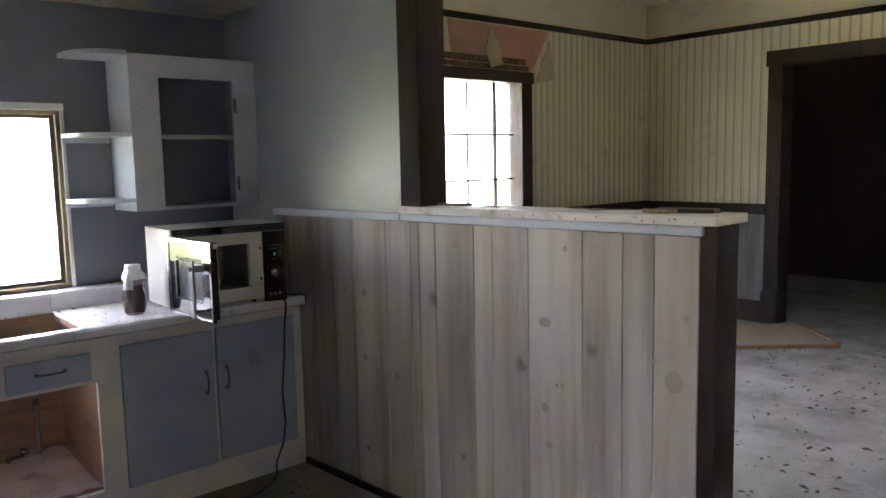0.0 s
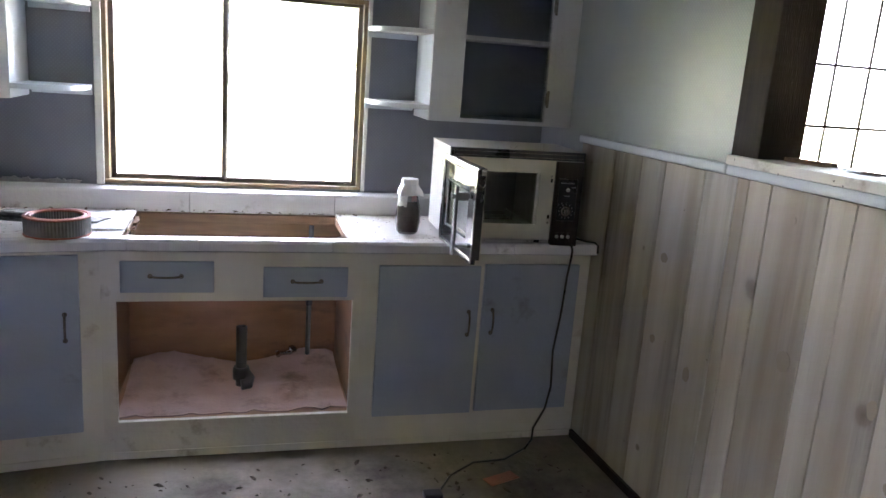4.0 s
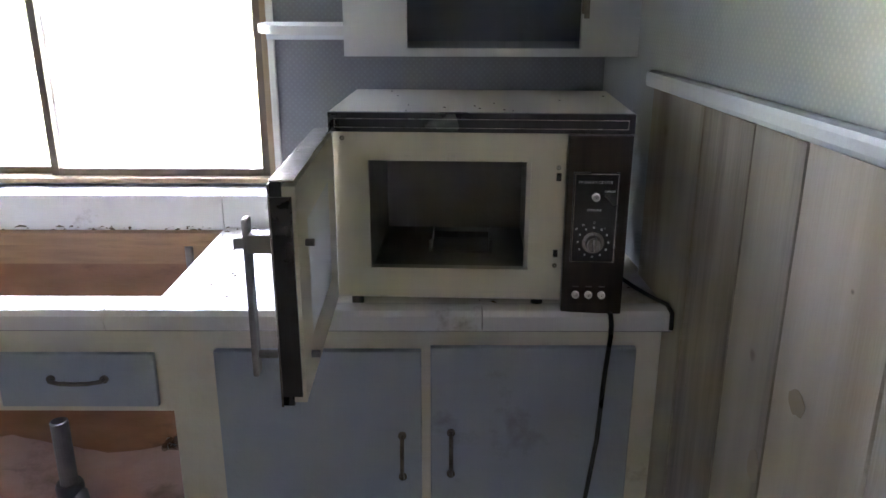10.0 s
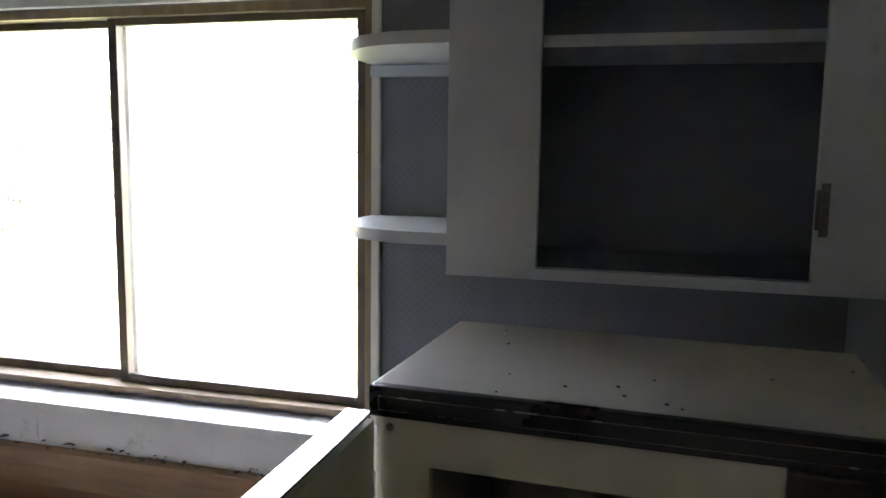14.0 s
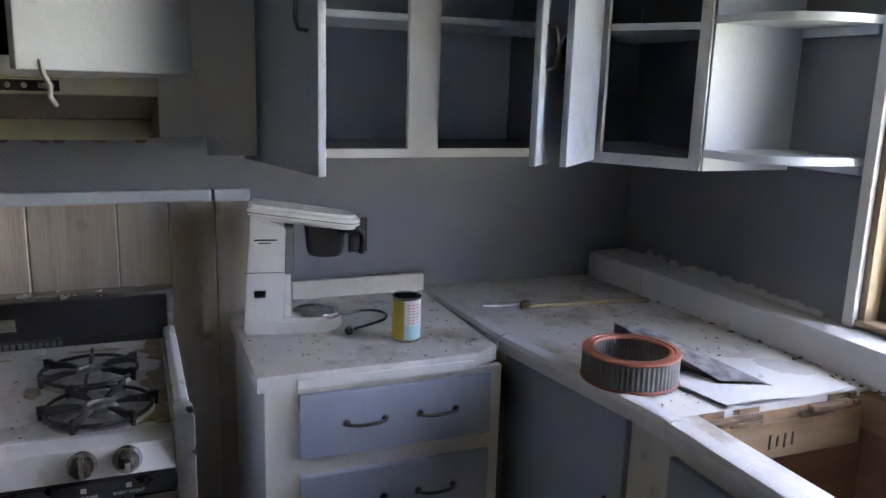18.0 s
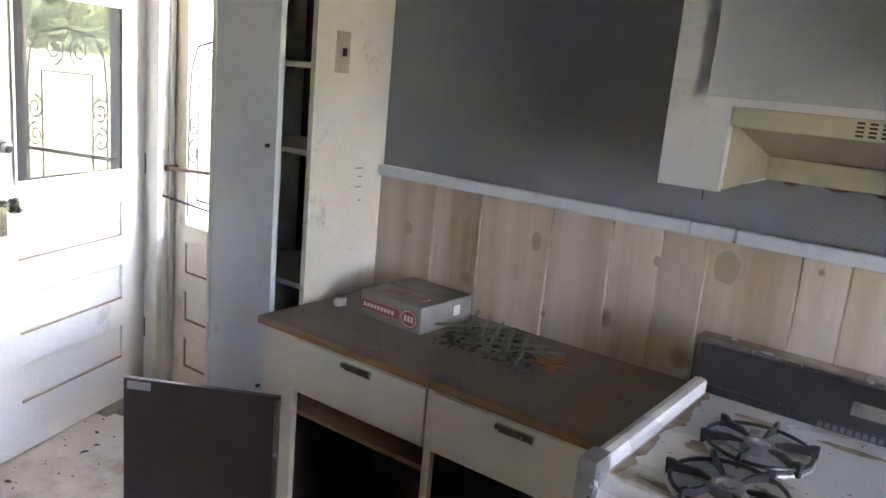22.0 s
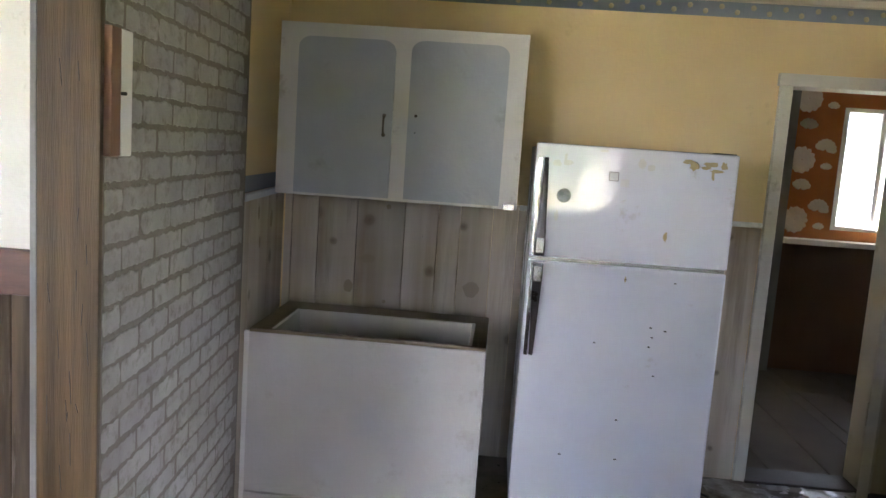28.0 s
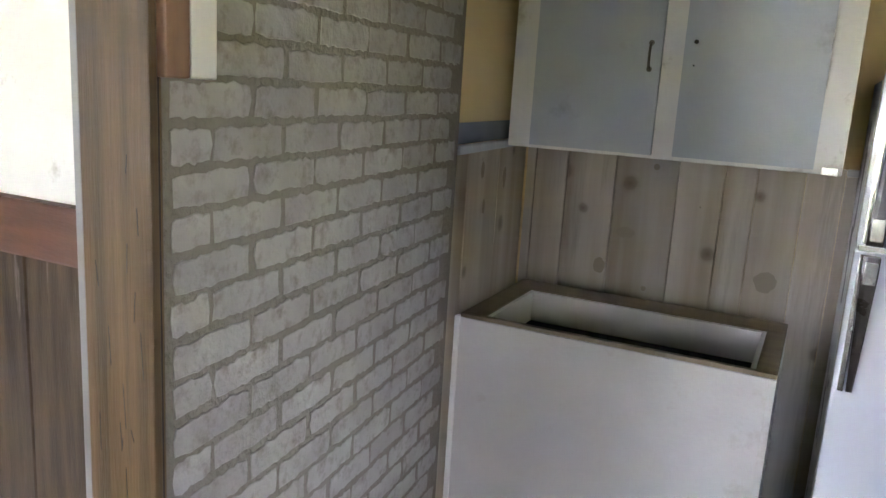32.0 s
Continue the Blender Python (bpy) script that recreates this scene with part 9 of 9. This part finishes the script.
part("log", bm, mat("reddish_log", (0.26, 0.13, 0.08), (0.34, 0.19, 0.12), 0.7, scale=12), LG)
# ---- outside ----
GZ = -0.45
bm = bmesh.new()
nn = 70
gv = [[bm.verts.new((0, 0, 0)) for _ in range(nn + 1)] for _ in range(nn + 1)]
for i in range(nn + 1):
    for j in range(nn + 1):
        u, v = 2 * i / nn - 1, 2 * j / nn - 1
        x, y = 400 * math.copysign(abs(u) ** 2.6, u), 400 * math.copysign(abs(v) ** 2.6, v)
        r = math.hypot(x + 1, y + 3)
        lift = 0.0 if r < 10 else min(1, (r - 10) / 45) ** 2
        gv[i][j].co = (x, y, GZ + 0.9 * lift + lift * 0.5 * noise.noise((x * 0.03, y * 0.03, 0)) + (0.04 * noise.noise((x * 0.6, y * 0.6, 2)) if r > 8 else 0))
for i in range(nn):
    for j in range(nn):
        bm.faces.new((gv[i][j], gv[i + 1][j], gv[i + 1][j + 1], gv[i][j + 1]))
bmesh.ops.recalc_face_normals(bm, faces=bm.faces[:])
tagged(link("ground", bm, GRASS_GROUND, True), "dry yellow-green meadow", kind="structure")


def ground_z(x, y):
    r = math.hypot(x + 1, y + 3)
    lift = 0.0 if r < 10 else min(1, (r - 10) / 45) ** 2
    return GZ + 0.9 * lift + lift * 0.5 * noise.noise((x * 0.03, y * 0.03, 0))


LEAFM = leaf_mat("green_leaves", (0.13, 0.155, 0.085), (0.28, 0.31, 0.19))
JUNI = leaf_mat("juniper_green", (0.17, 0.215, 0.06), (0.33, 0.37, 0.13), 0.35)
FARG = leaf_mat("far_woods_green", (0.12, 0.15, 0.07), (0.20, 0.235, 0.115))
GRASSM = mat("dry_grass", (0.31, 0.31, 0.155), (0.52, 0.48, 0.30), 0.8, scale=0.9)
WEED = mat("green_weeds", (0.24, 0.29, 0.12), (0.42, 0.45, 0.23), 0.7, scale=2)
BARK = mat("grey_bark", (0.15, 0.13, 0.11), (0.46, 0.42, 0.385), 0.9, scale=11, stretch=(3, 3, 0.9), bump=1.0, grain=26, dirt=(0.05, 0.042, 0.034), dirt_amount=0.5, dirt_scale=13, detail=10)


def clumps(centre, radii, count, leaf, seed, gap=-0.16, rise=(-0.9, 0.9), slim=0.42):
    """A crown of many small tilted leaves, thicker near its rim and broken by gaps."""
    rnd = random.Random(seed)
    verts, faces = [], []
    lobes = [(Vector((rnd.gauss(0, 0.5), rnd.gauss(0, 0.5), rnd.gauss(0, 0.45))), rnd.uniform(0.3, 0.62)) for _ in range(11)]
    while len(faces) < count:
        c, s = rnd.choice(lobes)
        d = Vector((rnd.gauss(0, 1), rnd.gauss(0, 1), rnd.gauss(0, 1))).normalized() * s * rnd.uniform(0.55, 1.0) ** 0.5
        p = c + d
        if noise.noise(p * 2.6 + Vector((seed, 0, 0))) < gap:
            continue
        p = Vector((centre[0] + p.x * radii[0], centre[1] + p.y * radii[1], centre[2] + p.z * radii[2]))
        a, b, k = rnd.random() * 6.28, rnd.uniform(*rise), leaf * rnd.uniform(0.6, 1.3)
        u = Vector((math.cos(a), math.sin(a), b)).normalized() * k
        w = u.cross(Vector((rnd.gauss(0, 1), rnd.gauss(0, 1), rnd.gauss(0, 1)))).normalized() * k * slim
        n0 = len(verts)
        verts += [p - u, p + w, p + u, p - w]
        faces.append((n0, n0 + 1, n0 + 2, n0 + 3))
    return verts, faces


def crown_part(parent, name, vf, material):
    me = bpy.data.meshes.new(name)
    me.from_pydata(vf[0], [], vf[1])
    me.materials.append(material)
    ob = new(name, me)
    ob.parent = parent
    return ob


def limb(bm, p, d, length, r, depth, rnd, bend=0.35):
    """A bent tapering limb that forks."""
    pts, q, dirn = [Vector(p)], Vector(p), Vector(d).normalized()
    n = 5
    for i in range(n):
        dirn = (dirn + Vector((rnd.gauss(0, 1), rnd.gauss(0, 1), rnd.gauss(0, 0.7))) * bend * 0.35).normalized()
        q = q + dirn * length / n
        pts.append(q.copy())
    taper(bm, pts, [r * (1 - 0.13 * i) for i in range(n + 1)], 9 if r > 0.05 else 5)
    if depth:
        for i in range(rnd.choice((2, 3, 3))):
            k = rnd.choice((2, 3, 4, 5))
            nd = (dirn + Vector((rnd.gauss(0, 1), rnd.gauss(0, 1), rnd.gauss(0, 0.6))) * 0.75).normalized()
            limb(bm, pts[k], nd, length * rnd.uniform(0.5, 0.75), r * 0.45, depth - 1, rnd, bend * 1.15)


def place(t_yaw, dist, eye=(-0.5, -1.54)):
    """A spot outside by its bearing (degrees to the left of +y) and distance."""
    a = radians(t_yaw)
    x, y = eye[0] - dist * math.sin(a), eye[1] + dist * math.cos(a)
    return x, y, ground_z(x, y)


# the old dead-limbed tree before the window
x, y, z = place(16.8, 7.4)
OT = thing("dead_tree", pose(x, y, z), "large old tree with grey bark and bare twisted limbs", "tree")


def stem(bm, pts, seg=46, rough=0.032, step=0.028):
    """A gnarled stem through (x, y, z, radius), with furrows and bumps."""
    rows = []
    for p, q in zip(pts, pts[1:]):
        p, q = Vector(p), Vector(q)
        n = max(2, int((q.xyz - p.xyz).length / step))
        rows += [p.lerp(q, k / n) for k in range(n)]
    rows.append(Vector(pts[-1]))
    rings = []
    for r in rows:
        ring = []
        for k in range(seg):
            a = 2 * math.pi * k / seg
            v = Vector((r.x + r.w * math.cos(a), r.y + r.w * math.sin(a), r.z))
            f = noise.noise((3 * math.cos(a), 3 * math.sin(a), r.z * 1.1)) + 0.7 * noise.noise((9 * math.cos(a), 9 * math.sin(a), r.z * 4)) + 0.6 * noise.noise((15 * math.cos(a), 15 * math.sin(a), r.z * 9)) + 0.35 * noise.noise((24 * math.cos(a), 24 * math.sin(a), r.z * 22))
            o = Vector((math.cos(a), math.sin(a), 0))
            ring.append(bm.verts.new(v + o * f * rough * (0.4 + 4 * r.w)))
        rings.append(ring)
    for a, b in zip(rings, rings[1:]):
        for k in range(seg):
            bm.faces.new((a[k], a[(k + 1) % seg], b[(k + 1) % seg], b[k]))
    return bm


def twiggy(bm, pts, r0, r1, rnd, twigs=5, length=0.5):
    """A bare bent limb that thins out, with forked twigs along it."""
    pts = [Vector(p) for p in pts]
    fine = []
    for p, q in zip(pts, pts[1:]):
        for k in range(3):
            fine.append(p.lerp(q, k / 3) + Vector((rnd.gauss(0, 1), rnd.gauss(0, 1), rnd.gauss(0, 1))) * 0.018)
    fine.append(pts[-1])
    n = len(fine) - 1
    taper(bm, fine, [r0 + (r1 - r0) * i / n for i in range(n + 1)], 8)
    for _ in range(int(twigs * 2.4)):
        k = rnd.randrange(n // 3, n + 1)
        d = Vector((rnd.gauss(-0.5, 0.8), rnd.gauss(0, 0.6), rnd.gauss(-0.1, 0.7)))
        limb(bm, fine[k], d, length * rnd.uniform(0.5, 1.2), max(0.006, (r0 + (r1 - r0) * k / n) * 0.45), 2, rnd, 0.75)


bm = bmesh.new()
stem(bm, [(0, 0, -0.2, 0.20), (0.0, 0.02, 0.3, 0.135), (0.02, 0, 1.2, 0.145), (0.05, 0, 1.9, 0.165), (0.05, 0, 2.25, 0.17), (0.10, 0.02, 2.6, 0.13), (0.10, 0.05, 3.6, 0.115), (0.2, 0.1, 5.2, 0.09)])
part("trunk", bm, BARK, OT)
bm = bmesh.new()
stem(bm, [(0.0, 0, 1.95, 0.11), (-0.10, 0, 2.45, 0.125), (-0.27, 0, 3.0, 0.12), (-0.40, 0.02, 3.6, 0.11), (-0.55, 0.1, 5.2, 0.08)])
part("second_stem", bm, BARK, OT)
for i, (pts, r0, r1, tw, ln) in enumerate((
        ([(-0.3, 0, 3.2), (-0.84, -0.1, 3.17), (-1.08, -0.15, 2.95), (-1.13, -0.2, 2.76), (-1.27, -0.2, 2.5), (-1.54, -0.25, 2.38), (-1.86, -0.3, 2.47), (-2.16, -0.3, 2.51)], 0.055, 0.010, 12, 0.5),
        ([(-0.45, 0, 4.4), (-1.2, 0, 4.1), (-1.62, -0.1, 3.47), (-1.7, -0.1, 3.17), (-1.84, -0.1, 3.0), (-1.86, -0.15, 2.68), (-2.06, -0.2, 2.55)], 0.05, 0.008, 9, 0.5),
        ([(-0.35, 0, 3.5), (-0.75, 0.1, 3.55), (-1.15, 0.15, 3.25), (-1.5, 0.2, 3.15)], 0.04, 0.008, 9, 0.6),
        ([(-0.05, -0.1, 2.35), (-0.25, -0.2, 2.42), (-0.5, -0.3, 2.38)], 0.018, 0.006, 8, 0.35),
        ([(-0.08, -0.1, 1.95), (-0.3, -0.25, 1.9), (-0.5, -0.3, 2.0)], 0.016, 0.005, 9, 0.4),
        ([(-0.08, -0.1, 1.65), (-0.22, -0.3, 1.45), (-0.4, -0.3, 1.2)], 0.014, 0.005, 8, 0.3),
        ([(-0.08, -0.1, 1.2), (-0.2, -0.3, 1.1), (-0.35, -0.4, 1.2)], 0.012, 0.004, 6, 0.3),
        ([(-0.2, 0, 2.8), (-0.5, -0.1, 2.85), (-0.8, -0.2, 2.7)], 0.02, 0.006, 8, 0.45),
        ([(0.1, 0, 2.9), (0.5, -0.2, 3.1), (0.9, -0.2, 3.5)], 0.03, 0.01, 4, 0.5))):
    bm = bmesh.new()
    twiggy(bm, pts, r0, r1, random.Random(100 + i), tw, ln)
    part("limb", bm, BARK, OT, "bare twisted limb")

# leafy tree at the window's left
x, y, z = place(48.0, 4.9)
LT = thing("leafy_tree", pose(x, y, z), "leafy tree with small dark green leaves", "tree")
bm = bmesh.new()
limb(bm, (-0.5, 0.3, -0.1), (0, 0, 1), 2.4, 0.05, 2, random.Random(3))
part("trunk", bm, BARK, LT)


def sprays(centre, radii, count, leaf, seed):
    """Drooping twigs in loose bunches, each set with narrow leaves in pairs."""
    rnd = random.Random(seed)
    verts, faces = [], []
    while len(faces) < count:
        p = Vector((rnd.gauss(0, 0.42), rnd.gauss(0, 0.42), rnd.gauss(0, 0.48)))
        if p.length > 1.15 or noise.noise(p * 2.3 + Vector((seed, 0, 0))) < -0.03:
            continue
        p = Vector((centre[0] + p.x * radii[0], centre[1] + p.y * radii[1], centre[2] + p.z * radii[2]))
        a = rnd.random() * 6.28
        d = Vector((math.cos(a), math.sin(a), rnd.uniform(-0.5, 0.4))).normalized()
        for k in range(rnd.randrange(7, 13)):
            p = p + d * leaf * 0.75
            d = (d + Vector((rnd.gauss(0, 0.1), rnd.gauss(0, 0.1), -0.10))).normalized()
            side = d.cross(Vector((rnd.gauss(0, 0.5), rnd.gauss(0, 0.5), 1))).normalized()
            for q in (-1, 1):
                u = (d * 0.6 + side * q + Vector((0, 0, rnd.gauss(-0.3, 0.3)))).normalized() * leaf * rnd.uniform(0.7, 1.2)
                w = u.cross(Vector((rnd.gauss(0, 1), rnd.gauss(0, 1), rnd.gauss(0, 1)))).normalized() * leaf * 0.24
                n0 = len(verts)
                verts += [p, p + u * 0.5 + w, p + u, p + u * 0.5 - w]
                faces.append((n0, n0 + 1, n0 + 2, n0 + 3))
    return verts, faces


crown_part(LT, "crown", sprays((-0.35, 0.2, 2.3), (1.0, 1.0, 1.15), 30000, 0.044, 5), LEAFM)
crown_part(LT, "crown", sprays((-0.12, 0.0, 1.15), (0.72, 0.72, 0.75), 15000, 0.042, 6), LEAFM)
crown_part(LT, "crown", sprays((0.55, 0.25, 2.75), (0.75, 0.5, 0.42), 5500, 0.04, 9), LEAFM)


def juniper(yaw, dist, w, h, seed, label="rounded green juniper bush in the grass", m=JUNI, n=17000, leaf=0.05, rise=(0.3, 2.2), slim=0.26):
    x, y, z = place(yaw, dist)
    jb = thing("juniper_bush", pose(x, y, z), label, "bush", "junipers in the meadow")
    bm = bmesh.new()
    cyl(bm, (0, 0, -0.1), (0.05, 0, h * 0.6), 0.07 * w, 0.03 * w, 8)
    part("stem", bm, BARK, jb)
    crown_part(jb, "crown", clumps((0, 0, h * 0.52), (w * 0.5, w * 0.5, h * 0.42), n, leaf, seed, -0.4, rise, slim), m)
    return jb


juniper(26.4, 21.5, 2.1, 2.5, 21)
juniper(24.7, 21.2, 1.5, 2.2, 25, "pointed green juniper bush beside a larger one", n=9000)
juniper(32.3, 24.0, 1.9, 2.3, 22, "tall narrow juniper bush in the grass")
juniper(22.7, 10.6, 0.8, 1.05, 23, "small young juniper bush in weeds", n=4500, leaf=0.04)
juniper(24.0, 19.0, 2.6, 0.75, 24, "low brownish dry brush by the fence", mat("dry_brush", (0.20, 0.17, 0.12), (0.34, 0.30, 0.22), 0.8, scale=3), 6000, 0.045)
SHRUB = leaf_mat("pale_green_shrub", (0.25, 0.30, 0.10), (0.46, 0.49, 0.21), 0.4)
for i, (yaw, dist, w, h) in enumerate(((30, 5.0, 1.0, 0.75), (24, 4.7, 0.9, 0.7), (19.5, 5.2, 0.8, 0.65), (27, 6.3, 1.2, 0.8), (34, 6.0, 0.9, 0.6), (14.5, 5.4, 0.8, 0.8), (21, 7.2, 1.1, 0.7), (38, 7.5, 1.2, 0.6))):
    juniper(yaw, dist, w, h, 300 + i, "feathery pale green shrub among the weeds", SHRUB, 9000, 0.034, (0.8, 3.0), 0.11)
# farther trees
for i, (yaw, dist, w, h, tz) in enumerate(((38.2, 38, 5.5, 6.0, 3.4), (20.0, 40, 10, 8.0, 3.9), (13.5, 36, 7.5, 7.0, 3.2), (8, 34, 7.5, 6.0, 3.2), (44, 40, 6.5, 6.5, 3.4), (52, 42, 8, 7, 3.4), (2, 40, 8, 7, 3.4))):
    x, y, z = place(yaw, dist)
    ft = thing("woodland_tree", pose(x, y, z), "dark green spreading tree at the meadow's edge", "tree", "trees at the meadow's edge")
    bm = bmesh.new()
    limb(bm, (0, 0, -0.2), (0, 0, 1), h * 0.4, 0.12, 1, random.Random(i))
    part("trunk", bm, BARK, ft)
    crown_part(ft, "crown", clumps((0, 0, tz * 0.62), (w * 0.45, w * 0.45, h * 0.27), 12000, 0.095, 40 + i), FARG)
# wooded rise at the horizon
verts, faces = [], []
for i in range(64):
    yaw = -10 + 80 * i / 63
    x, y, z = place(yaw, 95 + 14 * math.sin(i * 1.7))
    vf = clumps((x, y, z + 2.2 + 1.3 * math.sin(i * 0.35)), (4.2, 4.2, 3.4), 260, 0.8, 90 + i)
    n0 = len(verts)
    verts += vf[0]
    faces += [tuple(n0 + k for k in f) for f in vf[1]]
me = bpy.data.meshes.new("far_woods")
me.from_pydata(verts, [], faces)
me.materials.append(FARG)
tagged(new("far_woods", me), "dark woods along the horizon", kind="stuff")


def blades(name, label, count, area, height, seed, material, width=0.012, dense=None):
    """Tufts of grass blades strewn over (yaw0, yaw1, near, far) as seen from the window."""
    rnd = random.Random(seed)
    verts, faces = [], []
    for _ in range(count):
        yaw = rnd.uniform(area[0], area[1])
        dist = area[2] * (area[3] / area[2]) ** rnd.random()
        x, y, z = place(yaw, dist)
        if noise.noise((x * 0.5, y * 0.5, seed)) < (dense if dense is not None else -1):
            continue
        s = 0.6 + dist / 14
        for _k in range(6):
            a, h = rnd.random() * 6.28, height * rnd.uniform(0.5, 1.25)
            bx, by = x + rnd.gauss(0, 0.05 * s), y + rnd.gauss(0, 0.05 * s)
            lx, ly = 0.4 * h * math.cos(a), 0.4 * h * math.sin(a)
            w = width * s
            n0 = len(verts)
            verts += [(bx - w * math.sin(a), by + w * math.cos(a), z - 0.03), (bx + w * math.sin(a), by - w * math.cos(a), z - 0.03), (bx + lx * 0.5, by + ly * 0.5, z + h * 0.65), (bx + lx, by + ly, z + h)]
            faces += [(n0, n0 + 1, n0 + 2), (n0 + 1, n0 + 3, n0 + 2)]
    me = bpy.data.meshes.new(name)
    me.from_pydata(verts, [], faces)
    me.materials.append(material)
    return tagged(new(name, me), label, kind="stuff")


blades("meadow_grass", "long dry yellow meadow grass", 32000, (-5, 62, 4.2, 36), 0.25, 1, GRASSM, 0.0035)
blades("green_weeds", "green weeds growing before the window", 13000, (8, 44, 4.0, 13), 0.36, 2, WEED, 0.0035, -0.05)
blades("side_grass", "dry grass outside the back door", 4000, (85, 150, 5.0, 22), 0.3, 3, GRASSM, 0.008)

# low wire fence and a parked car far off
FN = thing("wire_fence", pose(0, 0, 0), "low sagging wire fence in the meadow", "fence")
posts = [place(21.3 + 2.15 * i, 21.0 + 0.6 * i) for i in range(9)]
for p in posts:
    bm = bmesh.new()
    cyl(bm, (p[0], p[1], p[2] - 0.1), (p[0], p[1], p[2] + 0.62), 0.03, seg=8)
    part("post", bm, mat("grey_post", (0.3, 0.29, 0.27), rough=0.8) if p is posts[0] else bpy.data.materials["grey_post"], FN)
for h in (0.25, 0.42, 0.58):
    bm = bmesh.new()
    tube(bm, [(p[0], p[1], p[2] + h - 0.02 * (i % 2)) for i, p in enumerate(posts)], 0.012, 5)
    part("wire", bm, mat("fence_wire", (0.4, 0.4, 0.4), rough=0.5, metal=0.6) if h < 0.3 else bpy.data.materials["fence_wire"], FN)
x, y, z = place(35.8, 27.5)
CAR = thing("parked_car", pose(x, y, z, 0, 0, 210), "white station wagon parked in the grass", "car")
CARW = mat("white_car_paint", (0.72, 0.73, 0.75), rough=0.25, bump=0.0, coat=0.5)
bm = bmesh.new()
prism(bm, [(-2.2, 0.3), (2.1, 0.3), (2.2, 0.6), (2.05, 0.82), (1.1, 0.95), (0.45, 1.26), (-1.3, 1.28), (-2.15, 0.98), (-2.25, 0.6)], "y", -0.85, 0.85)
bmesh.ops.bevel(bm, geom=bm.edges[:], offset=0.06, segments=2, affect="EDGES")
part("body", bm, CARW, CAR)
CARG = mat("dark_car_glass", (0.03, 0.035, 0.04), rough=0.08, bump=0.0)
for s in (-1, 1):
    for a, b, c, d in ((-1.75, -0.75, -1.35, -0.75), (-0.7, 0.15, -0.7, 0.1), (0.2, 0.95, 0.15, 0.42)):
        bm = bmesh.new()
        prism(bm, [(a, 0.93), (b, 0.93), (d, 1.2), (c, 1.2)], "y", s * 0.85 - 0.01, s * 0.85 + 0.01)
        part("side_window", bm, CARG, CAR, smooth=False)
    for wx in (-1.4, 1.35):
        bm = bmesh.new()
        cyl(bm, (wx, s * 0.62, 0.31), (wx, s * 0.87, 0.31), 0.31, seg=24)
        wh = part("wheel", bm, BLACK, CAR)
        bm = bmesh.new()
        cyl(bm, (wx, s * 0.86, 0.31), (wx, s * 0.885, 0.31), 0.18, seg=18)
        part("rim", bm, CHROME, wh)
for p in ((2.16, -0.6), (2.16, 0.6)):
    part("headlight", B((p[0] - 0.04, p[0] + 0.03, p[1] - 0.15, p[1] + 0.15, 0.6, 0.74), bevel=0.02), CHROME, CAR)

# trees seen by the back door, and the step outside it
for i, (x, y, w, h) in enumerate(((-21, -4.0, 5, 5.5), (-25, 3.5, 6, 6), (-27, -8, 6, 6), (-20, 9, 5, 5), (-30, -1, 7, 7), (-24, -14, 6, 6), (-30, -20, 7, 6))):
    ft = thing("woodland_tree", pose(x, y, ground_z(x, y)), "green tree across the yard behind the house", "tree", "trees behind the house")
    bm = bmesh.new()
    limb(bm, (0, 0, -0.2), (0, 0, 1), h * 0.7, 0.16, 1, random.Random(200 + i))
    part("trunk", bm, BARK, ft)
    crown_part(ft, "crown", clumps((0, 0, h * 0.5), (w * 0.5, w * 0.5, h * 0.36), 6000, 0.11, 60 + i), JUNI)
fixed("doorstep", B((-4.1, -3.06, -5.2, -3.8, GZ - 0.05, -0.02), bevel=0.01), mat("concrete_step", (0.36, 0.35, 0.33), (0.42, 0.41, 0.39), 0.9, scale=6, bump=0.5))
# roof, so that daylight enters by the openings alone
fixed("roof", B((-3.3, 8.4, -8.9, 0.9, LZ + 0.12, LZ + 0.3), (-4.7, -3.3, -8.9, -6.0, LZ + 0.12, LZ + 0.3)), mat("grey_roofing", (0.12, 0.12, 0.12), rough=0.9))
# pieces laid last
lay_bricks()
